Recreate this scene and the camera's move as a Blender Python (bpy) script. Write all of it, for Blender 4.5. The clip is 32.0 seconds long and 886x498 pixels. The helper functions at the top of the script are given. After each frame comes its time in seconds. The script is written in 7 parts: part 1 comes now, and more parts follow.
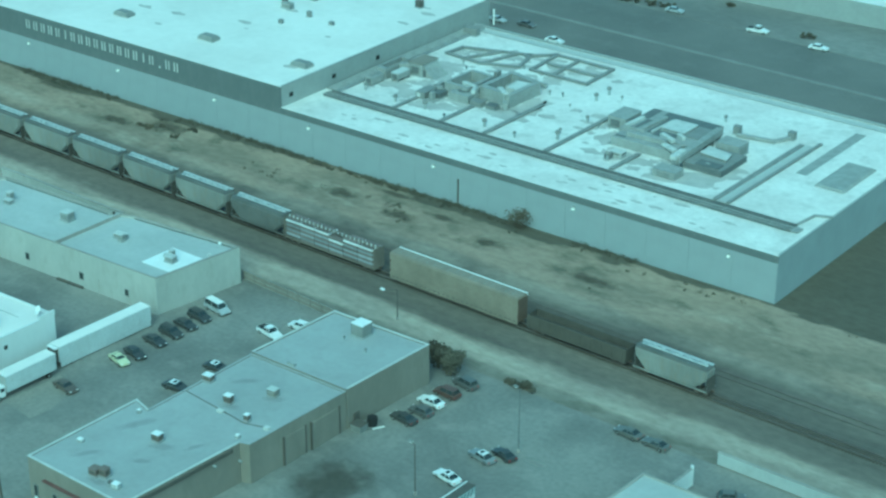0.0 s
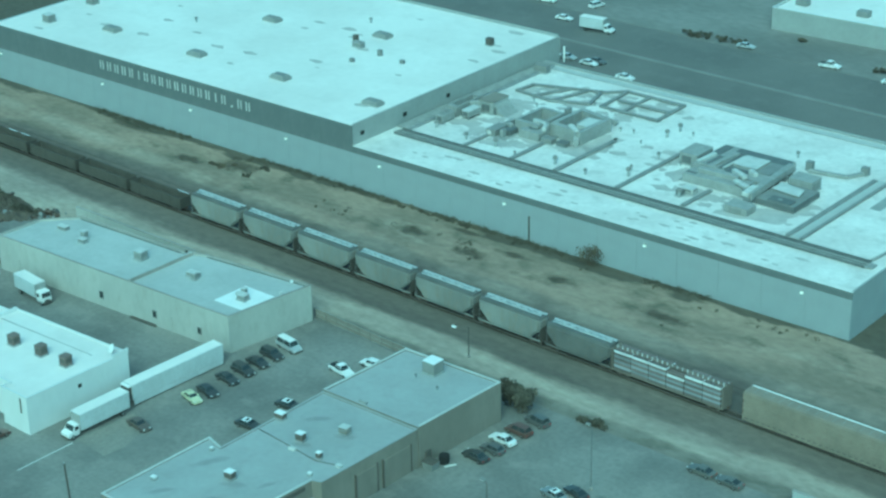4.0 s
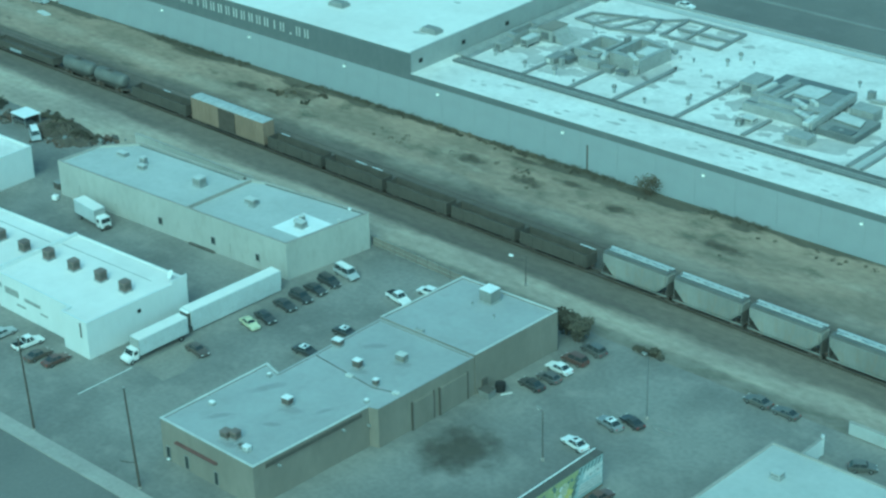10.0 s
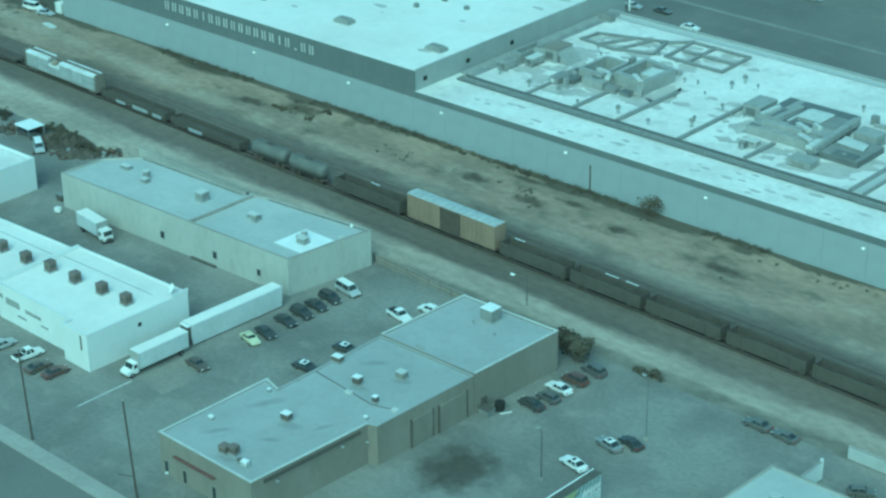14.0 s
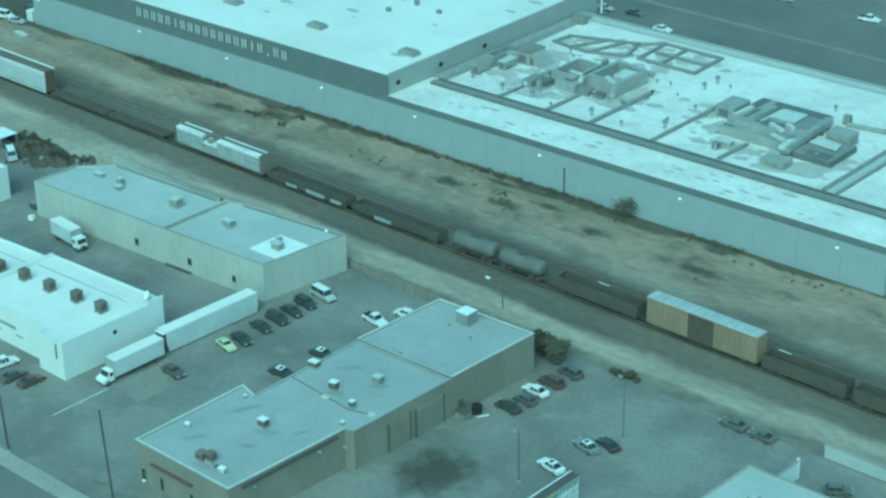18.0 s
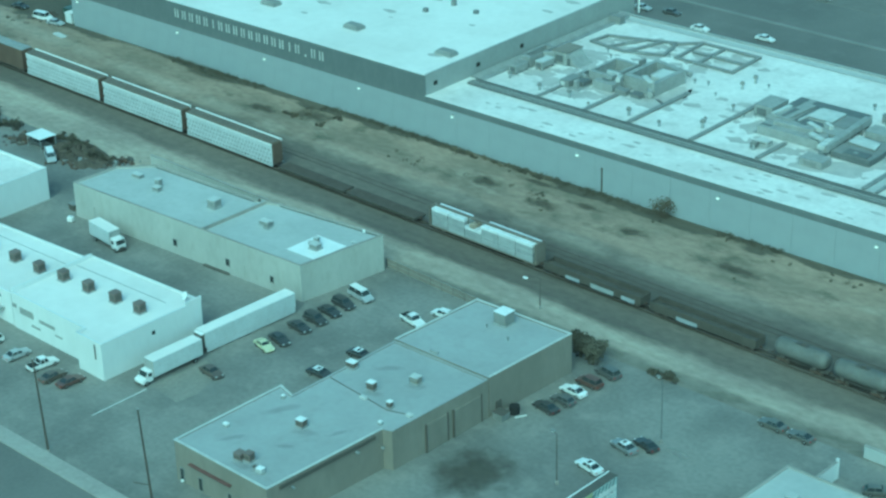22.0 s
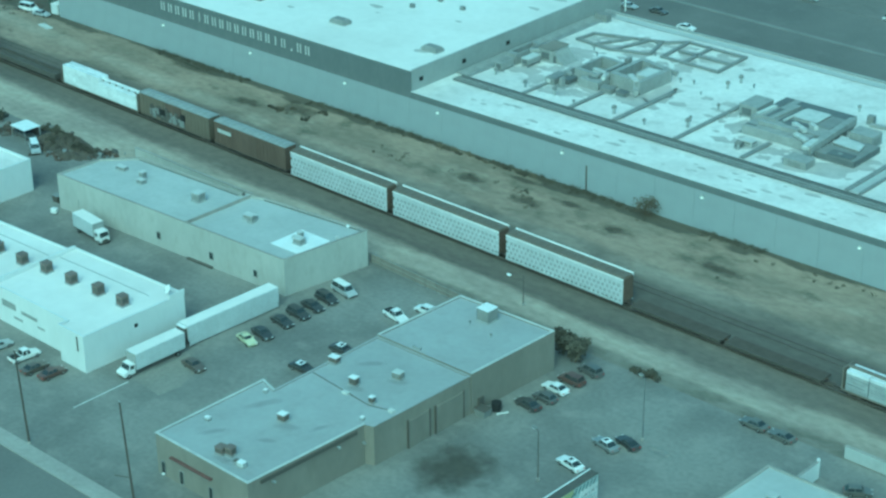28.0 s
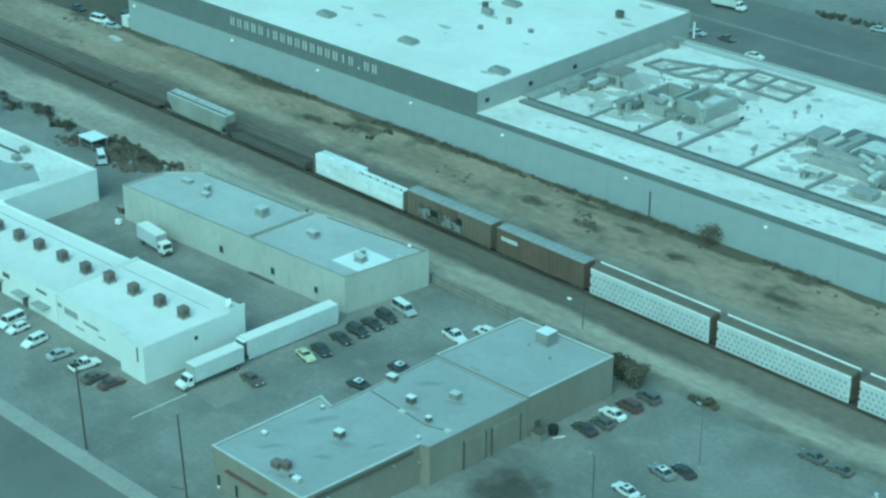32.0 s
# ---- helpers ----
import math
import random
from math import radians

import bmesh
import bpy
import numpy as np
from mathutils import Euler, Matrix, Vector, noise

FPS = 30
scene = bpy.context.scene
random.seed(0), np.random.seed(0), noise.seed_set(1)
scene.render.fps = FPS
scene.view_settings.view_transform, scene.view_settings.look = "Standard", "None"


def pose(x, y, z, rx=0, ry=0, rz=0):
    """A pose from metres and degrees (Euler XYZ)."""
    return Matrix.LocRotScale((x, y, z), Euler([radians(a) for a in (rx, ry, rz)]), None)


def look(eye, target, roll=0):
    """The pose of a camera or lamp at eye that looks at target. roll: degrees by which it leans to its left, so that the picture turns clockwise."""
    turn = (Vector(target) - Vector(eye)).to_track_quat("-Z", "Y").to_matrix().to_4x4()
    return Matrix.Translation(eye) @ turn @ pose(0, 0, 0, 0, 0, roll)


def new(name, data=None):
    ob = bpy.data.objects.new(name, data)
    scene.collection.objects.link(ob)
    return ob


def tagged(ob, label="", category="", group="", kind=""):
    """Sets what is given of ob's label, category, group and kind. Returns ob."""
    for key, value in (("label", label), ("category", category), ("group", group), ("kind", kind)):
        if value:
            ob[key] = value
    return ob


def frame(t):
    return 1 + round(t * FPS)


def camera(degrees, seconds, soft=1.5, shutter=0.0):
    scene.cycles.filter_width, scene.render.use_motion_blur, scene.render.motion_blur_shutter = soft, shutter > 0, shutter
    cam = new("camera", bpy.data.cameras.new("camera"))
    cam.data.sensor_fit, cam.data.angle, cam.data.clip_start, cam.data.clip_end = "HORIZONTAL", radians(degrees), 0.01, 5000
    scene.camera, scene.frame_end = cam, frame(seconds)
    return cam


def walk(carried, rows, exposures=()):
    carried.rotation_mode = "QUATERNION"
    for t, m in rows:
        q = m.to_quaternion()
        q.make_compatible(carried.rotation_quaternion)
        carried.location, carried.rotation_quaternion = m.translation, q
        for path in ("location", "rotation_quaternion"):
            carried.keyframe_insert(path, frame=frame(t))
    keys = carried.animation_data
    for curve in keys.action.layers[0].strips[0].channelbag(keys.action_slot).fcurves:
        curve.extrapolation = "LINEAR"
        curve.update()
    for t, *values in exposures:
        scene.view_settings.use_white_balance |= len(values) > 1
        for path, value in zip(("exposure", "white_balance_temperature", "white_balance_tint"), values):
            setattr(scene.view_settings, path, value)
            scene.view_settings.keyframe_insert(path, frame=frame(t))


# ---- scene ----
cam = camera(25.97, 32.0, soft=2.5)
EYE = (0.0, 0.0, 157.06)
PATH = [
    (0, 64.451, -0.143, 38.845), (0.5, 64.733, -0.034, 39.079), (1, 65.177, 0.001, 39.364), (1.5, 65.396, 0.091, 39.590),
    (2, 65.508, 0.081, 39.652), (2.5, 65.696, 0.247, 39.815), (3, 65.707, 0.592, 40.109), (3.5, 65.643, 0.796, 40.438),
    (5.5, 65.218, 1.441, 41.299), (6, 64.958, 1.715, 41.535), (6.5, 64.871, 1.877, 41.565), (7, 64.967, 1.908, 41.599),
    (7.5, 64.844, 1.856, 41.950), (8, 64.696, 1.689, 42.429), (8.5, 64.470, 1.567, 42.641), (9, 64.137, 1.486, 42.728),
    (9.5, 63.800, 1.373, 42.651), (10, 63.480, 1.314, 42.401), (10.5, 63.166, 1.206, 42.169), (11, 63.111, 1.048, 41.987),
    (11.5, 63.192, 0.913, 42.035), (12, 63.348, 0.843, 42.245), (12.5, 63.449, 0.785, 42.562), (13, 63.588, 0.720, 42.829),
    (13.5, 63.813, 0.623, 42.938), (14, 64.023, 0.559, 42.829), (14.5, 64.196, 0.448, 42.713), (16.5, 64.381, 0.888, 42.158),
    (17, 64.327, 0.882, 42.028), (17.5, 64.230, 0.800, 41.927), (18, 64.126, 0.823, 41.873), (18.5, 64.019, 0.889, 41.929),
    (19, 63.961, 1.081, 42.029), (19.5, 63.943, 1.235, 42.226), (20, 63.948, 1.343, 42.425), (20.5, 63.960, 1.396, 42.629),
    (21, 64.001, 1.400, 42.791), (21.5, 64.055, 1.409, 42.918), (22, 64.154, 1.393, 42.838), (22.5, 64.150, 1.338, 42.774),
    (23, 64.050, 1.379, 42.680), (23.5, 63.849, 1.419, 42.587), (24, 63.626, 1.291, 42.449), (24.5, 63.476, 1.226, 42.412),
    (26.5, 63.600, 0.903, 42.263), (27, 63.796, 0.827, 42.176), (27.5, 63.984, 0.744, 42.367), (28, 64.034, 0.595, 42.691),
    (28.5, 64.071, 0.442, 43.045), (29, 64.177, 0.361, 43.290), (29.5, 64.327, 0.197, 43.683), (30, 64.407, 0.112, 44.100),
    (30.5, 64.416, 0.030, 44.400), (31, 64.410, -0.034, 44.881), (31.5, 64.446, -0.087, 45.062), (32, 64.672, -0.124, 45.064),
]
walk(cam, [(t, pose(*EYE, rx, ry, rz)) for t, rx, ry, rz in PATH],
     exposures=[(0, 0.19, 4120, -56), (32, 0.19, 4120, -56)])

# ---- light: a hazy overcast sky with a broad veiled sun ----
world = bpy.data.worlds.new("sky")
world.use_nodes = True
scene.world = world
wn = world.node_tree.nodes
sky = wn.new("ShaderNodeTexSky")
sky.sky_type, sky.sun_disc = "NISHITA", False
sky.sun_elevation, sky.sun_rotation = radians(46), radians(150)
sky.air_density, sky.dust_density, sky.ozone_density = 1.0, 4.0, 1.0
world.node_tree.links.new(sky.outputs[0], wn["Background"].inputs[0])
wn["Background"].inputs[1].default_value = 0.16
sun_data = bpy.data.lights.new("sun", "SUN")
sun_data.energy, sun_data.angle, sun_data.color = 0.75, radians(40), (1.0, 0.96, 0.9)
sun = new("sun", sun_data)
sun.matrix_basis = look((-60, -40, 250), (-190, 190, 0))


# ---- materials ----
def material(name, colour, rough=0.8, metal=0.0, other=None, coarse=0.2, fine=3.0, stretch=(1, 1, 1), amount=0.5, bump=0.15, dirt=None, dirt_amount=0.0, random_tint=0.0, speckle=0.2):
    m = bpy.data.materials.new(name)
    m.use_nodes = True
    nt = m.node_tree
    n, link = nt.nodes, nt.links.new
    bsdf = n["Principled BSDF"]
    tc = n.new("ShaderNodeTexCoord")
    mp = n.new("ShaderNodeMapping")
    mp.inputs["Scale"].default_value = stretch
    link(tc.outputs["Object"], mp.inputs[0])
    big = n.new("ShaderNodeTexNoise")
    big.inputs["Scale"].default_value, big.inputs["Detail"].default_value = coarse, 6
    small = n.new("ShaderNodeTexNoise")
    small.inputs["Scale"].default_value, small.inputs["Detail"].default_value = fine, 5
    link(mp.outputs[0], big.inputs[0])
    link(mp.outputs[0], small.inputs[0])
    ramp = n.new("ShaderNodeMapRange")
    ramp.inputs[1].default_value, ramp.inputs[2].default_value = 0.38, 0.64
    link(big.outputs[0], ramp.inputs[0])
    if other is None:
        other = tuple(c * 0.72 for c in colour)
    mix = n.new("ShaderNodeMix")
    mix.data_type = "RGBA"
    mix.inputs[6].default_value, mix.inputs[7].default_value = (*colour, 1), (*other, 1)
    scale = n.new("ShaderNodeMath")
    scale.operation = "MULTIPLY"
    scale.inputs[1].default_value = amount
    link(ramp.outputs[0], scale.inputs[0])
    link(scale.outputs[0], mix.inputs[0])
    grain = n.new("ShaderNodeMix")
    grain.data_type, grain.blend_type = "RGBA", "MULTIPLY"
    grain.inputs[0].default_value = speckle
    gr = n.new("ShaderNodeMapRange")
    gr.inputs[1].default_value, gr.inputs[2].default_value, gr.inputs[3].default_value, gr.inputs[4].default_value = 0.3, 0.7, 0.55, 1.25
    link(small.outputs[0], gr.inputs[0])
    link(mix.outputs[2], grain.inputs[6])
    link(gr.outputs[0], grain.inputs[7])
    out = grain.outputs[2]
    if dirt is not None:
        dn = n.new("ShaderNodeTexNoise")
        dn.inputs["Scale"].default_value, dn.inputs["Detail"].default_value, dn.inputs["Roughness"].default_value = coarse * 3.1, 8, 0.65
        link(mp.outputs[0], dn.inputs[0])
        dr = n.new("ShaderNodeMapRange")
        dr.inputs[1].default_value, dr.inputs[2].default_value, dr.inputs[4].default_value = 0.52, 0.7, dirt_amount
        link(dn.outputs[0], dr.inputs[0])
        dm = n.new("ShaderNodeMix")
        dm.data_type = "RGBA"
        dm.inputs[7].default_value = (*dirt, 1)
        link(dr.outputs[0], dm.inputs[0])
        link(out, dm.inputs[6])
        out = dm.outputs[2]
    if random_tint:
        oi = n.new("ShaderNodeObjectInfo")
        rr = n.new("ShaderNodeMapRange")
        rr.inputs[3].default_value, rr.inputs[4].default_value = 1 - random_tint, 1 + random_tint
        link(oi.outputs["Random"], rr.inputs[0])
        rm = n.new("ShaderNodeMix")
        rm.data_type, rm.blend_type = "RGBA", "MULTIPLY"
        rm.inputs[0].default_value = 1.0
        link(out, rm.inputs[6])
        link(rr.outputs[0], rm.inputs[7])
        out = rm.outputs[2]
    link(out, bsdf.inputs["Base Color"])
    bsdf.inputs["Roughness"].default_value = rough
    bsdf.inputs["Metallic"].default_value = metal
    if bump:
        b = n.new("ShaderNodeBump")
        b.inputs["Strength"].default_value, b.inputs["Distance"].default_value = bump, 0.05
        link(small.outputs[0], b.inputs["Height"])
        link(b.outputs[0], bsdf.inputs["Normal"])
    return m


def glass_material(name, colour, rough=0.08):
    m = material(name, colour, rough, 0.0, coarse=0.6, fine=2.0, amount=0.3, bump=0)
    m.node_tree.nodes["Principled BSDF"].inputs["IOR"].default_value = 1.5
    return m


M = {}
M["earth"] = material("earth", (0.098, 0.083, 0.066), 0.95, other=(0.066, 0.056, 0.045), coarse=0.3, fine=2.0, amount=0.9, bump=0.8, dirt=(0.15, 0.132, 0.105), dirt_amount=0.5, speckle=0.4)
M["asphalt"] = material("asphalt", (0.17, 0.163, 0.15), 0.9, other=(0.13, 0.126, 0.118), coarse=0.05, fine=1.6, amount=0.9, bump=0.2, dirt=(0.19, 0.183, 0.17), dirt_amount=0.6)
M["old_asphalt"] = material("old_asphalt", (0.24, 0.23, 0.21), 0.9, other=(0.155, 0.149, 0.138), coarse=0.06, fine=1.2, amount=0.95, bump=0.2, dirt=(0.285, 0.27, 0.24), dirt_amount=0.6, speckle=0.3)


def corridor_material():
    """Ground beside the railway: pale dust, dark ballast and bare soil that run into one another along uneven borders."""
    m = bpy.data.materials.new("railway_ground")
    m.use_nodes = True
    nt = m.node_tree
    n, link = nt.nodes, nt.links.new
    tc, sep = n.new("ShaderNodeTexCoord"), n.new("ShaderNodeSeparateXYZ")
    link(tc.outputs["Object"], sep.inputs[0])

    def calc(op, a, b, c=None):
        k = n.new("ShaderNodeMath")
        k.operation = op
        for i, v in enumerate((a, b, c)):
            if v is None:
                continue
            if isinstance(v, (int, float)):
                k.inputs[i].default_value = v
            else:
                link(v, k.inputs[i])
        return k.outputs[0]

    def noisy(scale, stretch, detail=7, rough=0.6):
        mp, t = n.new("ShaderNodeMapping"), n.new("ShaderNodeTexNoise")
        mp.inputs["Scale"].default_value = stretch
        t.inputs["Scale"].default_value, t.inputs["Detail"].default_value, t.inputs["Roughness"].default_value = scale, detail, rough
        link(tc.outputs["Object"], mp.inputs[0])
        link(mp.outputs[0], t.inputs[0])
        return t.outputs[0]

    def ramp(v, lo, hi):
        k = n.new("ShaderNodeMapRange")
        k.interpolation_type = "SMOOTHSTEP"
        k.inputs[1].default_value, k.inputs[2].default_value = lo, hi
        link(v, k.inputs[0])
        return k.outputs[0]

    def blend(f, a, b):
        k = n.new("ShaderNodeMix")
        k.data_type = "RGBA"
        link(f, k.inputs[0])
        for i, v in ((6, a), (7, b)):
            if isinstance(v, tuple):
                k.inputs[i].default_value = (*v, 1)
            else:
                link(v, k.inputs[i])
        return k.outputs[2]

    x, y = sep.outputs[0], sep.outputs[1]
    wob = calc("MULTIPLY", calc("SUBTRACT", noisy(0.12, (0.35, 1, 1)), 0.5), 9.0)
    lower = calc("ADD", calc("MULTIPLY", calc("MAXIMUM", calc("SUBTRACT", -200.0, x), 0.0), 0.014), 231.8)
    upper = calc("SUBTRACT", 255.6, calc("MULTIPLY", calc("MAXIMUM", calc("SUBTRACT", -255.0, x), 0.0), 0.036))
    yy = calc("ADD", y, wob)
    to_ballast = ramp(calc("SUBTRACT", yy, lower), -1.6, 1.6)
    to_soil = ramp(calc("SUBTRACT", yy, upper), -1.8, 1.8)
    dust = blend(ramp(noisy(0.09, (0.3, 1, 1)), 0.35, 0.65), (0.4, 0.355, 0.285), (0.27, 0.24, 0.2))
    bal = blend(ramp(noisy(0.1, (0.12, 1, 1)), 0.35, 0.65), (0.158, 0.138, 0.114), (0.112, 0.099, 0.082))
    soil = blend(ramp(noisy(0.06, (0.6, 1, 1)), 0.38, 0.62), (0.3, 0.245, 0.185), (0.21, 0.178, 0.135))
    soil = blend(ramp(noisy(0.14, (0.6, 1, 1), 9, 0.65), 0.52, 0.7), soil, (0.115, 0.105, 0.075))
    soil = blend(ramp(noisy(0.08, (0.45, 1, 1), 9, 0.65), 0.55, 0.74), soil, (0.38, 0.335, 0.26))
    # darker weedy soil along the foot of the warehouse wall
    off_wall = calc("ADD", calc("SUBTRACT", calc("ADD", calc("MULTIPLY", x, 0.024), 279.0), y), calc("MULTIPLY", calc("SUBTRACT", noisy(0.09, (0.4, 1, 1), 5), 0.5), 16.0))
    foot = calc("SUBTRACT", 1.0, ramp(off_wall, 1.2, 2.6))
    soil = blend(calc("MULTIPLY", foot, 0.9), soil, (0.08, 0.072, 0.053))
    col = blend(to_soil, blend(to_ballast, dust, bal), soil)
    # a pale dusty ridge behind the siding
    ridge = calc("ABSOLUTE", calc("SUBTRACT", calc("ADD", y, calc("MULTIPLY", wob, 0.12)), calc("ADD", 253.9, calc("MULTIPLY", calc("MAXIMUM", calc("SUBTRACT", -244.0, x), 0.0), 0.05))), 0.0)
    crest = calc("MULTIPLY", calc("SUBTRACT", 1.0, ramp(ridge, 0.2, 4.2)), ramp(noisy(0.06, (1, 1, 1), 4), 0.36, 0.6))
    col = blend(calc("MULTIPLY", crest, 0.4), col, (0.44, 0.39, 0.31))
    # a weedy verge of dark trodden soil between the yard and the dust track
    rag = calc("MULTIPLY", calc("SUBTRACT", noisy(0.16, (0.5, 1, 1), 6), 0.5), 6.0)
    verge = calc("MULTIPLY", calc("SUBTRACT", 1.0, ramp(calc("ADD", y, rag), 224.8, 226.9)), ramp(x, -236.0, -226.0))
    col = blend(calc("MULTIPLY", verge, 0.9), col, blend(ramp(noisy(0.3, (0.6, 1, 1), 6), 0.4, 0.62), (0.195, 0.18, 0.15), (0.135, 0.125, 0.1)))
    fine = n.new("ShaderNodeMix")
    fine.data_type, fine.blend_type = "RGBA", "MULTIPLY"
    fine.inputs[0].default_value = 0.5
    fr = n.new("ShaderNodeMapRange")
    fr.inputs[1].default_value, fr.inputs[2].default_value, fr.inputs[3].default_value, fr.inputs[4].default_value = 0.3, 0.7, 0.6, 1.25
    grit = noisy(0.7, (0.6, 1, 1), 6)
    link(grit, fr.inputs[0])
    link(col, fine.inputs[6])
    link(fr.outputs[0], fine.inputs[7])
    bsdf = n["Principled BSDF"]
    link(fine.outputs[2], bsdf.inputs["Base Color"])
    bsdf.inputs["Roughness"].default_value = 0.95
    b = n.new("ShaderNodeBump")
    b.inputs["Strength"].default_value, b.inputs["Distance"].default_value = 0.5, 0.2
    link(grit, b.inputs["Height"])
    link(b.outputs[0], bsdf.inputs["Normal"])
    return m


M["corridor"] = corridor_material()
M["concrete"] = material("concrete", (0.36, 0.34, 0.31), 0.9, coarse=0.1, fine=1.5, amount=0.6, bump=0.15, dirt=(0.22, 0.2, 0.18), dirt_amount=0.5)
M["white_roof"] = material("white_roof", (0.73, 0.71, 0.68), 0.7, other=(0.62, 0.595, 0.565), coarse=0.05, fine=0.5, amount=0.7, bump=0.05, dirt=(0.56, 0.54, 0.51), dirt_amount=0.4, speckle=0.08)
M["worn_roof"] = material("worn_roof", (0.73, 0.71, 0.68), 0.7, other=(0.59, 0.565, 0.54), coarse=0.09, fine=0.9, amount=0.8, bump=0.05, dirt=(0.44, 0.425, 0.4), dirt_amount=0.6, speckle=0.2)
# roof dirt grey, also used for painted shade beside the plant
M["grime_and_shade"] = material("grime_and_shade", (0.47, 0.452, 0.43), 0.8, other=(0.38, 0.366, 0.348), coarse=0.3, fine=2, amount=0.8, bump=0.05, dirt=(0.42, 0.41, 0.39), dirt_amount=0.5, speckle=0.2)
M["grey_roof"] = material("grey_roof", (0.36, 0.365, 0.365), 0.85, other=(0.31, 0.313, 0.312), coarse=0.09, fine=1.0, amount=0.8, bump=0.06, dirt=(0.26, 0.258, 0.25), dirt_amount=0.4, speckle=0.1)
M["pale_roof"] = material("pale_roof", (0.45, 0.455, 0.445), 0.85, other=(0.385, 0.388, 0.38), coarse=0.09, fine=1.0, amount=0.8, bump=0.06, dirt=(0.33, 0.325, 0.31), dirt_amount=0.4, speckle=0.1)
M["blue_wall"] = material("blue_wall", (0.315, 0.335, 0.35), 0.75, other=(0.27, 0.288, 0.30), coarse=0.07, fine=0.6, stretch=(0.5, 0.5, 0.5), amount=0.7, bump=0.05, dirt=(0.25, 0.255, 0.255), dirt_amount=0.3, speckle=0.12)
M["dark_band"] = material("dark_band", (0.15, 0.16, 0.163), 0.7, coarse=0.1, fine=0.7, amount=0.4, bump=0.04, dirt=(0.19, 0.195, 0.195), dirt_amount=0.4, speckle=0.1)
M["step_wall"] = material("step_wall", (0.34, 0.345, 0.335), 0.8, coarse=0.15, fine=1.0, amount=0.35, bump=0.05, dirt=(0.28, 0.278, 0.265), dirt_amount=0.4, speckle=0.1)
M["cream_wall"] = material("cream_wall", (0.44, 0.434, 0.402), 0.85, other=(0.375, 0.368, 0.34), coarse=0.15, fine=1.0, stretch=(1, 1, 0.5), amount=0.8, bump=0.08, dirt=(0.3, 0.28, 0.24), dirt_amount=0.4, speckle=0.12)
M["brown_wall"] = material("brown_wall", (0.235, 0.215, 0.185), 0.85, other=(0.195, 0.178, 0.152), coarse=0.15, fine=1.0, stretch=(1, 1, 0.5), amount=0.8, bump=0.08, dirt=(0.165, 0.15, 0.125), dirt_amount=0.4, speckle=0.12)
M["white_wall"] = material("white_wall", (0.665, 0.67, 0.665), 0.75, other=(0.6, 0.605, 0.6), coarse=0.15, fine=0.9, stretch=(1, 1, 0.5), amount=0.6, bump=0.05, dirt=(0.58, 0.58, 0.56), dirt_amount=0.3, speckle=0.08)
M["white_paint"] = material("white_paint", (0.8, 0.8, 0.79), 0.35, coarse=0.5, fine=4.0, amount=0.25, bump=0.03, dirt=(0.6, 0.58, 0.54), dirt_amount=0.25)
M["tank_grey"] = material("tank_grey", (0.155, 0.152, 0.142), 0.6, coarse=0.3, fine=2.5, amount=0.8, bump=0.06, dirt=(0.15, 0.13, 0.1), dirt_amount=0.6)
M["tank_skin"] = material("tank_skin", (0.15, 0.147, 0.136), 0.75, coarse=0.3, fine=2.5, amount=0.8, bump=0.06, dirt=(0.12, 0.105, 0.085), dirt_amount=0.6)
M["pale_duct"] = material("pale_duct", (0.56, 0.56, 0.54), 0.6, coarse=0.5, fine=3, amount=0.6, bump=0.05, dirt=(0.4, 0.39, 0.36), dirt_amount=0.4)
M["galvanised"] = material("galvanised", (0.42, 0.43, 0.43), 0.5, 0.4, coarse=0.8, fine=5, amount=0.6, bump=0.05, dirt=(0.25, 0.22, 0.18), dirt_amount=0.4)
M["unit_grey"] = material("unit_grey", (0.33, 0.332, 0.32), 0.7, coarse=0.6, fine=4, amount=0.6, bump=0.06, dirt=(0.24, 0.22, 0.2), dirt_amount=0.5)
M["dark_metal"] = material("dark_metal", (0.11, 0.1, 0.088), 0.7, 0.1, coarse=0.6, fine=5, amount=0.5, bump=0.1, dirt=(0.14, 0.11, 0.085), dirt_amount=0.5)
M["gondola_black"] = material("gondola_black", (0.1, 0.089, 0.074), 0.8, 0.1, coarse=0.4, fine=4, amount=0.6, bump=0.1, dirt=(0.1, 0.086, 0.068), dirt_amount=0.5)
M["cooler_brown"] = material("cooler_brown", (0.17, 0.14, 0.125), 0.8, coarse=0.8, fine=4, amount=0.6, bump=0.08, dirt=(0.24, 0.21, 0.19), dirt_amount=0.4, random_tint=0.12)
# side shade against the bright roof sheet is put into this grey
M["shaded_trailer_side"] = material("shaded_trailer_side", (0.56, 0.58, 0.59), 0.5, coarse=0.4, fine=3.0, amount=0.4, bump=0.03, dirt=(0.46, 0.46, 0.45), dirt_amount=0.35)
# dark metal grey, also painted in for shade in the roof plant
M["panel_dark"] = material("panel_dark", (0.16, 0.165, 0.165), 0.7, 0.1, coarse=0.5, fine=4, amount=0.6, bump=0.06)
M["beam_brown"] = material("beam_brown", (0.2, 0.178, 0.148), 0.75, coarse=0.4, fine=3, amount=0.7, bump=0.05, dirt=(0.14, 0.12, 0.095), dirt_amount=0.5)
M["rust_metal"] = material("rust_metal", (0.135, 0.1, 0.075), 0.85, 0.1, coarse=0.5, fine=4, amount=0.7, bump=0.2, dirt=(0.09, 0.075, 0.06), dirt_amount=0.6)
M["steel_rail"] = material("steel_rail", (0.28, 0.25, 0.22), 0.45, 0.7, coarse=0.5, fine=4, amount=0.5, bump=0.05)
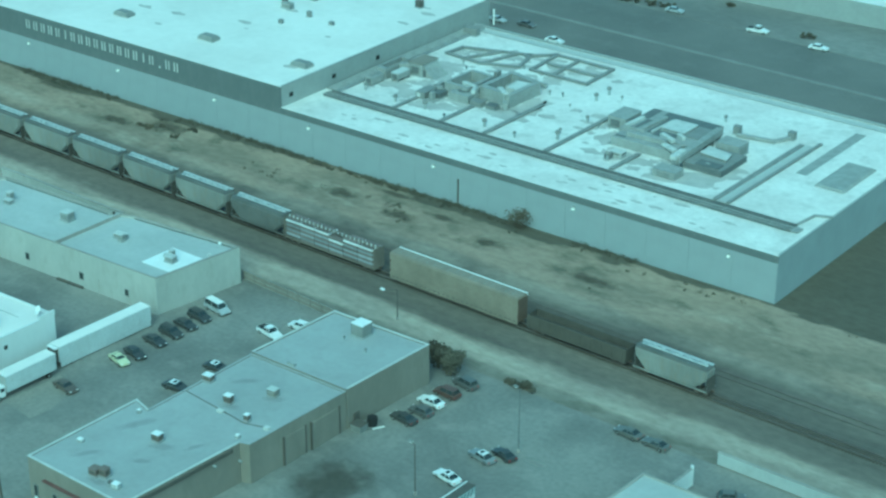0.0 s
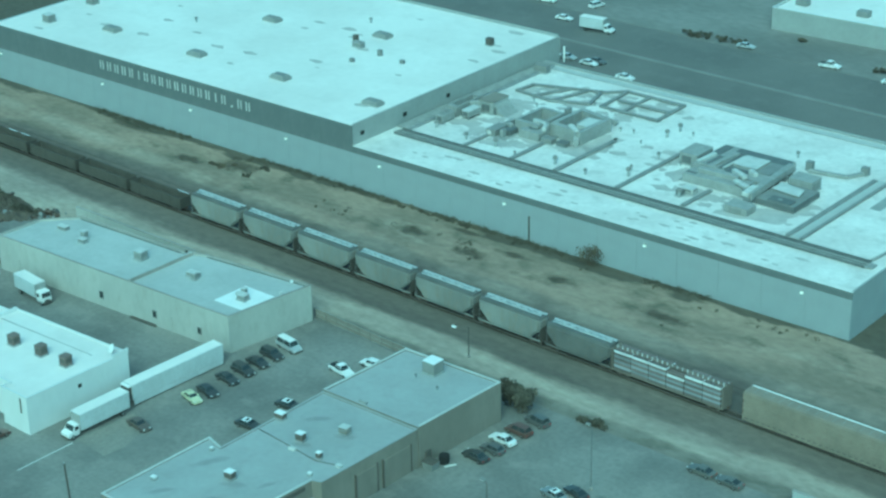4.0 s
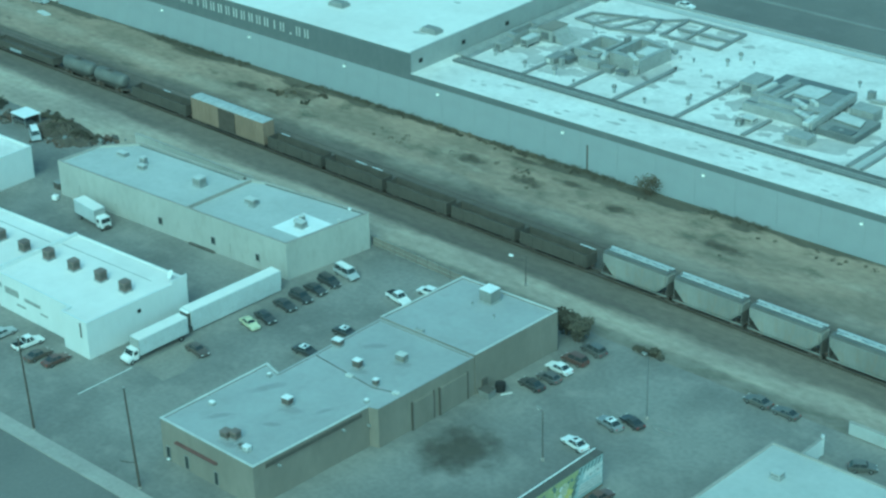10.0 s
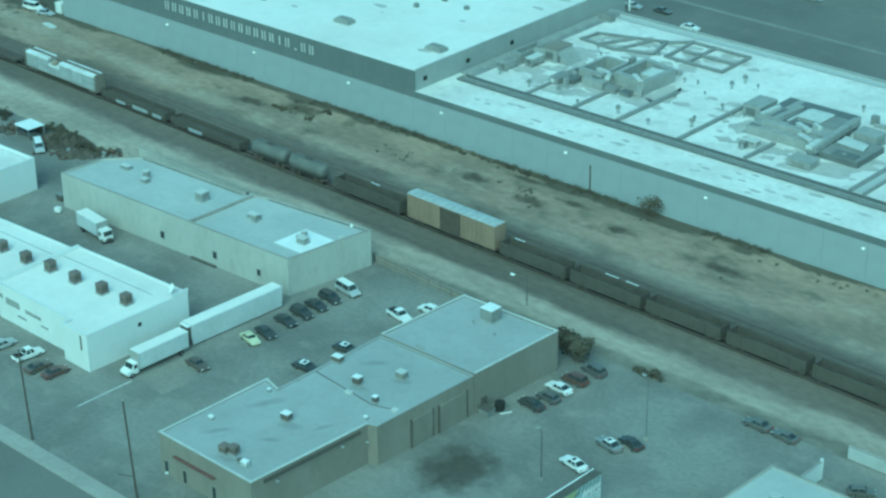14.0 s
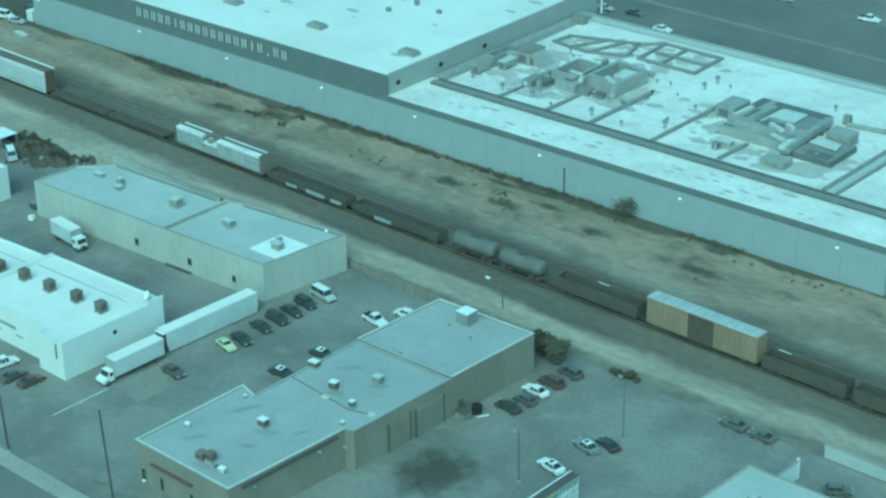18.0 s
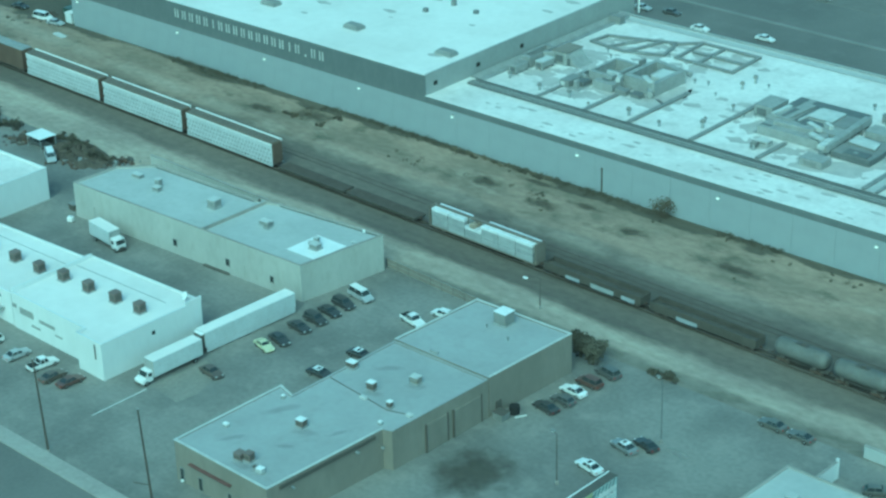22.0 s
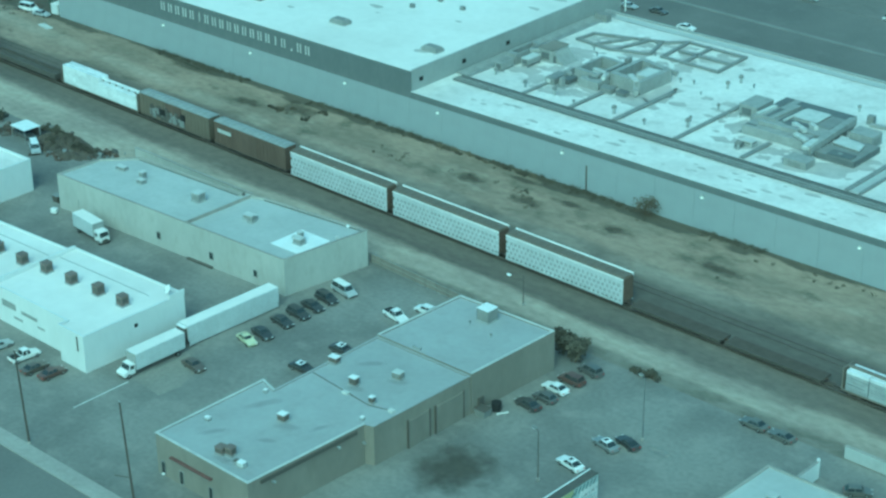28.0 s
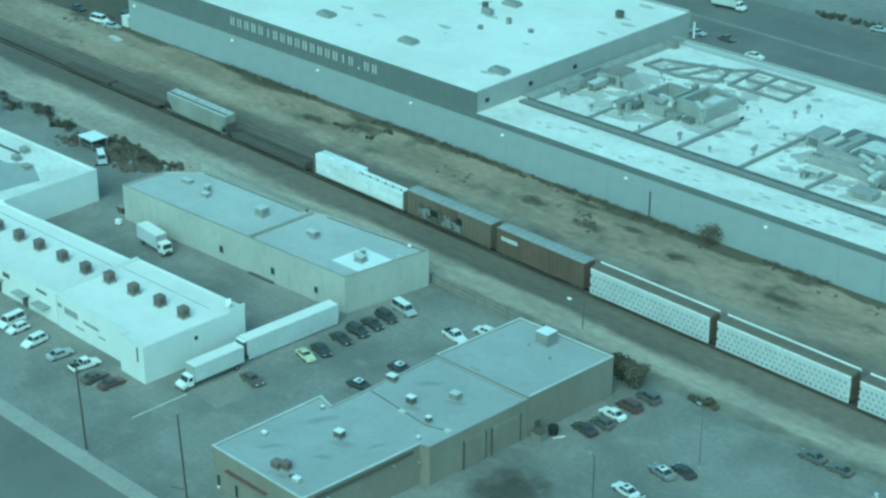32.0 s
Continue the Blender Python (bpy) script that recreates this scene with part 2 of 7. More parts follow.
M["sleeper"] = material("sleeper", (0.09, 0.075, 0.06), 0.95, coarse=0.7, fine=6, amount=0.6, bump=0.3)
# shade behind the rack screens' holes is put into this shell grey
M["rack_inner_shade"] = material("rack_inner_shade", (0.38, 0.39, 0.4), 0.7, coarse=0.5, fine=4, amount=0.5, bump=0)
M["forecourt"] = material("forecourt", (0.235, 0.225, 0.207), 0.9, other=(0.16, 0.153, 0.142), coarse=0.03, fine=0.6, stretch=(0.6, 1, 1), amount=0.95, bump=0.1, dirt=(0.15, 0.145, 0.13), dirt_amount=0.6, speckle=0.3)
M["tyre"] = material("tyre", (0.02, 0.02, 0.02), 0.9, coarse=2, fine=20, amount=0.3, bump=0.1)
M["rim"] = material("rim", (0.45, 0.45, 0.45), 0.35, 0.8, coarse=2, fine=20, amount=0.3, bump=0)
M["apron"] = material("apron", (0.255, 0.24, 0.21), 0.9, other=(0.2, 0.19, 0.17), coarse=0.15, fine=1.5, amount=0.8, bump=0.1, speckle=0.3)


def soft_patch_material(name, colour, strength, ragged=0.3):
    """A stain, thin growth or painted tone on a surface: dense in its middle, thinning out to a ragged edge."""
    m = material(name, colour, 0.9, coarse=0.2, fine=1.5, amount=0.8, bump=0.1, speckle=0.3)
    n, link = m.node_tree.nodes, m.node_tree.links.new
    tc, mp, ball, rag, mix, fade = (n.new("ShaderNode" + k) for k in ("TexCoord", "Mapping", "VectorMath", "TexNoise", "Math", "MapRange"))
    mp.inputs["Location"].default_value, mp.inputs["Scale"].default_value = (-1, -1, 0), (2, 2, 0)
    rag.inputs["Scale"].default_value, rag.inputs["Detail"].default_value = ragged, 7
    ball.operation, mix.operation = "LENGTH", "ADD"
    fade.interpolation_type = "SMOOTHSTEP"
    fade.inputs[1].default_value, fade.inputs[2].default_value, fade.inputs[3].default_value, fade.inputs[4].default_value = 0.7, 1.4, strength, 0.0
    link(tc.outputs["Generated"], mp.inputs[0])
    link(mp.outputs[0], ball.inputs[0])
    link(tc.outputs["Object"], rag.inputs[0])
    link(ball.outputs["Value"], mix.inputs[0])
    link(rag.outputs[0], mix.inputs[1])
    link(mix.outputs[0], fade.inputs[0])
    link(fade.outputs[0], n["Principled BSDF"].inputs["Alpha"])
    return m


M["weed_patch"] = soft_patch_material("weed_patch", (0.1, 0.092, 0.064), 0.55, 0.5)
M["roof_stain"] = soft_patch_material("roof_stain", (0.27, 0.275, 0.27), 0.18, 0.45)
M["scuff"] = soft_patch_material("scuff", (0.42, 0.4, 0.36), 0.45, 0.8)
M["veil_gap"] = soft_patch_material("veil_gap", (0.085, 0.075, 0.055), 0.6)
M["glass"] = glass_material("glass", (0.045, 0.05, 0.052))
M["black"] = material("black", (0.015, 0.015, 0.015), 0.7, coarse=1, fine=8, amount=0.3, bump=0.05)
M["red_lamp"] = material("red_lamp", (0.3, 0.02, 0.015), 0.3, coarse=3, fine=20, amount=0.2, bump=0)
M["clear_lamp"] = material("clear_lamp", (0.7, 0.7, 0.68), 0.15, coarse=3, fine=20, amount=0.2, bump=0)
M["hopper_grey"] = material("hopper_grey", (0.28, 0.275, 0.255), 0.6, coarse=0.3, fine=2.5, stretch=(1, 1, 0.3), amount=0.8, bump=0.06, dirt=(0.25, 0.2, 0.14), dirt_amount=0.55, random_tint=0.12)
M["rack_silver"] = material("rack_silver", (0.56, 0.575, 0.59), 0.5, 0.1, coarse=0.3, fine=3, amount=0.4, bump=0.04, dirt=(0.5, 0.47, 0.43), dirt_amount=0.4)
M["rack_tan"] = material("rack_tan", (0.26, 0.225, 0.178), 0.7, coarse=0.3, fine=3, amount=0.7, bump=0.05, dirt=(0.2, 0.16, 0.12), dirt_amount=0.5)
M["rack_roof"] = material("rack_roof", (0.185, 0.155, 0.12), 0.6, 0.2, coarse=0.3, fine=3, amount=0.5, bump=0.04, dirt=(0.14, 0.12, 0.1), dirt_amount=0.4)
M["grille"] = material("grille", (0.26, 0.26, 0.25), 0.7, 0.1, coarse=0.6, fine=4, amount=0.5, bump=0.05)
M["old_kerb"] = material("old_kerb", (0.24, 0.235, 0.22), 0.9, coarse=0.1, fine=1.0, amount=0.7, bump=0.1)
M["orange_paint"] = material("orange_paint", (0.27, 0.205, 0.148), 0.65, coarse=0.4, fine=3, stretch=(1, 1, 0.3), amount=0.7, bump=0.05, dirt=(0.2, 0.15, 0.1), dirt_amount=0.55)
M["brown_paint"] = material("brown_paint", (0.13, 0.095, 0.072), 0.75, coarse=0.4, fine=3, stretch=(1, 1, 0.3), amount=0.7, bump=0.05, dirt=(0.095, 0.072, 0.058), dirt_amount=0.5)
M["car_roof_metal"] = material("car_roof_metal", (0.6, 0.6, 0.58), 0.5, 0.3, coarse=0.4, fine=3, amount=0.6, bump=0.05, dirt=(0.35, 0.3, 0.24), dirt_amount=0.4)
M["wrap_white"] = material("wrap_white", (0.74, 0.75, 0.76), 0.5, coarse=0.5, fine=2.5, amount=0.5, bump=0.2, dirt=(0.5, 0.5, 0.5), dirt_amount=0.4, random_tint=0.08)
M["wrap_mid"] = material("wrap_mid", (0.37, 0.38, 0.385), 0.5, coarse=0.5, fine=2.5, amount=0.6, bump=0.2, dirt=(0.32, 0.3, 0.27), dirt_amount=0.5, random_tint=0.12)
M["wrap_dark"] = material("wrap_dark", (0.17, 0.145, 0.132), 0.7, coarse=0.5, fine=2.5, amount=0.6, bump=0.2, random_tint=0.25)
M["wrap_grey"] = material("wrap_grey", (0.3, 0.31, 0.33), 0.6, coarse=0.5, fine=2.5, amount=0.6, bump=0.2, random_tint=0.3)
M["lumber"] = material("lumber", (0.33, 0.285, 0.22), 0.85, coarse=0.6, fine=5, stretch=(0.15, 1, 1), amount=0.6, bump=0.2, random_tint=0.2)
M["leaf"] = material("leaf", (0.1, 0.09, 0.066), 0.85, other=(0.072, 0.064, 0.047), coarse=0.4, fine=3, amount=0.9, bump=0, random_tint=0.2)
M["dry_leaf"] = material("dry_leaf", (0.15, 0.128, 0.092), 0.9, other=(0.1, 0.086, 0.062), coarse=0.3, fine=3, amount=0.9, bump=0, random_tint=0.2)
M["bark"] = material("bark", (0.11, 0.085, 0.06), 0.95, coarse=1, fine=8, amount=0.6, bump=0.4)
M["wood_pole"] = material("wood_pole", (0.085, 0.074, 0.062), 0.9, coarse=0.5, fine=6, stretch=(3, 3, 0.3), amount=0.6, bump=0.3)
M["yellow_line"] = material("yellow_line", (0.45, 0.38, 0.2), 0.85, coarse=0.4, fine=3, amount=0.6, bump=0.05)
M["white_line"] = material("white_line", (0.6, 0.59, 0.56), 0.85, coarse=0.4, fine=3, amount=0.6, bump=0.05)
M["red_awning"] = material("red_awning", (0.135, 0.078, 0.07), 0.8, coarse=0.4, fine=3, amount=0.6, bump=0.05)
M["lamp_lens"] = material("lamp_lens", (0.85, 0.85, 0.8), 0.3, coarse=2, fine=9, amount=0.1, bump=0)
lit = material("lit_lens", (0.85, 0.85, 0.8), 0.3, coarse=2, fine=9, amount=0.1, bump=0)
lit.node_tree.nodes["Principled BSDF"].inputs["Emission Color"].default_value = (1.0, 0.93, 0.82, 1)
lit.node_tree.nodes["Principled BSDF"].inputs["Emission Strength"].default_value = 0.15
M["lit_lens"] = lit


# ---- mesh helpers ----
def bx(bm, x0, x1, y0, y1, z0, z1, bevel=0.0):
    vs = [bm.verts.new((x, y, z)) for z in (z0, z1) for y in (y0, y1) for x in (x0, x1)]
    fs = [bm.faces.new([vs[i] for i in f]) for f in ((0, 2, 3, 1), (4, 5, 7, 6), (0, 1, 5, 4), (1, 3, 7, 5), (3, 2, 6, 7), (2, 0, 4, 6))]
    if bevel:
        edges = {e for f in fs for e in f.edges}
        bmesh.ops.bevel(bm, geom=list(edges), offset=bevel, segments=1, affect="EDGES")
    return bm


def prism(bm, poly, z0, z1):
    lo = [bm.verts.new((x, y, z0)) for x, y in poly]
    hi = [bm.verts.new((x, y, z1)) for x, y in poly]
    n = len(poly)
    bm.faces.new(lo[::-1])
    bm.faces.new(hi)
    for i in range(n):
        j = (i + 1) % n
        bm.faces.new((lo[i], lo[j], hi[j], hi[i]))
    return bm


def extrude_x(bm, profile, x0, x1, end_scale=None):
    """A (y, z) outline swept along x."""
    a = [bm.verts.new((x0, y, z)) for y, z in profile]
    b = [bm.verts.new((x1, y, z)) for y, z in profile]
    n = len(profile)
    bm.faces.new(a[::-1])
    bm.faces.new(b)
    for i in range(n):
        j = (i + 1) % n
        bm.faces.new((a[i], a[j], b[j], b[i]))
    return bm


def extrude_y(bm, profile, y0, y1):
    """An (x, z) outline swept along y."""
    a = [bm.verts.new((x, y0, z)) for x, z in profile]
    b = [bm.verts.new((x, y1, z)) for x, z in profile]
    n = len(profile)
    bm.faces.new(a)
    bm.faces.new(b[::-1])
    for i in range(n):
        j = (i + 1) % n
        bm.faces.new((a[j], a[i], b[i], b[j]))
    return bm


def tube(bm, p, q, r, n=8, r2=None):
    p, q = Vector(p), Vector(q)
    r2 = r if r2 is None else r2
    d = (q - p).normalized()
    u = d.orthogonal().normalized()
    v = d.cross(u)
    a = [bm.verts.new(p + r * (math.cos(2 * math.pi * i / n) * u + math.sin(2 * math.pi * i / n) * v)) for i in range(n)]
    b = [bm.verts.new(q + r2 * (math.cos(2 * math.pi * i / n) * u + math.sin(2 * math.pi * i / n) * v)) for i in range(n)]
    bm.faces.new(a[::-1])
    bm.faces.new(b)
    for i in range(n):
        j = (i + 1) % n
        bm.faces.new((a[i], a[j], b[j], b[i]))
    return bm


def frustum(bm, lo, hi, z0, z1):
    """Two rectangles (x0, x1, y0, y1) joined."""
    def ring(r, z):
        x0, x1, y0, y1 = r
        return [bm.verts.new(c) for c in ((x0, y0, z), (x1, y0, z), (x1, y1, z), (x0, y1, z))]
    a, b = ring(lo, z0), ring(hi, z1)
    bm.faces.new(a[::-1])
    bm.faces.new(b)
    for i in range(4):
        j = (i + 1) % 4
        bm.faces.new((a[i], a[j], b[j], b[i]))
    return bm


def B():
    return bmesh.new()


def mesh_of(name, bm, mat):
    bmesh.ops.recalc_face_normals(bm, faces=bm.faces)
    me = bpy.data.meshes.new(name)
    bm.to_mesh(me)
    bm.free()
    me.materials.append(mat)
    return me


def part(name, bm, mat, parent, label="", off=None):
    """One mesh under a thing or a part. off: the place of the parent, where the mesh is given in the place's own coordinates."""
    if off:
        bmesh.ops.translate(bm, verts=bm.verts, vec=(-off[0], -off[1], -(off[2] if len(off) > 2 else 0)))
    ob = new(name, mesh_of(name, bm, mat))
    ob.parent = parent
    if label:
        ob["label"] = label
    return ob


def share(name, me, parent, m=None):
    ob = new(name, me)
    ob.parent = parent
    if m is not None:
        ob.matrix_basis = m
    return ob


def thing(name, label, category, m=None, group="", kind=""):
    ob = new(name)
    ob.empty_display_size = 0.5
    if m is not None:
        ob.matrix_basis = m
    return tagged(ob, label, category, group, kind)


def setting(name, bm, mat, label, category):
    return tagged(new(name, mesh_of(name, bm, mat)), label, category, "", "structure")


def inset(poly, d):
    """The outline moved inwards by d (anticlockwise outline)."""
    out, n = [], len(poly)
    for i in range(n):
        p, c, q = (Vector(poly[(i + k) % n]) for k in (-1, 0, 1))
        a, b = (c - p).normalized(), (q - c).normalized()
        na, nb = Vector((-a.y, a.x)), Vector((-b.y, b.x))
        k = (na + nb) / (1 + na.dot(nb))
        out.append(tuple(c + d * k))
    return out


def building(name, label, category, poly, h, wall, roof, cap, parapet=0.45, thick=0.3, base=0.0, m=None, plain=()):
    """Walls, a sunk flat roof and a coping on each wall, in the coordinates of m or of the place."""
    cx, cy = sum(p[0] for p in poly) / len(poly), sum(p[1] for p in poly) / len(poly)
    e = thing(name, label, category, (m or Matrix()) @ Matrix.Translation((cx, cy, base)))
    off = (cx, cy, base)
    inner, n = inset(poly, thick), len(poly)
    out2, in2 = inset(poly, -0.05), inset(poly, thick + 0.05)
    for i in range(n):
        j = (i + 1) % n
        part("wall", prism(B(), [poly[i], poly[j], inner[j], inner[i]], base, h), wall, e, off=off)
        part("coping", prism(B(), [out2[i], out2[j], in2[j], in2[i]], h + 0.003, h + (0.03 if i in plain else 0.1)), roof if i in plain else cap, e, off=off)
    part("roof", prism(B(), inner, h - parapet - 0.25, h - parapet), roof, e, off=off)
    return e, off


# ---- the ground ----
setting("ground", bx(B(), -2600, 1600, -1200, 2800, -0.6, -0.02), M["old_asphalt"], "flat grey-brown city ground reaching the horizon", "ground")
setting("soil_strip", prism(B(), [(-1000, 222.6), (700, 222.6), (700, 345), (-1000, 345)], -0.3, 0.0), M["corridor"], "bare dusty ground with dark ballast beside the railway", "soil")
setting("yard", prism(B(), [(-1000, 142.6), (700, 142.6), (700, 222.6), (-1000, 222.6)], -0.3, 0.0), M["old_asphalt"], "worn stained grey asphalt yard between the sheds", "asphalt")
bed = setting("ballast_bed", extrude_x(B(), [(237.6, -0.1), (244.0, -0.1), (243.0, 0.08), (238.4, 0.08)], -1000, 700), M["corridor"], "dark crushed stone ballast bed of the railway", "ballast")
bed.matrix_basis = Matrix.Translation((-240, 240.92, 0)) @ Matrix.Rotation(-0.00924, 4, "Z") @ Matrix.Translation((240, -240.7, 0))
setting("apron", prism(B(), [(-225.0, 166.4), (-217.6, 165.6), (-217.2, 169.8), (-219.6, 176.6), (-224.6, 178.0)], -0.05, 0.012), M["apron"], "slightly browner patch laid on the yard asphalt", "apron")
setting("road", prism(B(), [(-1000, 108), (700, 108), (700, 139.6), (-1000, 139.6)], -0.3, -0.004), M["asphalt"], "dark asphalt street along the yard", "road")
setting("pavement", prism(B(), [(-1000, 139.9), (700, 139.9), (700, 142.55), (-1000, 142.55)], -0.3, 0.14), M["concrete"], "pale concrete pavement beside the street", "pavement")
setting("kerb", prism(B(), [(-1000, 139.6), (700, 139.6), (700, 139.88), (-1000, 139.88)], -0.3, 0.155), M["concrete"], "concrete kerb of the street", "kerb")
setting("avenue", prism(B(), [(-1300, 352), (900, 352), (900, 401), (-1300, 401)], -0.3, 0.0), M["asphalt"], "wide dark asphalt avenue behind the white warehouse", "road")
setting("forecourt", prism(B(), [(-600, 401.2), (100, 401.2), (100, 520), (-600, 520)], -0.3, 0.1), M["forecourt"], "pale concrete forecourt across the avenue", "pavement")
md = B()
for x0 in range(-420, -60, 13):
    bx(md, x0, x0 + 12.96, 379.6, 380.9, -0.1, 0.16, 0.03)
setting("median_kerb", md, M["old_kerb"], "pale median kerb in the avenue", "kerb")
yl = B()
bx(yl, -1000, 700, 123.5, 123.65, -0.05, 0.003)
bx(yl, -1000, 700, 123.9, 124.05, -0.05, 0.003)
setting("centre_line", yl, M["yellow_line"], "worn yellow double line of the street", "road marking")
bl = B()
bx(bl, -225.0, -224.75, 154.0, 165.2, -0.05, 0.012)
setting("yard_line", bl, M["white_line"], "worn white line on the yard asphalt", "road marking")
# ---- the railway ----
track = thing("railway_track", "worn steel railway track on dark timber sleepers", "railway track", pose(-240, 240.92, 0.08, 0, 0, -0.53), kind="structure")
for y in (-0.76, 0.76):
    part("rail", extrude_x(B(), [(y - 0.07, 0.16), (y + 0.07, 0.16), (y + 0.07, 0.18), (y + 0.02, 0.2), (y + 0.02, 0.28), (y + 0.036, 0.29), (y + 0.036, 0.33), (y - 0.036, 0.33), (y - 0.036, 0.29), (y - 0.02, 0.28), (y - 0.02, 0.2), (y - 0.07, 0.18)], -760, 940), M["steel_rail"], track)
tb = B()
for i in range(1500):
    x = -700 + i * 0.6
    bx(tb, x, x + 0.23, -1.3, 1.3, 0.0, 0.155)
tagged(part("sleepers", tb, M["sleeper"], track), kind="stuff")
side = thing("siding_track", "rusty unused siding track beside the main line", "railway track", pose(-240, 248.6, 0.08, 0, 0, -0.53), kind="structure")
for y in (-0.76, 0.76):
    part("rail", bx(B(), -760, 940, y - 0.035, y + 0.035, 0.0, 0.05), M["sleeper"], side)

# ---- the long white warehouse ----
TURN = Matrix.Rotation(0.024, 4, "Z")
RX0, RXS, RX1, RY0, RY1, RY2 = -375.0, -256.4, -138.7, 279.1, 347.2, 353.2
ZL, ZB, ZH = 9.5, 8.0, 14.1
RC = (-256.4, 310.0, 0.0)
reef = thing("warehouse", "long two-level warehouse, blue-grey walls, dark band and white roof", "warehouse", TURN @ Matrix.Translation(RC))
part("core_wall", bx(B(), RX0 + 0.35, RX1 - 0.35, RY0 + 0.35, RY0 + 0.7, 0, ZL - 0.3), M["blue_wall"], reef, off=RC)
panels = 26
pw = (RX1 - RX0) / panels
pm = mesh_of("wall_panel", bx(B(), 0.02, pw - 0.02, 0, 0.3, 0, ZB, 0.02), M["blue_wall"])
for i in range(panels):
    share("wall_panel", pm, reef, pose(RX0 + i * pw - RC[0], RY0 - RC[1], 0))
bn = 13
bw = (RXS - RX0) / bn
bmesh_band = mesh_of("band_panel", bx(B(), 0.015, bw - 0.015, 0, 0.3, ZB + 0.02, ZH, 0.02), M["dark_band"])
for i in range(bn):
    share("band_panel", bmesh_band, reef, pose(RX0 + i * bw - RC[0], RY0 - 0.02 - RC[1], 0))
for i in range(13):
    w = (RX1 - RXS) / 13
    part("fascia", bx(B(), RXS + i * w + 0.01, RXS + (i + 1) * w - 0.01, RY0 - 0.02, RY0 + 0.28, ZB + 0.02, ZL, 0.02), M["dark_band"], reef, off=RC)
part("end_wall", bx(B(), RX0, RX0 + 0.3, RY0 + 0.31, RY2, 0, ZH), M["blue_wall"], reef, off=RC)
part("rear_wall", bx(B(), RX0 + 0.31, RXS - 0.31, RY2 - 0.3, RY2, 0, ZH), M["blue_wall"], reef, off=RC)
part("step_wall", bx(B(), RXS - 0.3, RXS, RY0 + 0.29, RY2, 0, ZH), M["step_wall"], reef, "grey plastered step wall with small vents", off=RC)
part("rear_wall", bx(B(), RXS + 0.01, RX1 - 0.31, RY1 - 0.3, RY1, 0, ZL), M["blue_wall"], reef, off=RC)
part("end_wall", bx(B(), RX1 - 0.3, RX1, RY0 + 0.31, RY1, 0, ZL), M["blue_wall"], reef, off=RC)
part("upper_roof", bx(B(), RX0 + 0.3, RXS - 0.3, RY0 + 0.28, RY2 - 0.3, ZH - 0.5, ZH - 0.12), M["white_roof"], reef, "white membrane roof with faint stains", off=RC)
part("lower_roof", bx(B(), RXS, RX1 - 0.3, RY0 + 0.28, RY1 - 0.3, ZL - 0.4, ZL - 0.06), M["worn_roof"], reef, "white membrane roof crossed by grey ducts", off=RC)
# copings
part("coping", bx(B(), RX0 - 0.04, RXS + 0.04, RY0 - 0.06, RY0 + 0.3, ZH + 0.003, ZH + 0.09), M["white_roof"], reef, off=RC)
part("coping", bx(B(), RXS - 0.34, RXS + 0.04, RY0 + 0.301, RY2 + 0.04, ZH + 0.003, ZH + 0.09), M["step_wall"], reef, off=RC)
part("coping", bx(B(), RX0 - 0.04, RXS - 0.345, RY2 - 0.34, RY2 + 0.04, ZH + 0.003, ZH + 0.5), M["step_wall"], reef, off=RC)
part("coping", bx(B(), RXS + 0.05, RX1 + 0.04, RY0 - 0.06, RY0 + 0.3, ZL + 0.003, ZL + 0.07), M["white_roof"], reef, off=RC)
part("coping", bx(B(), RXS + 0.05, RX1 + 0.04, RY1 - 0.5, RY1 + 0.05, ZL + 0.003, ZL + 0.45), M["step_wall"], reef, off=RC)
part("coping", bx(B(), RX1 - 0.34, RX1 + 0.04, RY0 + 0.301, RY1 - 0.501, ZL + 0.003, ZL + 0.09), M["step_wall"], reef, off=RC)
part("downspout", tube(B(), (RXS + 1.2, RY2 + 0.2, ZL - 1.5), (RXS + 1.2, RY2 + 0.2, ZH - 2.2), 0.22, 8), M["white_paint"], reef, "white rainwater pipe", off=RC)
# small square vents in the step wall
for y in (282.4, 296.3, 311.2):
    part("wall_vent", bx(B(), RXS + 0.002, RXS + 0.12, y - 0.55, y + 0.55, 11.1, 12.0), M["black"], reef, "small dark louvred vent", off=RC)
# the sign: letters stand as plain upright bars
sx, sp = -336.0, 2.52
for i, k in enumerate("22223122323222312.22"):
    x = sx + i * sp
    if k == ".":
        part("sign_bar", bx(B(), x + 0.9, x + 1.35, RY0 - 0.1, RY0 - 0.025, 10.35, 10.8), M["pale_duct"], reef, "plain white sign bar", off=RC)
        continue
    for s in ((1.0,) if k == "1" else (0.45, 1.35)):
        part("sign_bar", bx(B(), x + s, x + s + 0.32, RY0 - 0.1, RY0 - 0.025, 10.5, 12.6), M["pale_duct"], reef, "plain white sign bar", off=RC)
# wall lamps
for x in (-372.4, -335.1, -305.4, -275.7, -248.7, -215.7, -182.2, -148.5):
    w = part("wall_lamp", bx(B(), x - 0.3, x + 0.3, RY0 - 0.4, RY0 + 0.02, 7.0, 7.35, 0.05), M["galvanised"], reef, "wall lamp with a pale lens", off=RC)
    part("lens", frustum(B(), (x - 0.26, x + 0.26, RY0 - 0.5, RY0 - 0.05), (x - 0.22, x + 0.22, RY0 - 0.38, RY0 - 0.05), 6.6, 6.99), M["lit_lens"], w, "lit lamp lens", off=RC)
part("drain_pipe", tube(B(), (-209.6, RY0 - 0.16, 0.1), (-209.6, RY0 - 0.16, 5.6), 0.16, 8), M["dark_metal"], reef, "dark rainwater pipe", off=RC)


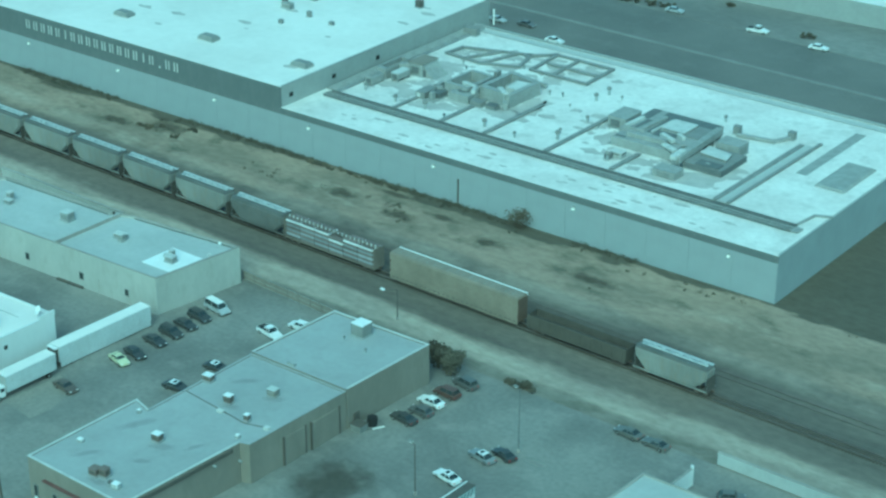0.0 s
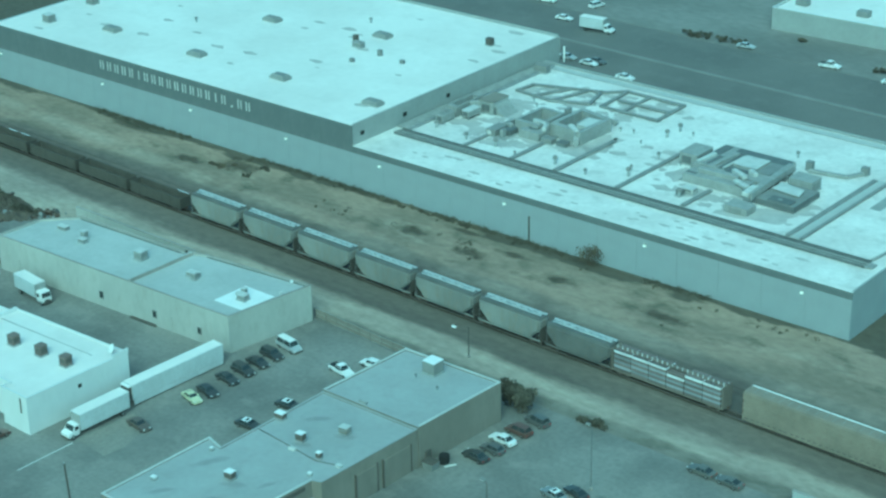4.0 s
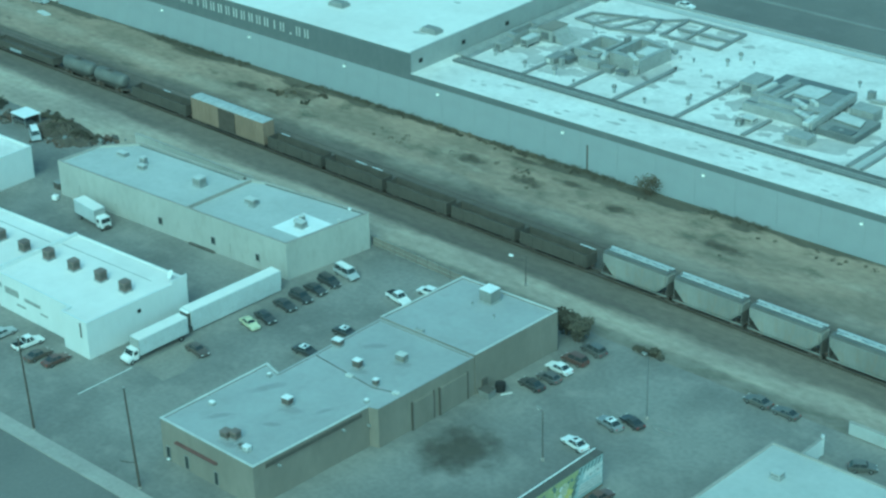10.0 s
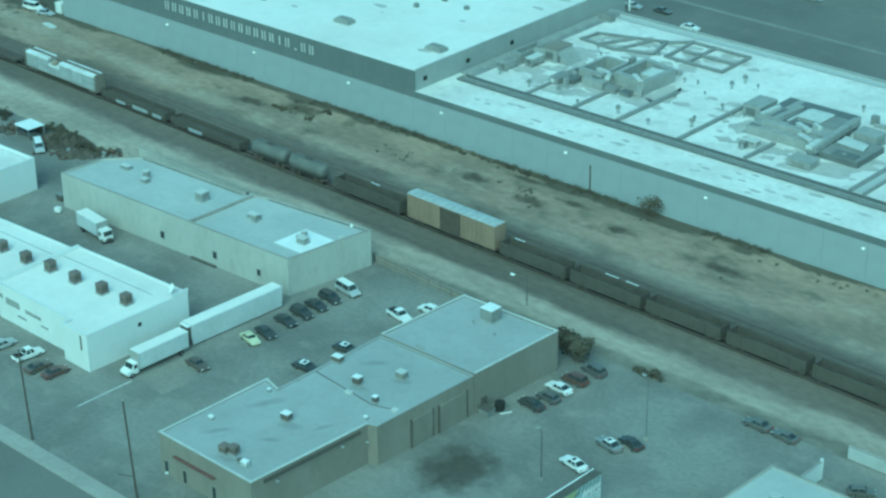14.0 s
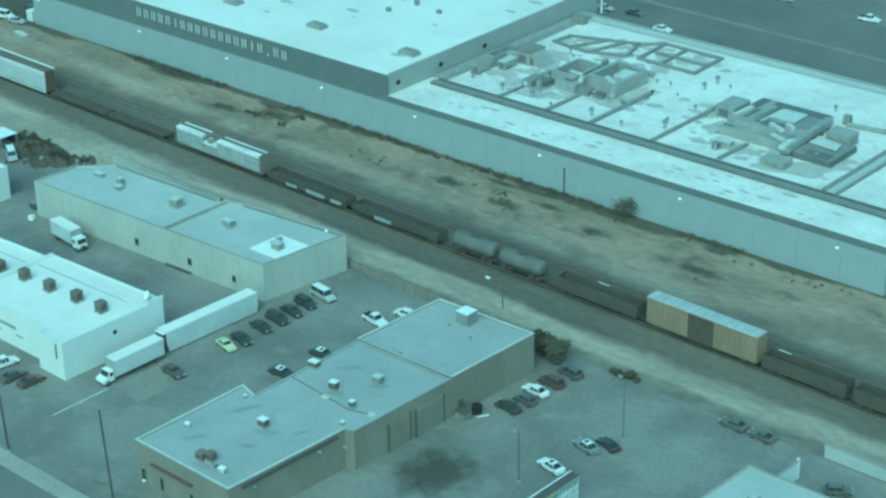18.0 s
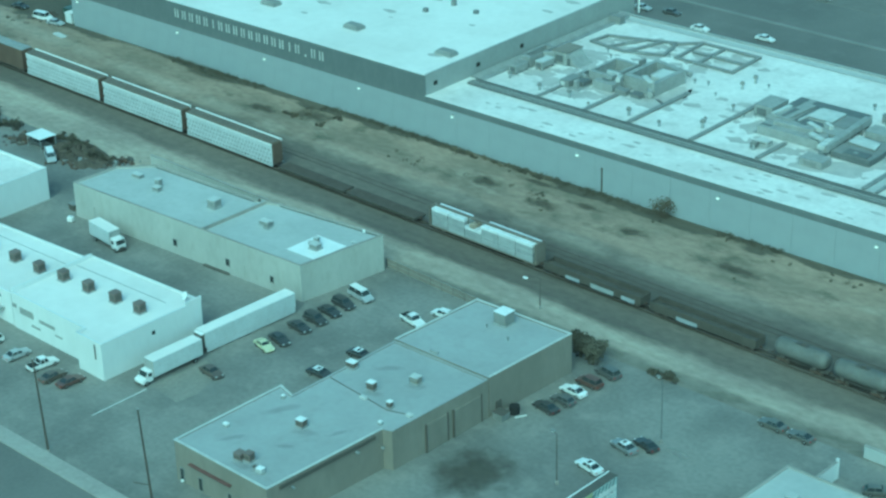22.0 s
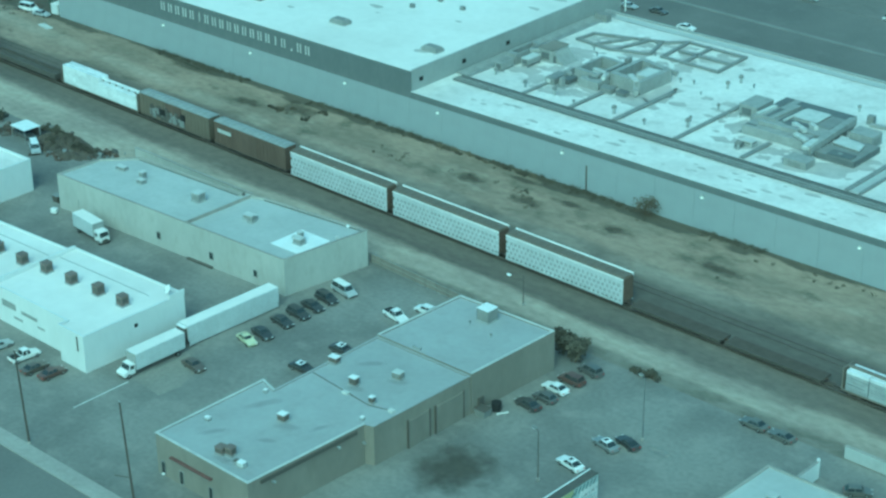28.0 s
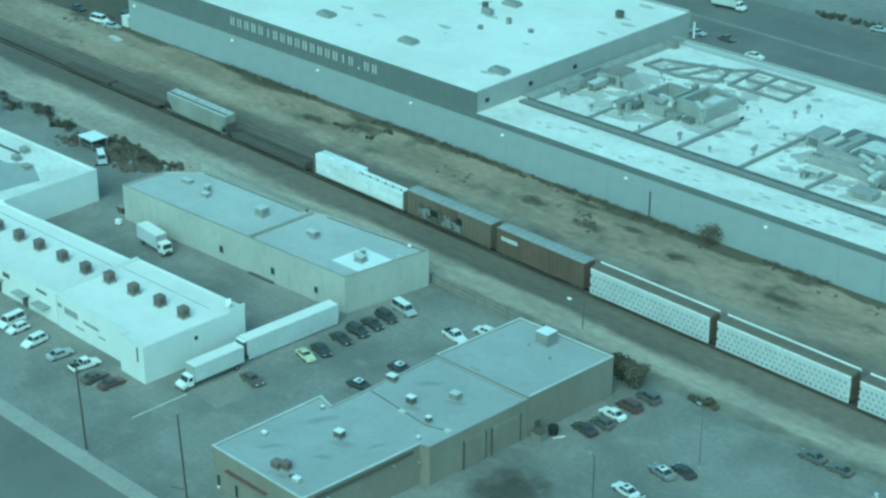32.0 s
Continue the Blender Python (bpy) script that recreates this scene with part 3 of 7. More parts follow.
def in_reef(x, y, z=0.0, turn=0.0):
    return TURN @ pose(x, y, z, 0, 0, turn)


# ---- the long cream shed, tapered at its back ----
C_POLY = [(-288.8, 199.9), (-227.8, 203.2), (-225.4, 221.7), (-250.0, 219.0), (-254.6, 217.3), (-282.9, 215.8), (-288.4, 209.9)]
cream, CO = building("cream_shed", "long cream-walled industrial shed with a grey flat roof", "shed", C_POLY, 7.2, M["cream_wall"], M["pale_roof"], M["concrete"], 0.35)
part("roof_ridge", prism(B(), [(-252.95, 202.2), (-252.6, 202.2), (-252.5, 217.6), (-252.9, 217.5)], 6.5, 7.6), M["concrete"], cream, "raised parapet dividing the roof", off=CO)
part("ridge_cap", prism(B(), [(-253.0, 202.15), (-252.55, 202.15), (-252.45, 217.65), (-252.95, 217.5)], 7.603, 7.68), M["pale_roof"], cream, off=CO)
for x, z0, w, h in ((-260.4, 1.7, 1.1, 1.4), (-246.4, 1.7, 1.1, 1.4), (-235.1, 1.7, 1.0, 1.3)):
    y = 199.9 + 3.3 * (x + 288.8) / 61.0
    f = part("window_frame", bx(B(), x - w / 2, x + w / 2, y - 0.1, y + 0.12, z0, z0 + h), M["grille"], cream, off=CO)
    part("pane", bx(B(), x - w / 2 + 0.1, x + w / 2 - 0.1, y - 0.12, y + 0.05, z0 + 0.1, z0 + h - 0.1), M["glass"], f, off=CO)
    part("sill", bx(B(), x - w / 2 - 0.1, x + w / 2 + 0.1, y - 0.16, y + 0.05, z0 - 0.1, z0 - 0.003), M["concrete"], f, off=CO)
part("base_strip", prism(B(), [(-252.6, 201.3), (-246.0, 201.66), (-246.0, 202.1), (-252.6, 201.8)], 0, 0.35), M["dark_metal"], cream, "dark strip at the wall's foot", off=CO)
for x, z1 in ((-283.0, 3.4), (-272.6, 2.6), (-242.0, 3.0)):
    y = 199.9 + 3.3 * (x + 288.8) / 61.0
    part("downpipe", tube(B(), (x, y - 0.12, 0.0), (x, y - 0.12, z1), 0.08, 6), M["cream_wall"], cream, off=CO)
# thin tubes added to draw the dark line at the rear edge
for (x0, y0), (x1, y1) in zip(((-282.6, 215.3), (-249.6, 218.5)), ((-255.0, 216.75), (-226.2, 221.1))):
    part("roof_pipe_run", tube(B(), (x0, y0, 7.0), (x1, y1, 7.0), 0.1, 6), M["panel_dark"], cream, "dark line along the rear parapet", off=CO)
part("ridge_post", bx(B(), -253.2, -252.8, 216.3, 216.7, 7.0, 8.2, 0.03), M["dark_metal"], cream, "dark stub post at the end of the ridge", off=CO)
part("parapet_lamp", bx(B(), -229.0, -228.5, 219.9, 220.3, 7.3, 7.8, 0.05), M["white_paint"], cream, "small white lamp on the parapet", off=CO)
part("roof_vent", tube(B(), (-227.6, 216.2, 6.8), (-227.6, 216.2, 7.2), 0.3, 8, 0.36), M["pale_duct"], cream, off=CO)
tagged(new("roof_sheet", mesh_of("roof_sheet", prism(B(), [(-235.2, 206.8), (-228.1, 207.0), (-227.7, 214.6), (-235.1, 214.5)], 6.852, 6.89), M["white_paint"])), "bright white sheet laid on the grey shed roof", "roof sheet")

# ---- the white office shed ----
W_POLY = [(-259.6, 164.2), (-239.0, 164.1), (-239.0, 162.4), (-232.2, 162.3), (-231.9, 183.7), (-260.3, 182.4)]
white_shed, WO = building("white_shed", "white industrial building with a bright white flat roof", "building", W_POLY, 6.8, M["white_wall"], M["white_roof"], M["white_wall"], 0.2)
W2_POLY = [(-310.0, 164.6), (-260.1, 164.4), (-260.6, 181.9), (-310.0, 179.0)]
white_wing, WO2 = building("white_wing", "long white wing with a bright white roof", "building", W2_POLY, 6.3, M["white_wall"], M["white_roof"], M["white_wall"], 0.2)
for x, w, z0, h in ((-258.8, 1.0, 4.2, 0.7), (-255.4, 3.8, 3.5, 1.2), (-249.6, 4.4, 3.5, 0.6), (-253.0, 2.4, 1.9, 0.4), (-246.5, 2.0, 2.4, 0.3)):
    part("sign_bar", bx(B(), x - w / 2, x + w / 2, 164.0, 164.095, z0, z0 + h), M["unit_grey"], white_shed, "faded grey painted sign bar", off=WO)
part("corner_slot", bx(B(), -234.0, -233.72, 162.2, 162.36, 3.6, 6.3), M["dark_metal"], white_shed, off=WO)
part("wall_opening", bx(B(), -232.1, -231.98, 172.8, 173.5, 4.4, 5.1), M["black"], white_shed, "small dark vent", off=WO)
part("corner_fin", extrude_y(B(), [(-232.25, 6.7), (-231.85, 6.7), (-231.85, 7.6), (-232.1, 7.6)], 180.4, 183.8), M["white_wall"], white_shed, "raised white corner of the parapet", off=WO)
dish = thing("satellite_dish", "white satellite dish on the white roof", "satellite dish", pose(-233.6, 182.0, 6.6, 0, 0, -20))
part("mast", tube(B(), (0, 0, 0), (0, 0, 0.9), 0.06, 6), M["galvanised"], dish)
part("dish", tube(B(), (0, -0.1, 1.0), (0, -0.35, 1.15), 0.2, 16, 0.85), M["white_paint"], dish, "pale round reflector")
part("feed_arm", tube(B(), (0, -0.3, 0.6), (0, -1.0, 1.3), 0.03, 5), M["galvanised"], dish)
for x in (-264.2, -270.4, -279.0):
    d = part("door", bx(B(), x - 0.9, x + 0.9, 164.42, 164.6, 0, 2.4), M["dark_metal"], white_wing, "dark recessed door", off=WO2)
    part("canopy", bx(B(), x - 1.8, x + 1.8, 162.6, 164.5, 2.7, 2.85), M["unit_grey"], white_wing, off=WO2)
    part("window_frame", bx(B(), x + 1.8, x + 4.0, 164.44, 164.62, 3.7, 4.6), M["dark_metal"], white_wing, off=WO2)
part("roof_seam", prism(B(), [(-309.5, 176.4), (-260.8, 178.0), (-260.8, 178.14), (-309.5, 176.54)], 6.0, 6.16), M["unit_grey"], white_wing, off=WO2)
part("roof_seam", prism(B(), [(-259.5, 178.3), (-236.0, 179.2), (-236.0, 179.34), (-259.5, 178.44)], 6.5, 6.66), M["unit_grey"], white_shed, off=WO)
part("party_wall", prism(B(), [(-260.1, 164.6), (-259.65, 164.6), (-259.9, 182.2), (-260.4, 182.2)], 6.0, 7.3), M["white_wall"], white_shed, "raised white wall between the two roofs", off=WO)
part("window_frame", bx(B(), -266.4, -263.2, 164.36, 164.6, 4.6, 5.1), M["dark_metal"], white_wing, "narrow dark window strip", off=WO2)

# ---- the flat-roofed brown shed in the middle of the yard ----
G_POLY = [(-199.9, 150.9), (-179.2, 150.7), (-178.2, 173.4), (-176.7, 173.9), (-176.1, 194.95), (-196.2, 194.55), (-196.1, 171.6), (-199.7, 172.6)]
brown, GO = building("brown_shed", "brown-walled workshop with a grey flat roof", "workshop", G_POLY, 6.9, M["brown_wall"], M["grey_roof"], M["pale_duct"], 0.15, plain=(2, 3, 4, 5))
H_POLY = [(-196.2, 194.68), (-176.0, 195.1), (-175.3, 214.7), (-195.4, 213.9)]
tall, HO = building("brown_hall", "brown workshop hall with a smooth grey roof", "workshop", H_POLY, 7.2, M["brown_wall"], M["grey_roof"], M["pale_duct"], 0.2, plain=(0,))
part("roof_seam", tube(B(), (-195.6, 179.4, 6.8), (-187.4, 178.6, 6.8), 0.07, 6), M["dark_metal"], brown, off=GO)
part("roof_seam", tube(B(), (-187.4, 178.6, 6.8), (-181.8, 178.0, 6.8), 0.07, 6), M["dark_metal"], brown, off=GO)
part("roof_seam", tube(B(), (-181.8, 178.0, 6.8), (-177.6, 179.4, 6.8), 0.07, 6), M["dark_metal"], brown, off=GO)
part("valve_box", bx(B(), -187.7, -186.5, 177.9, 178.6, 6.75, 7.1, 0.03), M["pale_duct"], brown, off=GO)
part("valve_box", bx(B(), -178.4, -177.4, 178.6, 179.4, 6.75, 7.15, 0.03), M["pale_duct"], brown, off=GO)
for y0, y1 in ((181.0, 185.6), (187.0, 193.2)):
    x = -176.7 + 0.6 * ((y0 + y1) / 2 - 173.9) / 21.05
    d = part("roller_door", bx(B(), x - 0.1, x + 0.2, y0, y1, 0, 4.8), M["brown_wall"], brown, "brown roller door", off=GO)
    for k in range(11):
        part("slat", bx(B(), x + 0.201, x + 0.24, y0 + 0.05, y1 - 0.05, 0.1 + k * 0.42, 0.48 + k * 0.42), M["brown_wall"], d, off=GO)
    for y in (y0 - 0.2, y1):
        part("door_jamb", bx(B(), x - 0.05, x + 0.3, y, y + 0.2, 0, 5.0), M["dark_metal"], d, "dark door jamb", off=GO)
part("awning", extrude_y(B(), [(-196.2, 4.25), (-187.0, 4.25), (-187.0, 4.42), (-196.2, 4.42)], 150.15, 150.75), M["red_awning"], brown, "faded red awning over the front", off=GO)
for x in (-198.4, -194.2, -187.6):
    f = part("window_frame", bx(B(), x - 0.45, x + 0.45, 150.7, 150.85, 0.3, 2.6), M["grille"], brown, off=GO)
    part("pane", bx(B(), x - 0.36, x + 0.36, 150.69, 150.8, 0.4, 2.5), M["glass"], f, off=GO)
# dark band along the wall just below the roof edge
part("eaves_board", prism(B(), [(-179.0, 153.0), (-178.25, 171.8), (-178.05, 171.8), (-178.8, 153.0)], 5.9, 6.5), M["dark_metal"], brown, off=GO)
for x, y, z in ((-178.75, 155.0, 5.2), (-178.2, 167.6, 5.4), (-177.9, 172.6, 4.0)):
    part("wall_lamp", bx(B(), x - 0.1, x + 0.5, y, y + 0.4, z, z + 0.3, 0.04), M["galvanised"], brown, off=GO)
part("wall_lamp", bx(B(), -198.5, -198.1, 150.35, 150.8, 0.35, 0.65, 0.04), M["white_paint"], brown, "small white lamp at the wall's foot", off=GO)
part("door_frame", bx(B(), -175.85, -175.6, 196.4, 197.6, 0, 2.3), M["dark_metal"], tall, off=HO)
part("roof_vent_box", bx(B(), -188.9, -187.3, 195.1, 195.7, 7.3, 7.6, 0.03), M["unit_grey"], tall, off=HO)
for x, y, w, d, turn in ((-194.2, 167.8, 4.6, 1.5, 62), (-186.6, 165.3, 3.0, 1.6, 20), (-193.8, 157.2, 3.4, 1.0, 55), (-185.3, 153.4, 2.6, 1.8, 10), (-187.2, 152.8, 2.2, 1.4, 0), (-186.0, 160.6, 2.0, 0.9, 30), (-182.6, 168.4, 2.4, 0.8, 70), (-187.0, 180.2, 2.2, 1.4, 15), (-183.4, 186.2, 2.4, 1.6, 15), (-190.6, 187.6, 3.2, 1.2, 40)):
    st = part("roof_stain", bx(B(), -w, w, -d, d, -0.02, 0.006), M["roof_stain"], brown, "dark water stain on the roof felt")
    st.matrix_basis = pose(x - GO[0], y - GO[1], 6.75 - GO[2], 0, 0, turn)
# a gap in the window glass reflections is put into the asphalt colour
stain = setting("oil_stain", extrude_x(B(), [(-9.5, -0.05), (9.5, -0.05), (9.5, 0.006), (-9.5, 0.006)], -9.0, 9.0), M["veil_gap"], "darkened yard patch standing in for a gap in reflections", "stain")
stain.matrix_basis = pose(-167.0, 181.2, 0, 0, 0, 12)

scuff = setting("scuff_mark", extrude_x(B(), [(-1.3, -0.05), (1.3, -0.05), (1.3, 0.006), (-1.3, 0.006)], -3.4, 3.4), M["scuff"], "pale scuffed patch on the yard asphalt", "stain")
scuff.matrix_basis = pose(-146.6, 205.6, 0, 0, 0, -8)

# ---- pale shed at the far end of the yard ----
N_POLY = [(-345.0, 176.0), (-299.4, 179.6), (-299.5, 201.4), (-328.2, 200.3), (-345.0, 199.8)]
far_shed, NO = building("pale_shed", "pale flat-roofed shed beside a scrap yard", "shed", N_POLY, 6.8, M["white_wall"], M["worn_roof"], M["white_wall"], 0.3)
part("roof_patch", prism(B(), [(-330.0, 181.0), (-304.6, 181.0), (-303.4, 190.6), (-311.6, 194.4), (-316.0, 191.0), (-330.0, 190.6)], 6.3, 6.506), M["grey_roof"], far_shed, "grey worn roof felt", off=NO)
part("roof_rail", prism(B(), [(-330.0, 194.6), (-317.8, 195.2), (-317.8, 195.5), (-330.0, 194.9)], 6.4, 6.9), M["dark_metal"], far_shed, off=NO)
# ---- grey-roofed shed near the light wall ----
B_POLY = [(-129.4, 150.0), (-96.0, 150.0), (-96.0, 207.4), (-128.2, 206.9)]
right_shed, BO = building("grey_roofed_shed", "low shed with a pale grey flat roof", "shed", B_POLY, 5.0, M["cream_wall"], M["pale_roof"], M["concrete"], 0.15)
yard_wall = thing("yard_wall", "long low pale block wall beside the dust track", "wall", pose(-125.0, 223.2, 0))
for i in range(10):
    part("wall_length", bx(B(), i * 4.2, i * 4.2 + 4.18, -0.2, 0.2, 0, 2.1, 0.02), M["pale_roof"], yard_wall)
    part("coping", bx(B(), i * 4.2, i * 4.2 + 4.18, -0.26, 0.26, 2.102, 2.2), M["concrete"], yard_wall)
annex_wall = thing("block_wall", "pale block wall running out from the grey-roofed shed", "wall", pose(-124.9, 207.6, 0))
for i in range(4):
    part("wall_length", bx(B(), -0.15, 0.15, i * 1.9, i * 1.9 + 1.88, 0, 3.0, 0.02), M["white_wall"], annex_wall)
    part("coping", bx(B(), -0.2, 0.2, i * 1.9, i * 1.9 + 1.88, 3.003, 3.1), M["concrete"], annex_wall)
part("end_post", bx(B(), -0.22, 0.22, 7.61, 8.0, 0, 3.5, 0.03), M["white_wall"], annex_wall)
# ---- building across the avenue ----
F_POLY = [(-251.0, 420.0), (-150.0, 428.0), (-152.0, 480.0), (-254.0, 472.0)]
avenue_hall, FO = building("avenue_hall", "large hall with a white roof across the avenue", "building", F_POLY, 6.0, M["step_wall"], M["white_roof"], M["white_wall"], 0.4)
for x, y in ((-230.6, 427.4), (-248.0, 426.4), (-222.0, 429.0), (-206, 433), (-185, 446), (-229.6, 446.0)):
    part("rooftop_unit", bx(B(), x, x + 3.2, y, y + 2.4, 5.6, 7.2, 0.08), M["grille"], avenue_hall, off=FO)


# ---- road vehicles ----
def paint(name, colour, rough=0.3):
    return material(name, colour, rough, 0.0, coarse=0.8, fine=6, amount=0.25, bump=0.0, dirt=tuple(0.6 * c + 0.05 for c in colour), dirt_amount=0.3)


PAINT = {k: paint(k + "_car_paint", c) for k, c in dict(
    white=(0.78, 0.78, 0.77), silver=(0.42, 0.43, 0.44), black=(0.066, 0.065, 0.063), grey=(0.13, 0.128, 0.125), red=(0.12, 0.08, 0.068),
    # dust is a dull grey with the window's pale veil painted in
    yellow=(0.6, 0.6, 0.4), blue=(0.08, 0.11, 0.16), brown=(0.12, 0.102, 0.086), dust=(0.15, 0.146, 0.132), pewter=(0.25, 0.255, 0.255), green=(0.06, 0.08, 0.06)).items()}
SHAPE = dict(  # length, width, height, belt, hood end, screen top, roof end, boot start
    sedan=(4.8, 1.85, 1.45, 0.95, 1.05, 0.35, -0.95, -1.75), coupe=(4.5, 1.8, 1.32, 0.9, 0.9, 0.2, -0.8, -1.8), suv=(4.7, 1.9, 1.75, 1.08, 1.2, 0.6, -1.9, -2.2),
    hatch=(4.2, 1.78, 1.5, 0.98, 1.0, 0.4, -1.4, -1.95), van=(5.4, 2.0, 2.05, 1.15, 1.75, 1.2, -2.4, -2.62), pickup=(5.5, 1.95, 1.8, 1.05, 1.15, 0.6, -0.55, -0.9))
WHEEL = None


def wheel_parts():
    global WHEEL
    if WHEEL is None:
        t = B()
        tube(t, (0, -0.11, 0), (0, 0.11, 0), 0.33, 14)
        r = B()
        tube(r, (0, -0.115, 0), (0, 0.115, 0), 0.2, 10)
        hub = B()
        tube(hub, (0, -0.12, 0), (0, 0.12, 0), 0.07, 6)
        WHEEL = (mesh_of("tyre", t, M["tyre"]), mesh_of("rim", r, M["rim"]), mesh_of("hub", hub, M["dark_metal"]))
    return WHEEL


def add_wheel(parent, x, y, s=1.0):
    tm, rm, hm = wheel_parts()
    w = share("wheel", hm, parent, Matrix.Translation((x, y, 0.33 * s)) @ Matrix.Scale(s, 4))
    share("tyre", tm, w)
    share("rim", rm, w)


def road_car(kind, colour, label, x, y, heading, group="parked cars", z=0.0, top=None):
    L, W, H, belt, hood, top0, top1, boot = SHAPE[kind]
    e = thing("van" if kind == "van" else "pickup_truck" if kind == "pickup" else "car", label, "van" if kind == "van" else "pickup" if kind == "pickup" else "car", pose(x, y, z, 0, 0, heading), group)
    p, h, w = PAINT[colour], L / 2, W / 2
    side_line = [(-h, 0.32), (h - 0.08, 0.32), (h, 0.5), (h - 0.04, 0.68), (hood + 0.1, belt - 0.06), (hood - 0.25, belt), (boot, belt)]
    side_line += [(-h + 0.1, belt - 0.05), (-h, 0.75)] if kind != "van" and kind != "suv" else [(-h + 0.03, belt), (-h, 0.7)]
    b = extrude_y(B(), side_line, -w, w)
    bmesh.ops.bevel(b, geom=[ed for ed in b.edges if abs(ed.verts[0].co.y - ed.verts[1].co.y) < 1e-4], offset=0.07, segments=2, affect="EDGES")
    body = part("body", b, p, e)
    part("cabin_glass", frustum(B(), (boot + 0.05, hood - 0.2, -w + 0.07, w - 0.07), (top1, top0, -w + 0.28, w - 0.28), belt - 0.02, H - 0.05), M["glass"], e, "dark tinted windows")
    r = B()
    bx(r, top1 - 0.05, top0 + 0.05, -w + 0.26, w - 0.26, H - 0.05, H, 0.02)
    part("roof", r, PAINT[top] if top else p, e)
    if top and kind != "van":
        part("sunroof", bx(B(), (top0 + top1) / 2 - 0.1, (top0 + top1) / 2 + 0.45, -0.4, 0.4, H + 0.002, H + 0.012), M["glass"], e)
    for s in (-1, 1):
        for xb, xt in ((hood - 0.22, top0), (boot + 0.1, top1), ((hood + boot) / 2, (top0 + top1) / 2)):
            part("pillar", tube(B(), (xb, s * (w - 0.09), belt - 0.02), (xt, s * (w - 0.28), H - 0.04), 0.05, 5), p, e)
        part("headlight", bx(B(), h - 0.14, h - 0.01, s * w - (0.5 if s > 0 else -0.12), s * w - (0.12 if s > 0 else -0.5), 0.56, 0.7), M["clear_lamp"], e)
        part("tail_light", bx(B(), -h - 0.012, -h + 0.1, s * w - (0.42 if s > 0 else -0.1), s * w - (0.1 if s > 0 else -0.42), 0.62, 0.8), M["red_lamp"], e)
        part("mirror", bx(B(), hood - 0.5, hood - 0.35, s * (w + 0.1) - 0.09, s * (w + 0.1) + 0.09, belt, belt + 0.14, 0.02), p, e)
        for xw in (h - 0.9, -h + 0.95):
            add_wheel(e, xw, s * (w - 0.1))
    part("bumper", bx(B(), h - 0.1, h + 0.03, -w + 0.1, w - 0.1, 0.3, 0.5, 0.03), M["dark_metal"] if kind in ("van", "pickup") else p, e)
    part("bumper", bx(B(), -h - 0.03, -h + 0.1, -w + 0.1, w - 0.1, 0.3, 0.52, 0.03), M["dark_metal"] if kind in ("van", "pickup") else p, e)
    if kind == "pickup":
        part("cargo_bed", bx(B(), -h + 0.15, boot - 0.1, -w + 0.15, w - 0.15, belt - 0.02, belt + 0.015), M["black"], e, "dark open load bed")
    return e


def box_truck(label, x, y, heading, box=6.2, height=3.6, colour="white", flat=False):
    e = thing("box_truck", label, "truck", pose(x, y, 0, 0, 0, heading))
    p = PAINT[colour]
    bk = part("cargo_box", bx(B(), -box / 2 - 1.0, box / 2 - 1.0, -1.22, 1.22, 1.05, height, 0.05), M["shaded_trailer_side"], e, "white cargo box")
    part("rear_door", bx(B(), -box / 2 - 1.04, -box / 2 - 0.99, -1.1, 1.1, 1.15, height - 0.12), M["unit_grey"], bk)
    part("roof_edge", bx(B(), -box / 2 - 1.0, box / 2 - 1.0, -1.23, 1.23, height + 0.002, height + 0.03), M["white_roof"], bk)
    part("chassis", bx(B(), -box / 2 - 0.9, box / 2 + 1.4, -0.5, 0.5, 0.55, 1.04), M["dark_metal"], e)
    xc = box / 2 - 0.9
    nose = 1.95 if flat else 2.3
    cabm = extrude_y(B(), [(xc, 0.5), (xc + 1.9, 0.5), (xc + 1.95, 1.5), (xc + 1.65, 2.55), (xc, 2.6)] if flat else [(xc, 0.5), (xc + 2.3, 0.5), (xc + 2.35, 1.2), (xc + 1.35, 1.45), (xc + 0.95, 2.35), (xc, 2.4)], -1.05, 1.05)
    bmesh.ops.bevel(cabm, geom=list(cabm.edges), offset=0.05, segments=1, affect="EDGES")
    cab = part("cab", cabm, p, e)
    part("windscreen", extrude_y(B(), [(xc + 1.88, 1.55), (xc + 1.65, 2.4), (xc + 1.72, 2.42), (xc + 1.97, 1.56)] if flat else [(xc + 1.36, 1.5), (xc + 1.0, 2.28), (xc + 1.05, 2.3), (xc + 1.43, 1.52)], -0.92, 0.92), M["glass"], cab)
    for s in (-1, 1):
        part("side_window", bx(B(), xc + 0.25, xc + 1.0, s * 1.06 - 0.015, s * 1.06 + 0.015, 1.5, 2.15), M["glass"], cab)
        part("headlight", bx(B(), xc + nose - 0.03, xc + nose + 0.07, s * 0.8 - 0.15, s * 0.8 + 0.15, 0.75, 0.95), M["clear_lamp"], cab)
        for xw in (xc + 1.4, -box / 2 + 0.6):
            add_wheel(e, xw, s * 0.95, 1.3)
    part("bumper", bx(B(), xc + nose - 0.03, xc + nose + 0.12, -1.0, 1.0, 0.4, 0.65, 0.04), M["dark_metal"], e)
    part("front_frame", bx(B(), box / 2 - 1.0, box / 2 - 0.93, -1.2, 1.2, 1.1, height - 0.05), M["unit_grey"], bk, "grey front frame of the box")
    return e


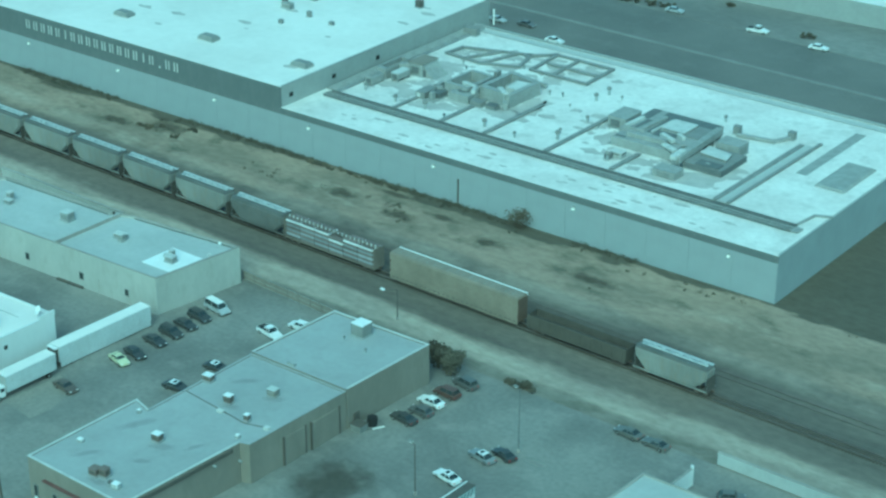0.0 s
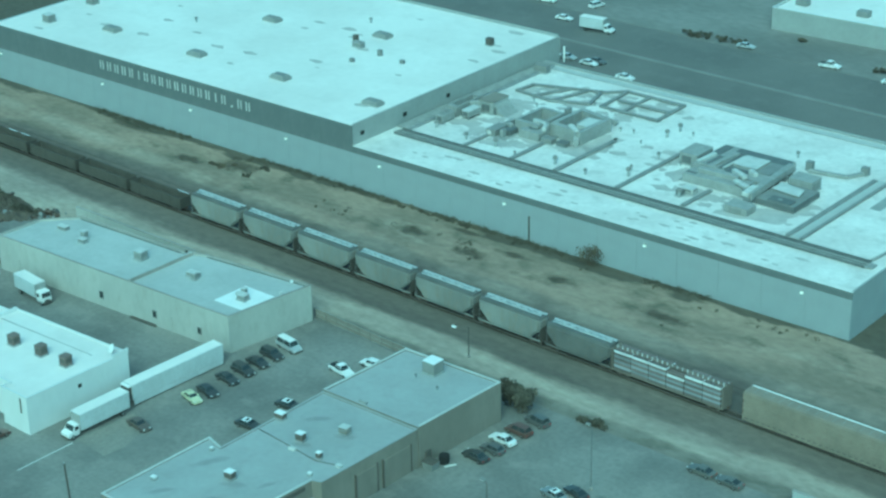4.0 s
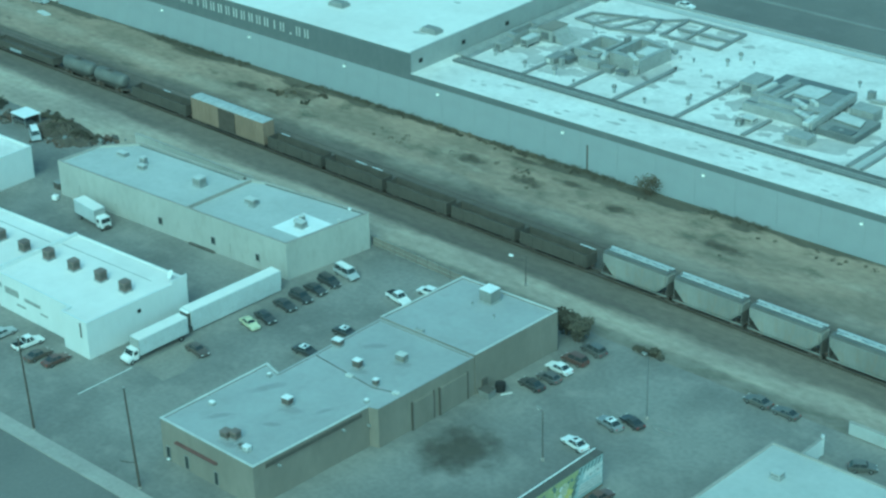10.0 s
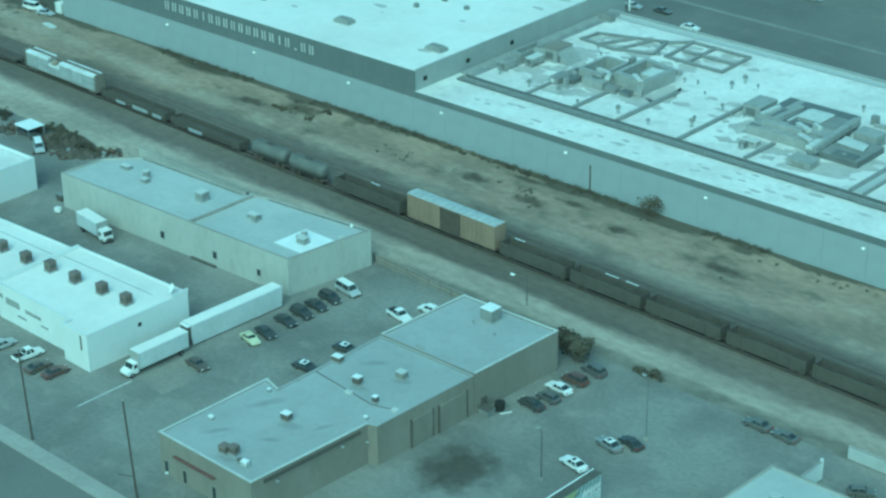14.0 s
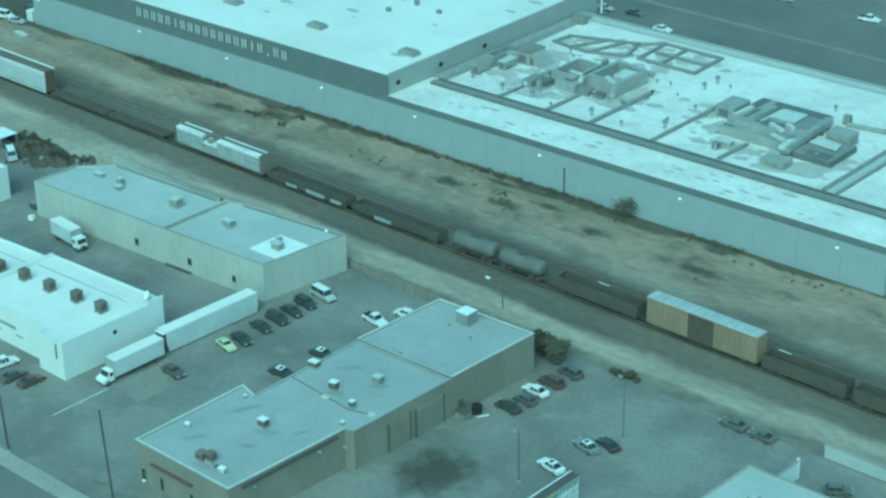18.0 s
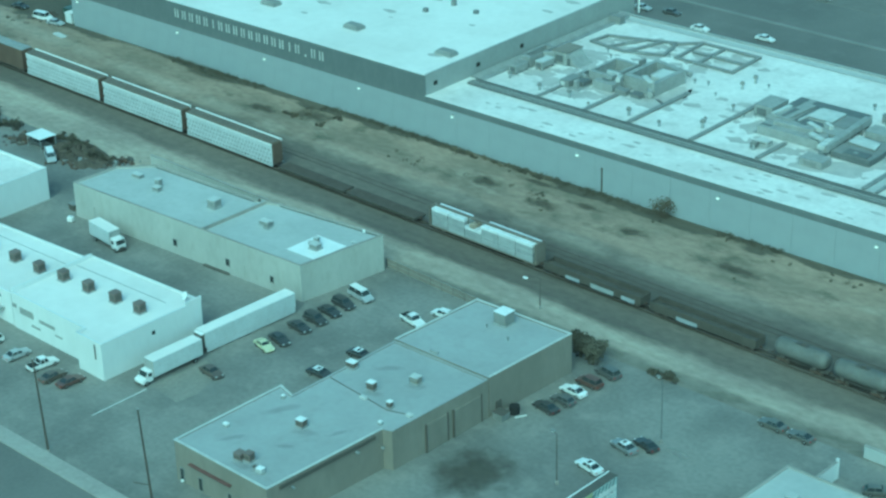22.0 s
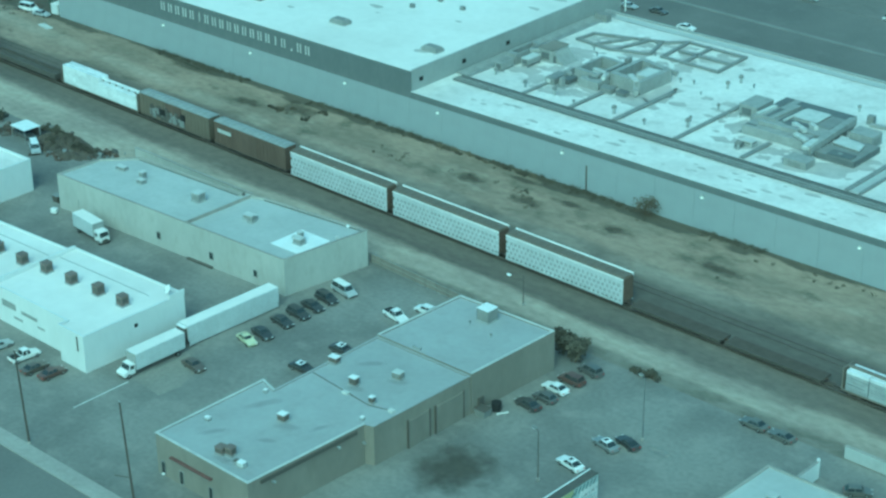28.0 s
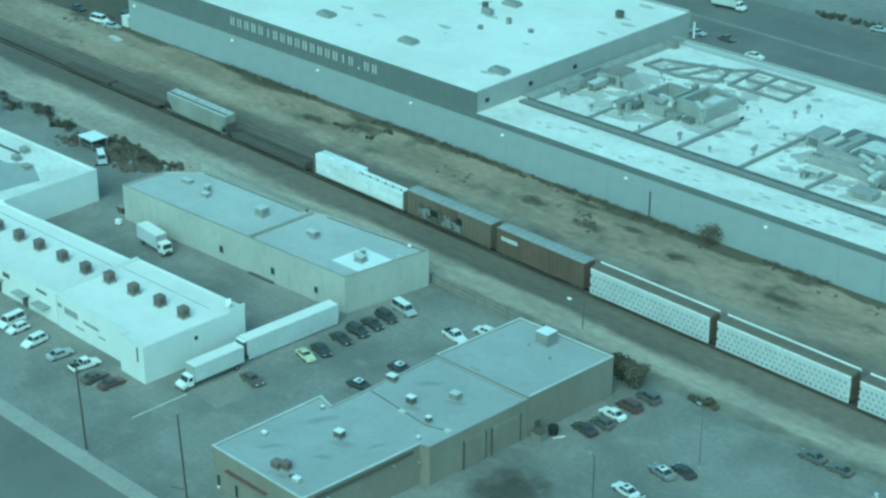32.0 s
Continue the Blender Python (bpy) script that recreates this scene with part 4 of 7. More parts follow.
def semi_trailer(label, x, y, heading, length, height=4.0, mat=None, roof=None):
    e = thing("semi_trailer", label, "trailer", pose(x, y, 0, 0, 0, heading), "trailers in the yard")
    mat = mat or M["white_paint"]
    h = length / 2
    bo = part("box_body", bx(B(), -h, h, -1.28, 1.28, 1.1, height, 0.06), mat, e)
    part("roof_sheet", bx(B(), -h + 0.05, h - 0.05, -1.22, 1.22, height + 0.003, height + 0.03), roof or M["white_roof"], bo)
    for i in range(1, int(length / 1.25)):
        part("post", bx(B(), -h + i * 1.25, -h + i * 1.25 + 0.06, 1.281, 1.3, 1.2, height - 0.1), mat, bo)
        part("post", bx(B(), -h + i * 1.25, -h + i * 1.25 + 0.06, -1.3, -1.281, 1.2, height - 0.1), mat, bo)
    part("rear_door", bx(B(), -h - 0.05, -h + 0.01, -1.2, 1.2, 1.2, height - 0.1), M["unit_grey"], bo)
    part("underframe", bx(B(), -h + 0.3, h - 0.3, -0.5, 0.5, 0.75, 1.09), M["dark_metal"], e)
    for s in (-0.9, 0.9):
        part("landing_leg", bx(B(), h - 2.6, h - 2.45, s - 0.07, s + 0.07, 0, 0.8), M["dark_metal"], e)
        for xw in (-h + 1.2, -h + 2.4):
            add_wheel(e, xw, s * 1.1, 1.45)
    return e


DARK = "dark parked car with a dusty roof on worn asphalt"
for row in (
    ("sedan", "white", "white saloon car parked beside the brown hall", -170.6, 209.4, 176), ("sedan", "black", "black car parked beside the brown hall", -170.7, 202.6, 174),
    ("hatch", "grey", "grey hatchback parked beside the brown hall", -170.0, 206.0, 178), ("suv", "red", "dark red car parked beside the brown hall", -170.4, 213.2, 178),
    ("suv", "grey", "dark grey off-roader parked near a tree", -170.0, 217.6, 172), ("sedan", "pewter", "silver-grey saloon with a white roof parked in the open yard", -153.9, 201.3, 168, "parked cars", 0.0, "white"),
    ("coupe", "black", "black coupe parked next to a silver saloon", -151.6, 203.9, 165), ("sedan", "white", "white saloon with a dark sunroof parked beside a painted wall", -154.4, 193.4, 170, "parked cars", 0.0, "white"),
    ("coupe", "yellow", "pale yellow coupe standing in the yard", -220.4, 187.3, -14), ("sedan", "black", DARK, -220.0, 190.5, -12), ("sedan", "brown", "dark brown dusty car standing in the yard", -220.3, 175.4, -6),
    ("sedan", "black", DARK, -220.6, 195.7, -6), ("suv", "black", DARK, -220.6, 199.5, -4), ("sedan", "black", DARK, -220.8, 203.2, -5), ("suv", "black", DARK, -221.0, 206.8, -5),
    ("van", "silver", "silver van with a white roof parked by the cream shed", -220.8, 211.0, -8, "parked cars", 0.0, "white"), ("pickup", "white", "white pickup with a dark load bed parked by the hall", -207.2, 210.2, -10),
    ("hatch", "white", "white hatchback half hidden by the hall roof", -204.9, 215.3, 184), ("sedan", "black", "black car with a white roof panel by the workshop", -205.6, 195.6, 5, "parked cars", 0.0, "white"),
    ("sedan", "black", "black car with a white roof half hidden by the workshop", -206.2, 186.8, 5, "parked cars", 0.0, "white"),
    ("van", "white", "white van parked before the white wing", -266.2, 158.6, -84), ("hatch", "white", "white hatchback parked before the white wing", -263.2, 158.0, -88),
    ("suv", "white", "white off-roader parked before the white shed", -257.1, 157.3, -83), ("sedan", "silver", "silver saloon parked before the white shed", -250.2, 157.8, 87),
    ("pickup", "white", "white double-cab pickup parked before the white shed", -244.1, 158.6, 84), ("sedan", "brown", "dusty brown car parked before the white shed", -239.4, 157.2, 90), ("sedan", "red", "dark red car parked before the white shed", -235.8, 158.1, 88),
):
    road_car(*row)
for row in (
    ("van", "white", "white van on the avenue", -312.3, 403.3, 8), ("sedan", "white", "white saloon at the side of the avenue", -298.8, 393.4, 4), ("suv", "white", "white off-roader on the forecourt", -298.5, 407.6, 80),
    ("sedan", "silver", "silver saloon on the avenue beside the warehouse", -278.6, 368.4, 1), ("sedan", "grey", "grey saloon on the avenue beside the warehouse", -270.6, 370.0, 1), ("sedan", "white", "white saloon close behind the warehouse", -258.1, 364.6, 1),
    ("sedan", "silver", "silver saloon at the kerb of the avenue", -247.7, 402.6, 8), ("pickup", "white", "white pickup at the kerb of the avenue", -223.2, 402.4, 8), ("sedan", "white", "white saloon at the kerb of the avenue", -205.4, 400.8, 8),
):
    road_car(*row, group="cars on the avenue", z=0.1 if row[4] > 401.2 else 0.0)
drive_a = road_car("sedan", "white", "white saloon driving along the avenue", -336.0, 367.7, 0, "driving cars")
drive_b = road_car("suv", "silver", "silver off-roader driving along the avenue", -368.7, 369.4, 0, "driving cars")
drive_c = road_car("sedan", "white", "white saloon driving on the near lane of the avenue", -580.6, 368.3, 0, "driving cars")
box_truck("white box truck parked at the avenue", -286.0, 390.6, 8, 7.0, 3.8)
box_truck("white box truck parked beside the cream shed", -273.6, 195.8, -6, 7.2, 3.8, flat=True)
long_box = semi_trailer("long white box trailer parked between two sheds", -227.2, 189.6, 88, 20.2, mat=M["shaded_trailer_side"])
for k in (-1.24, 1.24):
    part("side_skirt", bx(B(), -9.9, 9.9, k - 0.03, k + 0.03, 0.25, 1.09), M["shaded_trailer_side"], long_box)
# dark block added to draw the dark slot at the box's end
cool = part("cooling_unit", bx(B(), -10.75, -10.16, -1.0, 1.0, 1.5, 3.7, 0.05), M["dark_metal"], long_box, "dark block under a pale cap on the box front")
part("cap", bx(B(), -10.8, -10.1, -1.1, 1.1, 3.703, 3.9, 0.04), M["white_paint"], cool)
box_truck("white truck with a long cargo box by the white shed", -226.4, 171.6, -91, 10.4, 4.0)
blobs = [("green_spray", (0.4, 0.42, 0.22)), ("blue_spray", (0.46, 0.53, 0.54)), ("yellow_spray", (0.6, 0.56, 0.2)), ("grey_spray", (0.22, 0.23, 0.23)), ("brown_spray", (0.16, 0.12, 0.08)), ("white_spray", (0.7, 0.7, 0.68))]
for k, (nm, col) in enumerate(blobs):
    M[nm] = material(nm, col, 0.6, coarse=0.6, fine=3, amount=0.5, bump=0)
# a tall narrow wall with its long side painted all over
M["cream_spray"] = material("cream_spray", (0.55, 0.55, 0.4), 0.6, coarse=0.6, fine=3, amount=0.5, bump=0)
M["teal_spray"] = material("teal_spray", (0.17, 0.21, 0.2), 0.6, coarse=0.6, fine=3, amount=0.5, bump=0)
mural = thing("painted_store", "narrow store with a wall painted all over with coloured graffiti", "store", pose(-145.5, 178.9, 0))
part("wall", bx(B(), -0.75, 0.75, -8.9, 8.9, 0, 5.6, 0.04), M["step_wall"], mural, "graffiti-covered wall")
part("roof", bx(B(), -0.82, 0.8, -8.95, 8.95, 5.603, 5.7, 0.02), M["dark_metal"], mural, "dark flat roof")
part("coping", bx(B(), -0.9, -0.7, -8.95, 8.95, 5.703, 5.78), M["white_paint"], mural)
part("plinth", bx(B(), 0.751, 0.8, -8.9, 8.9, 0, 0.3), M["brown_spray"], mural)
part("painted_field", extrude_x(B(), [(-8.85, 0.32), (1.6, 0.32), (3.4, 5.5), (-8.85, 5.5)], 0.751, 0.758), M["green_spray"], mural, "yellow-green painted ground")
part("painted_field", extrude_x(B(), [(1.7, 0.32), (8.85, 0.32), (8.85, 5.5), (3.5, 5.5)], 0.751, 0.758), M["blue_spray"], mural, "pale blue painted ground")
rnd = random.Random(5)
for i in range(64):
    y, z = rnd.uniform(-8.3, 1.6), rnd.uniform(0.9, 4.6)
    w, h, lean = rnd.uniform(0.4, 1.2), rnd.uniform(0.4, 1.2), rnd.uniform(-0.4, 0.4)
    dd = 0.76 + i * 0.0004
    pts = [(y + w * math.cos(a) * rnd.uniform(0.7, 1.15) + lean * math.sin(a), z + h * math.sin(a) * rnd.uniform(0.7, 1.15)) for a in (k * math.pi / 4 for k in range(8))]
    pts = [(max(-8.8, min(2.4, a)), max(0.34, min(5.45, b))) for a, b in pts]
    part("graffiti_patch", extrude_x(B(), pts, dd, dd + 0.004), M[rnd.choice(("cream_spray", "cream_spray", "yellow_spray", "teal_spray", "green_spray", "white_spray", "grey_spray"))], mural)
part("graffiti_patch", extrude_x(B(), [(2.9, 0.9), (8.7, 0.7), (8.75, 2.5), (3.6, 2.7)], 0.76, 0.764), M["white_spray"], mural)
part("graffiti_patch", extrude_x(B(), [(4.2, 3.1), (8.75, 2.7), (8.8, 4.3), (4.9, 4.6)], 0.76, 0.764), M["white_spray"], mural)
for k in range(4):
    z = 0.85 + 0.48 * k
    part("graffiti_patch", extrude_x(B(), [(3.0 + k * 0.2, z), (8.6, z - 0.12), (8.6, z - 0.02), (3.0 + k * 0.2, z + 0.1)], 0.766, 0.77), M["grey_spray"], mural, "thin painted grey joint line")
    for j in range(4):
        y = 3.9 + 1.25 * j + 0.55 * (k % 2) + rnd.uniform(-0.1, 0.1)
        if k < 3 and y < 8.5:
            part("graffiti_patch", extrude_x(B(), [(y, z + 0.08), (y + 0.09, z + 0.08), (y + 0.12, z + 0.4), (y + 0.03, z + 0.4)], 0.772, 0.776), M["grey_spray"], mural)
for k in range(5):
    y = 4.9 + 0.8 * k
    part("graffiti_patch", extrude_x(B(), [(y, 3.1 + 0.1 * k), (y + rnd.uniform(0.4, 0.7), 3.2), (y + 0.7, 3.45 + 0.05 * k), (y + 0.2, 3.5)], 0.766, 0.77), M["grey_spray" if k % 2 else "blue_spray"], mural)
for k in range(6):
    y = 3.4 + 0.85 * k
    part("graffiti_patch", extrude_x(B(), [(y, 4.4), (y + 0.3, 4.3), (y + 0.9, 5.4), (y + 0.45, 5.42)], 0.78, 0.784), M["teal_spray" if k < 4 else "grey_spray"], mural)
for k in range(4):
    part("graffiti_patch", extrude_x(B(), [(1.2 + k * 0.3, 1.0 + k), (1.6 + k * 0.3, 0.9 + k), (2.9 + k * 0.3, 2.2 + k * 0.9), (2.3 + k * 0.3, 2.3 + k * 0.9)], 0.79, 0.794), M["teal_spray"], mural)
road_car("sedan", "red", "dusty dark red car beside the painted wall", -142.6, 184.4, 84)
# dull paint mimics the window veil that washes these three cars out
road_car("hatch", "dust", "dull grey hatchback behind the grey-roofed shed", -118.0, 215.6, 35)
road_car("sedan", "dust", "dull dark grey car at the edge of the dust track", -140.3, 221.4, 177)
road_car("coupe", "dust", "dull dark coupe at the edge of the dust track", -135.1, 221.3, 176)
# ---- the train ----
RAIL, TY = 0.41, 240.7
TRAIN = []
BG = None


def bogie_meshes():
    global BG
    if BG is None:
        f = B()
        for y in (-1.0, 1.0):
            extrude_y(f, [(-1.25, 0.4), (1.25, 0.4), (1.25, 0.55), (0.5, 0.72), (-0.5, 0.72), (-1.25, 0.55)], y - 0.09, y + 0.09)
        bx(f, -0.25, 0.25, -0.9, 0.9, 0.45, 0.75)
        w = B()
        for y in (-0.76, 0.76):
            tube(w, (0, y - 0.07, 0), (0, y + 0.07, 0), 0.44, 14)
        tube(w, (0, -0.7, 0), (0, 0.7, 0), 0.09, 6)
        BG = (mesh_of("bogie", f, M["rust_metal"]), mesh_of("wheelset", w, M["steel_rail"]))
    return BG


def rail_car(name, label, category, u0, u1, inset_b=2.2):
    """A freight car from u0 to u1, its distance along the train; the bogies and couplers with it."""
    c, h = (u0 + u1) / 2, (u1 - u0) / 2
    e = thing(name, label, category, pose(c, TY, RAIL), "freight train")
    TRAIN.append((e, c))
    f, w = bogie_meshes()
    for s in (-1, 1):
        b = share("bogie", f, e, pose(s * (h - inset_b), 0, 0))
        for x in (-0.88, 0.88):
            share("wheelset", w, b, pose(x, 0, 0.44))
        part("coupler", bx(B(), s * h - 0.1 if s > 0 else -h - 0.55, h + 0.55 if s > 0 else -h + 0.1, -0.12, 0.12, 0.7, 0.95), M["rust_metal"], e)
    return e, h


def underframe(e, h, z0=0.75, z1=1.05, mat=None):
    part("underframe", bx(B(), -h, h, -1.35, 1.35, z0, z1), mat or M["dark_metal"], e)


def autorack(u0, u1, mat, label, line=True):
    e, h = rail_car("autorack_car", label, "rail car", u0, u1, 3.0)
    underframe(e, h)
    part("inner_shell", bx(B(), -h + 0.15, h - 0.15, -1.32, 1.32, 1.06, 5.25), M["rack_inner_shade"] if line else M["rack_tan"], e)
    n, rows = 27, 4
    rg = random.Random(int(-u0))
    for s in (-1, 1):
        sc = B()
        st = (2 * h - 0.3) / n
        for k in range(rows):
            z = 0.7 + k * 3.75 / rows
            for i in range(n + 1):
                x = min(h - 0.24, -h + 0.24 + (i + 0.5 * (k % 2)) * st)
                w = rg.uniform(0.14, 0.3)
                bx(sc, x - w, x + w, s * 1.36 - 0.02, s * 1.36 + 0.02, z, z + 3.75 / rows)
        for k in range(rows + 1):
            z = 0.7 + k * 3.75 / rows
            bx(sc, -h, h, s * 1.405 - 0.02, s * 1.405 + 0.02, max(0.7, z - 0.15), z + 0.15 if k < rows else 5.2)
        part("side_screen", sc, mat, e, "perforated steel side screen")
        part("side_sill", bx(B(), -h, h, s * 1.44 - 0.05, s * 1.44 + 0.05, 0.55, 0.95), mat, e)
        for xa, xb in ((-h, -0.12), (0.12, h)):
            part("top_rail", bx(B(), xa, xb, s * 1.4 - 0.1, s * 1.4 + 0.1, 5.2, 5.4 if s < 0 else 5.85 if line else 5.72), M["white_paint"] if line or s > 0 else mat, e, "pale top rail")
        part("end_door", bx(B(), s * h - 0.1, s * h + 0.1, -1.35, 1.35, 1.0, 5.3, 0.03), M["rust_metal"], e, "rusty brown end door")
    rf = extrude_x(B(), [(-1.29, 5.2), (-1.29, 5.6), (-0.8, 5.72), (0.8, 5.72), (1.29, 5.6), (1.29, 5.2)], -h, h)
    rp = part("roof", rf, M["rack_roof"] if line else mat, e)
    for i in range(1, 18):
        x = -h + i * 2 * h / 18
        part("roof_rib", bx(B(), x - 0.03, x + 0.03, -0.8, 0.8, 5.722, 5.75), M["rust_metal"] if line else M["unit_grey"], rp)
    return e


def hopper(u0, u1, mat, label, top=4.75, roof=None):
    e, h = rail_car("hopper_car", label, "rail car", u0, u1, 1.4)
    side_line = [(-h + 0.2, top), (h - 0.2, top), (h - 0.24, 3.1), (h - 2.4, 1.1), (-h + 2.4, 1.1), (-h + 0.26, 3.2)]
    b = extrude_y(B(), side_line, -1.5, 1.5)
    bmesh.ops.bevel(b, geom=list(b.edges), offset=0.3, segments=3, affect="EDGES")
    body = part("body", b, mat, e, "ribless curved steel hopper body")
    rf = part("roof", extrude_x(B(), [(-1.42, top - 0.02), (-1.1, top + 0.2), (-0.5, top + 0.32), (0.5, top + 0.32), (1.1, top + 0.2), (1.42, top - 0.02)], -h + 0.35, h - 0.35), roof or M["tank_grey"], e)
    part("hatch_trough", bx(B(), -h + 0.9, h - 0.9, -0.3, 0.3, top + 0.323, top + 0.46, 0.04), M["car_roof_metal"], rf)
    for k in range(8):
        x = -h + 1.6 + k * (2 * h - 3.2) / 7
        part("hatch", bx(B(), x - 0.42, x + 0.42, -0.34, 0.34, top + 0.463, top + 0.56, 0.03), M["pale_duct"] if k % 3 else M["galvanised"], rf)
    for s in (-1, 1):
        part("running_board", bx(B(), -h + 0.4, h - 0.4, s * 0.95 - 0.3, s * 0.95 + 0.3, top + 0.36, top + 0.41), M["car_roof_metal"] if s > 0 else M["tank_grey"], rf)
        part("side_sill", bx(B(), -h + 0.1, h - 0.1, s * 1.46 - 0.06, s * 1.46 + 0.06, 0.95, 1.2), mat, e)
        part("end_platform", bx(B(), s * (h - 0.65) - 0.65, s * (h - 0.65) + 0.65, -1.4, 1.4, 0.85, 1.0), M["dark_metal"], e)
        lad = B()
        for k in range(9):
            bx(lad, s * (h - 0.3) - 0.02, s * (h - 0.3) + 0.02, -1.45, -0.9, 1.2 + k * 0.4, 1.24 + k * 0.4)
        part("ladder", lad, M["galvanised"], e)
        part("end_post", bx(B(), s * (h - 0.2) - 0.06, s * (h - 0.2) + 0.06, -1.3, 1.3, 1.0, 3.2), M["dark_metal"], e)
    for x in (-h / 2.2, 0, h / 2.2):
        part("discharge_gate", frustum(B(), (x - 0.4, x + 0.4, -0.5, 0.5), (x - 1.1, x + 1.1, -1.1, 1.1), 0.45, 1.14), M["dark_metal"], e)
    return e


def boxcar(u0, u1, mat, door, label, top=5.0, patches=(), cover="car_roof_metal"):
    e, h = rail_car("box_car", label, "rail car", u0, u1, 2.2)
    underframe(e, h, 0.7, 1.0)
    body = part("body", bx(B(), -h, h, -1.45, 1.45, 0.95, top, 0.04), mat, e)
    n = int(2 * h / 1.1)
    for s in (-1, 1):
        for i in range(n + 1):
            x = -h + 0.1 + i * (2 * h - 0.2) / n
            part("side_rib", bx(B(), x - 0.05, x + 0.05, s * 1.49 - 0.04, s * 1.49 + 0.04, 1.0, top - 0.1), mat, body)
        part("sliding_door", bx(B(), -h * 0.23, h * 0.23, s * 1.55 - 0.05, s * 1.55 + 0.05, 1.0, top - 0.15), door, e, "dark sliding door")
        part("door_track", bx(B(), -h * 0.5, h * 0.5, s * 1.62 - 0.03, s * 1.62 + 0.03, 0.85, 1.0), M["dark_metal"], e)
        lad = B()
        for k in range(9):
            bx(lad, s * (h + 0.05) - 0.02, s * (h + 0.05) + 0.02, -1.4, -0.9, 1.2 + k * 0.4, 1.24 + k * 0.4)
        part("ladder", lad, M["dark_metal"], e)
    rf = part("roof", extrude_x(B(), [(-1.5, top), (-1.5, top + 0.06), (0, top + 0.22), (1.5, top + 0.06), (1.5, top)], -h - 0.03, h + 0.03), M[cover], e, "ribbed steel roof")
    for i in range(1, 14):
        x = -h + i * 2 * h / 14
        part("roof_rib", extrude_x(B(), [(-1.45, top + 0.07), (-1.45, top + 0.12), (0, top + 0.28), (1.45, top + 0.12), (1.45, top + 0.07), (0, top + 0.2)], x - 0.06, x + 0.06), M["galvanised"], rf)
    for i, (x, z, ww, hh, m) in enumerate(patches):
        part("graffiti_patch", bx(B(), x - ww / 2, x + ww / 2, -1.64 - 0.002 * i, -1.62, z, z + hh), m, e)
    return e


def centerbeam(u0, u1, label, bundles, chord="beam_brown", stakes=0):
    """A centre-beam flat car; bundles: (x from, x to, z from, z to, material) stacked on both sides of the beam."""
    e, h = rail_car("centerbeam_car", label, "rail car", u0, u1, 2.2)
    underframe(e, h, 0.75, 1.05, M["beam_brown"])
    for s in (-1, 1):
        part("bulkhead", bx(B(), s * (h - 0.15) - 0.12, s * (h - 0.15) + 0.12, -1.4, 1.4, 1.05, 4.9, 0.03), M["beam_brown"], e, "brown end bulkhead")
    part("top_chord", bx(B(), -h + 0.2, h - 0.2, -0.3, 0.3, 4.7, 5.0), M[chord], e)
    for i in range(1, 12):
        x = -h + i * 2 * h / 12
        part("beam_post", bx(B(), x - 0.08, x + 0.08, -0.14, 0.14, 1.05, 4.69), M["beam_brown"], e)
    for x0, x1, z0, z1, m in bundles:
        for s in (-1, 1):
            y0, y1 = (0.2, 1.38) if s > 0 else (-1.38, -0.2)
            part("lumber_pack", bx(B(), x0, x1, y0, y1, z0, z1, 0.03), m, e)
    for i in range(stakes):
        x = -h + 0.6 + i * (2 * h - 1.2) / (stakes - 1)
        part("stake", bx(B(), x - 0.09, x + 0.09, -0.45, -0.31, 4.75, 5.3), M["pale_duct"], e)
    return e


def gondola(u0, u1, mat, label, top=3.3, patches=(), load=2.6, worn=()):
    e, h = rail_car("gondola_car", label, "rail car", u0, u1, 2.0)
    underframe(e, h, 0.7, 1.0)
    part("floor", bx(B(), -h, h, -1.4, 1.4, 1.0, 1.15), mat, e)
    for s in (-1, 1):
        sd = part("side", bx(B(), -h, h, s * 1.45 - 0.05, s * 1.45 + 0.05, 0.95, top), mat, e)
        part("end", bx(B(), s * h - 0.05, s * h + 0.05, -1.39, 1.39, 1.0, top), mat, e)
        part("top_rim", bx(B(), -h, h, s * 1.45 - 0.09, s * 1.45 + 0.09, top + 0.002, top + 0.12), mat, e)
        for i in range(int(h)):
            x = -h + 0.6 + i * (2 * h - 1.2) / max(1, int(h) - 1)
            part("rib", bx(B(), x - 0.06, x + 0.06, s * 1.54 - 0.04, s * 1.54 + 0.04, 1.0, top - 0.05), mat, sd)
    # spans of the far rim that carry a bright strip
    for a, b in worn:
        part("worn_rim", bx(B(), a, b, 1.36, 1.56, top + 0.124, top + 0.17), M["wrap_white"], e, "bright strip on the top rim")
    hp = B()
    bmesh.ops.create_grid(hp, x_segments=24, y_segments=6, size=1)
    for v in hp.verts:
        v.co = Vector((v.co.x * (h - 0.08), v.co.y * 1.38, load - 0.25 + 0.3 * noise.noise(Vector((v.co.x * h * 0.6 + u0, v.co.y * 2, 0))) - 0.3 * v.co.y ** 2))
    part("scrap_load", hp, M["gondola_black"], e)
    for x, z, ww, hh in patches:
        plate = M["wrap_mid"] if ww > 5 else M["wrap_grey"]
        part("marking_plate", bx(B(), x - ww / 2, x + ww / 2, -1.6, -1.585, z, z + hh), plate, e, "pale marking plate")
    return e


def flat_car(u0, u1, label):
    e, h = rail_car("flat_car", label, "rail car", u0, u1, 2.0)
    underframe(e, h, 0.7, 1.0)
    part("deck", bx(B(), -h, h, -1.4, 1.4, 1.002, 1.1), M["sleeper"], e)
    for s in (-1, 1):
        part("side_sill", bx(B(), -h, h, s * 1.45 - 0.05, s * 1.45 + 0.05, 0.6, 1.1), M["gondola_black"], e)
    return e


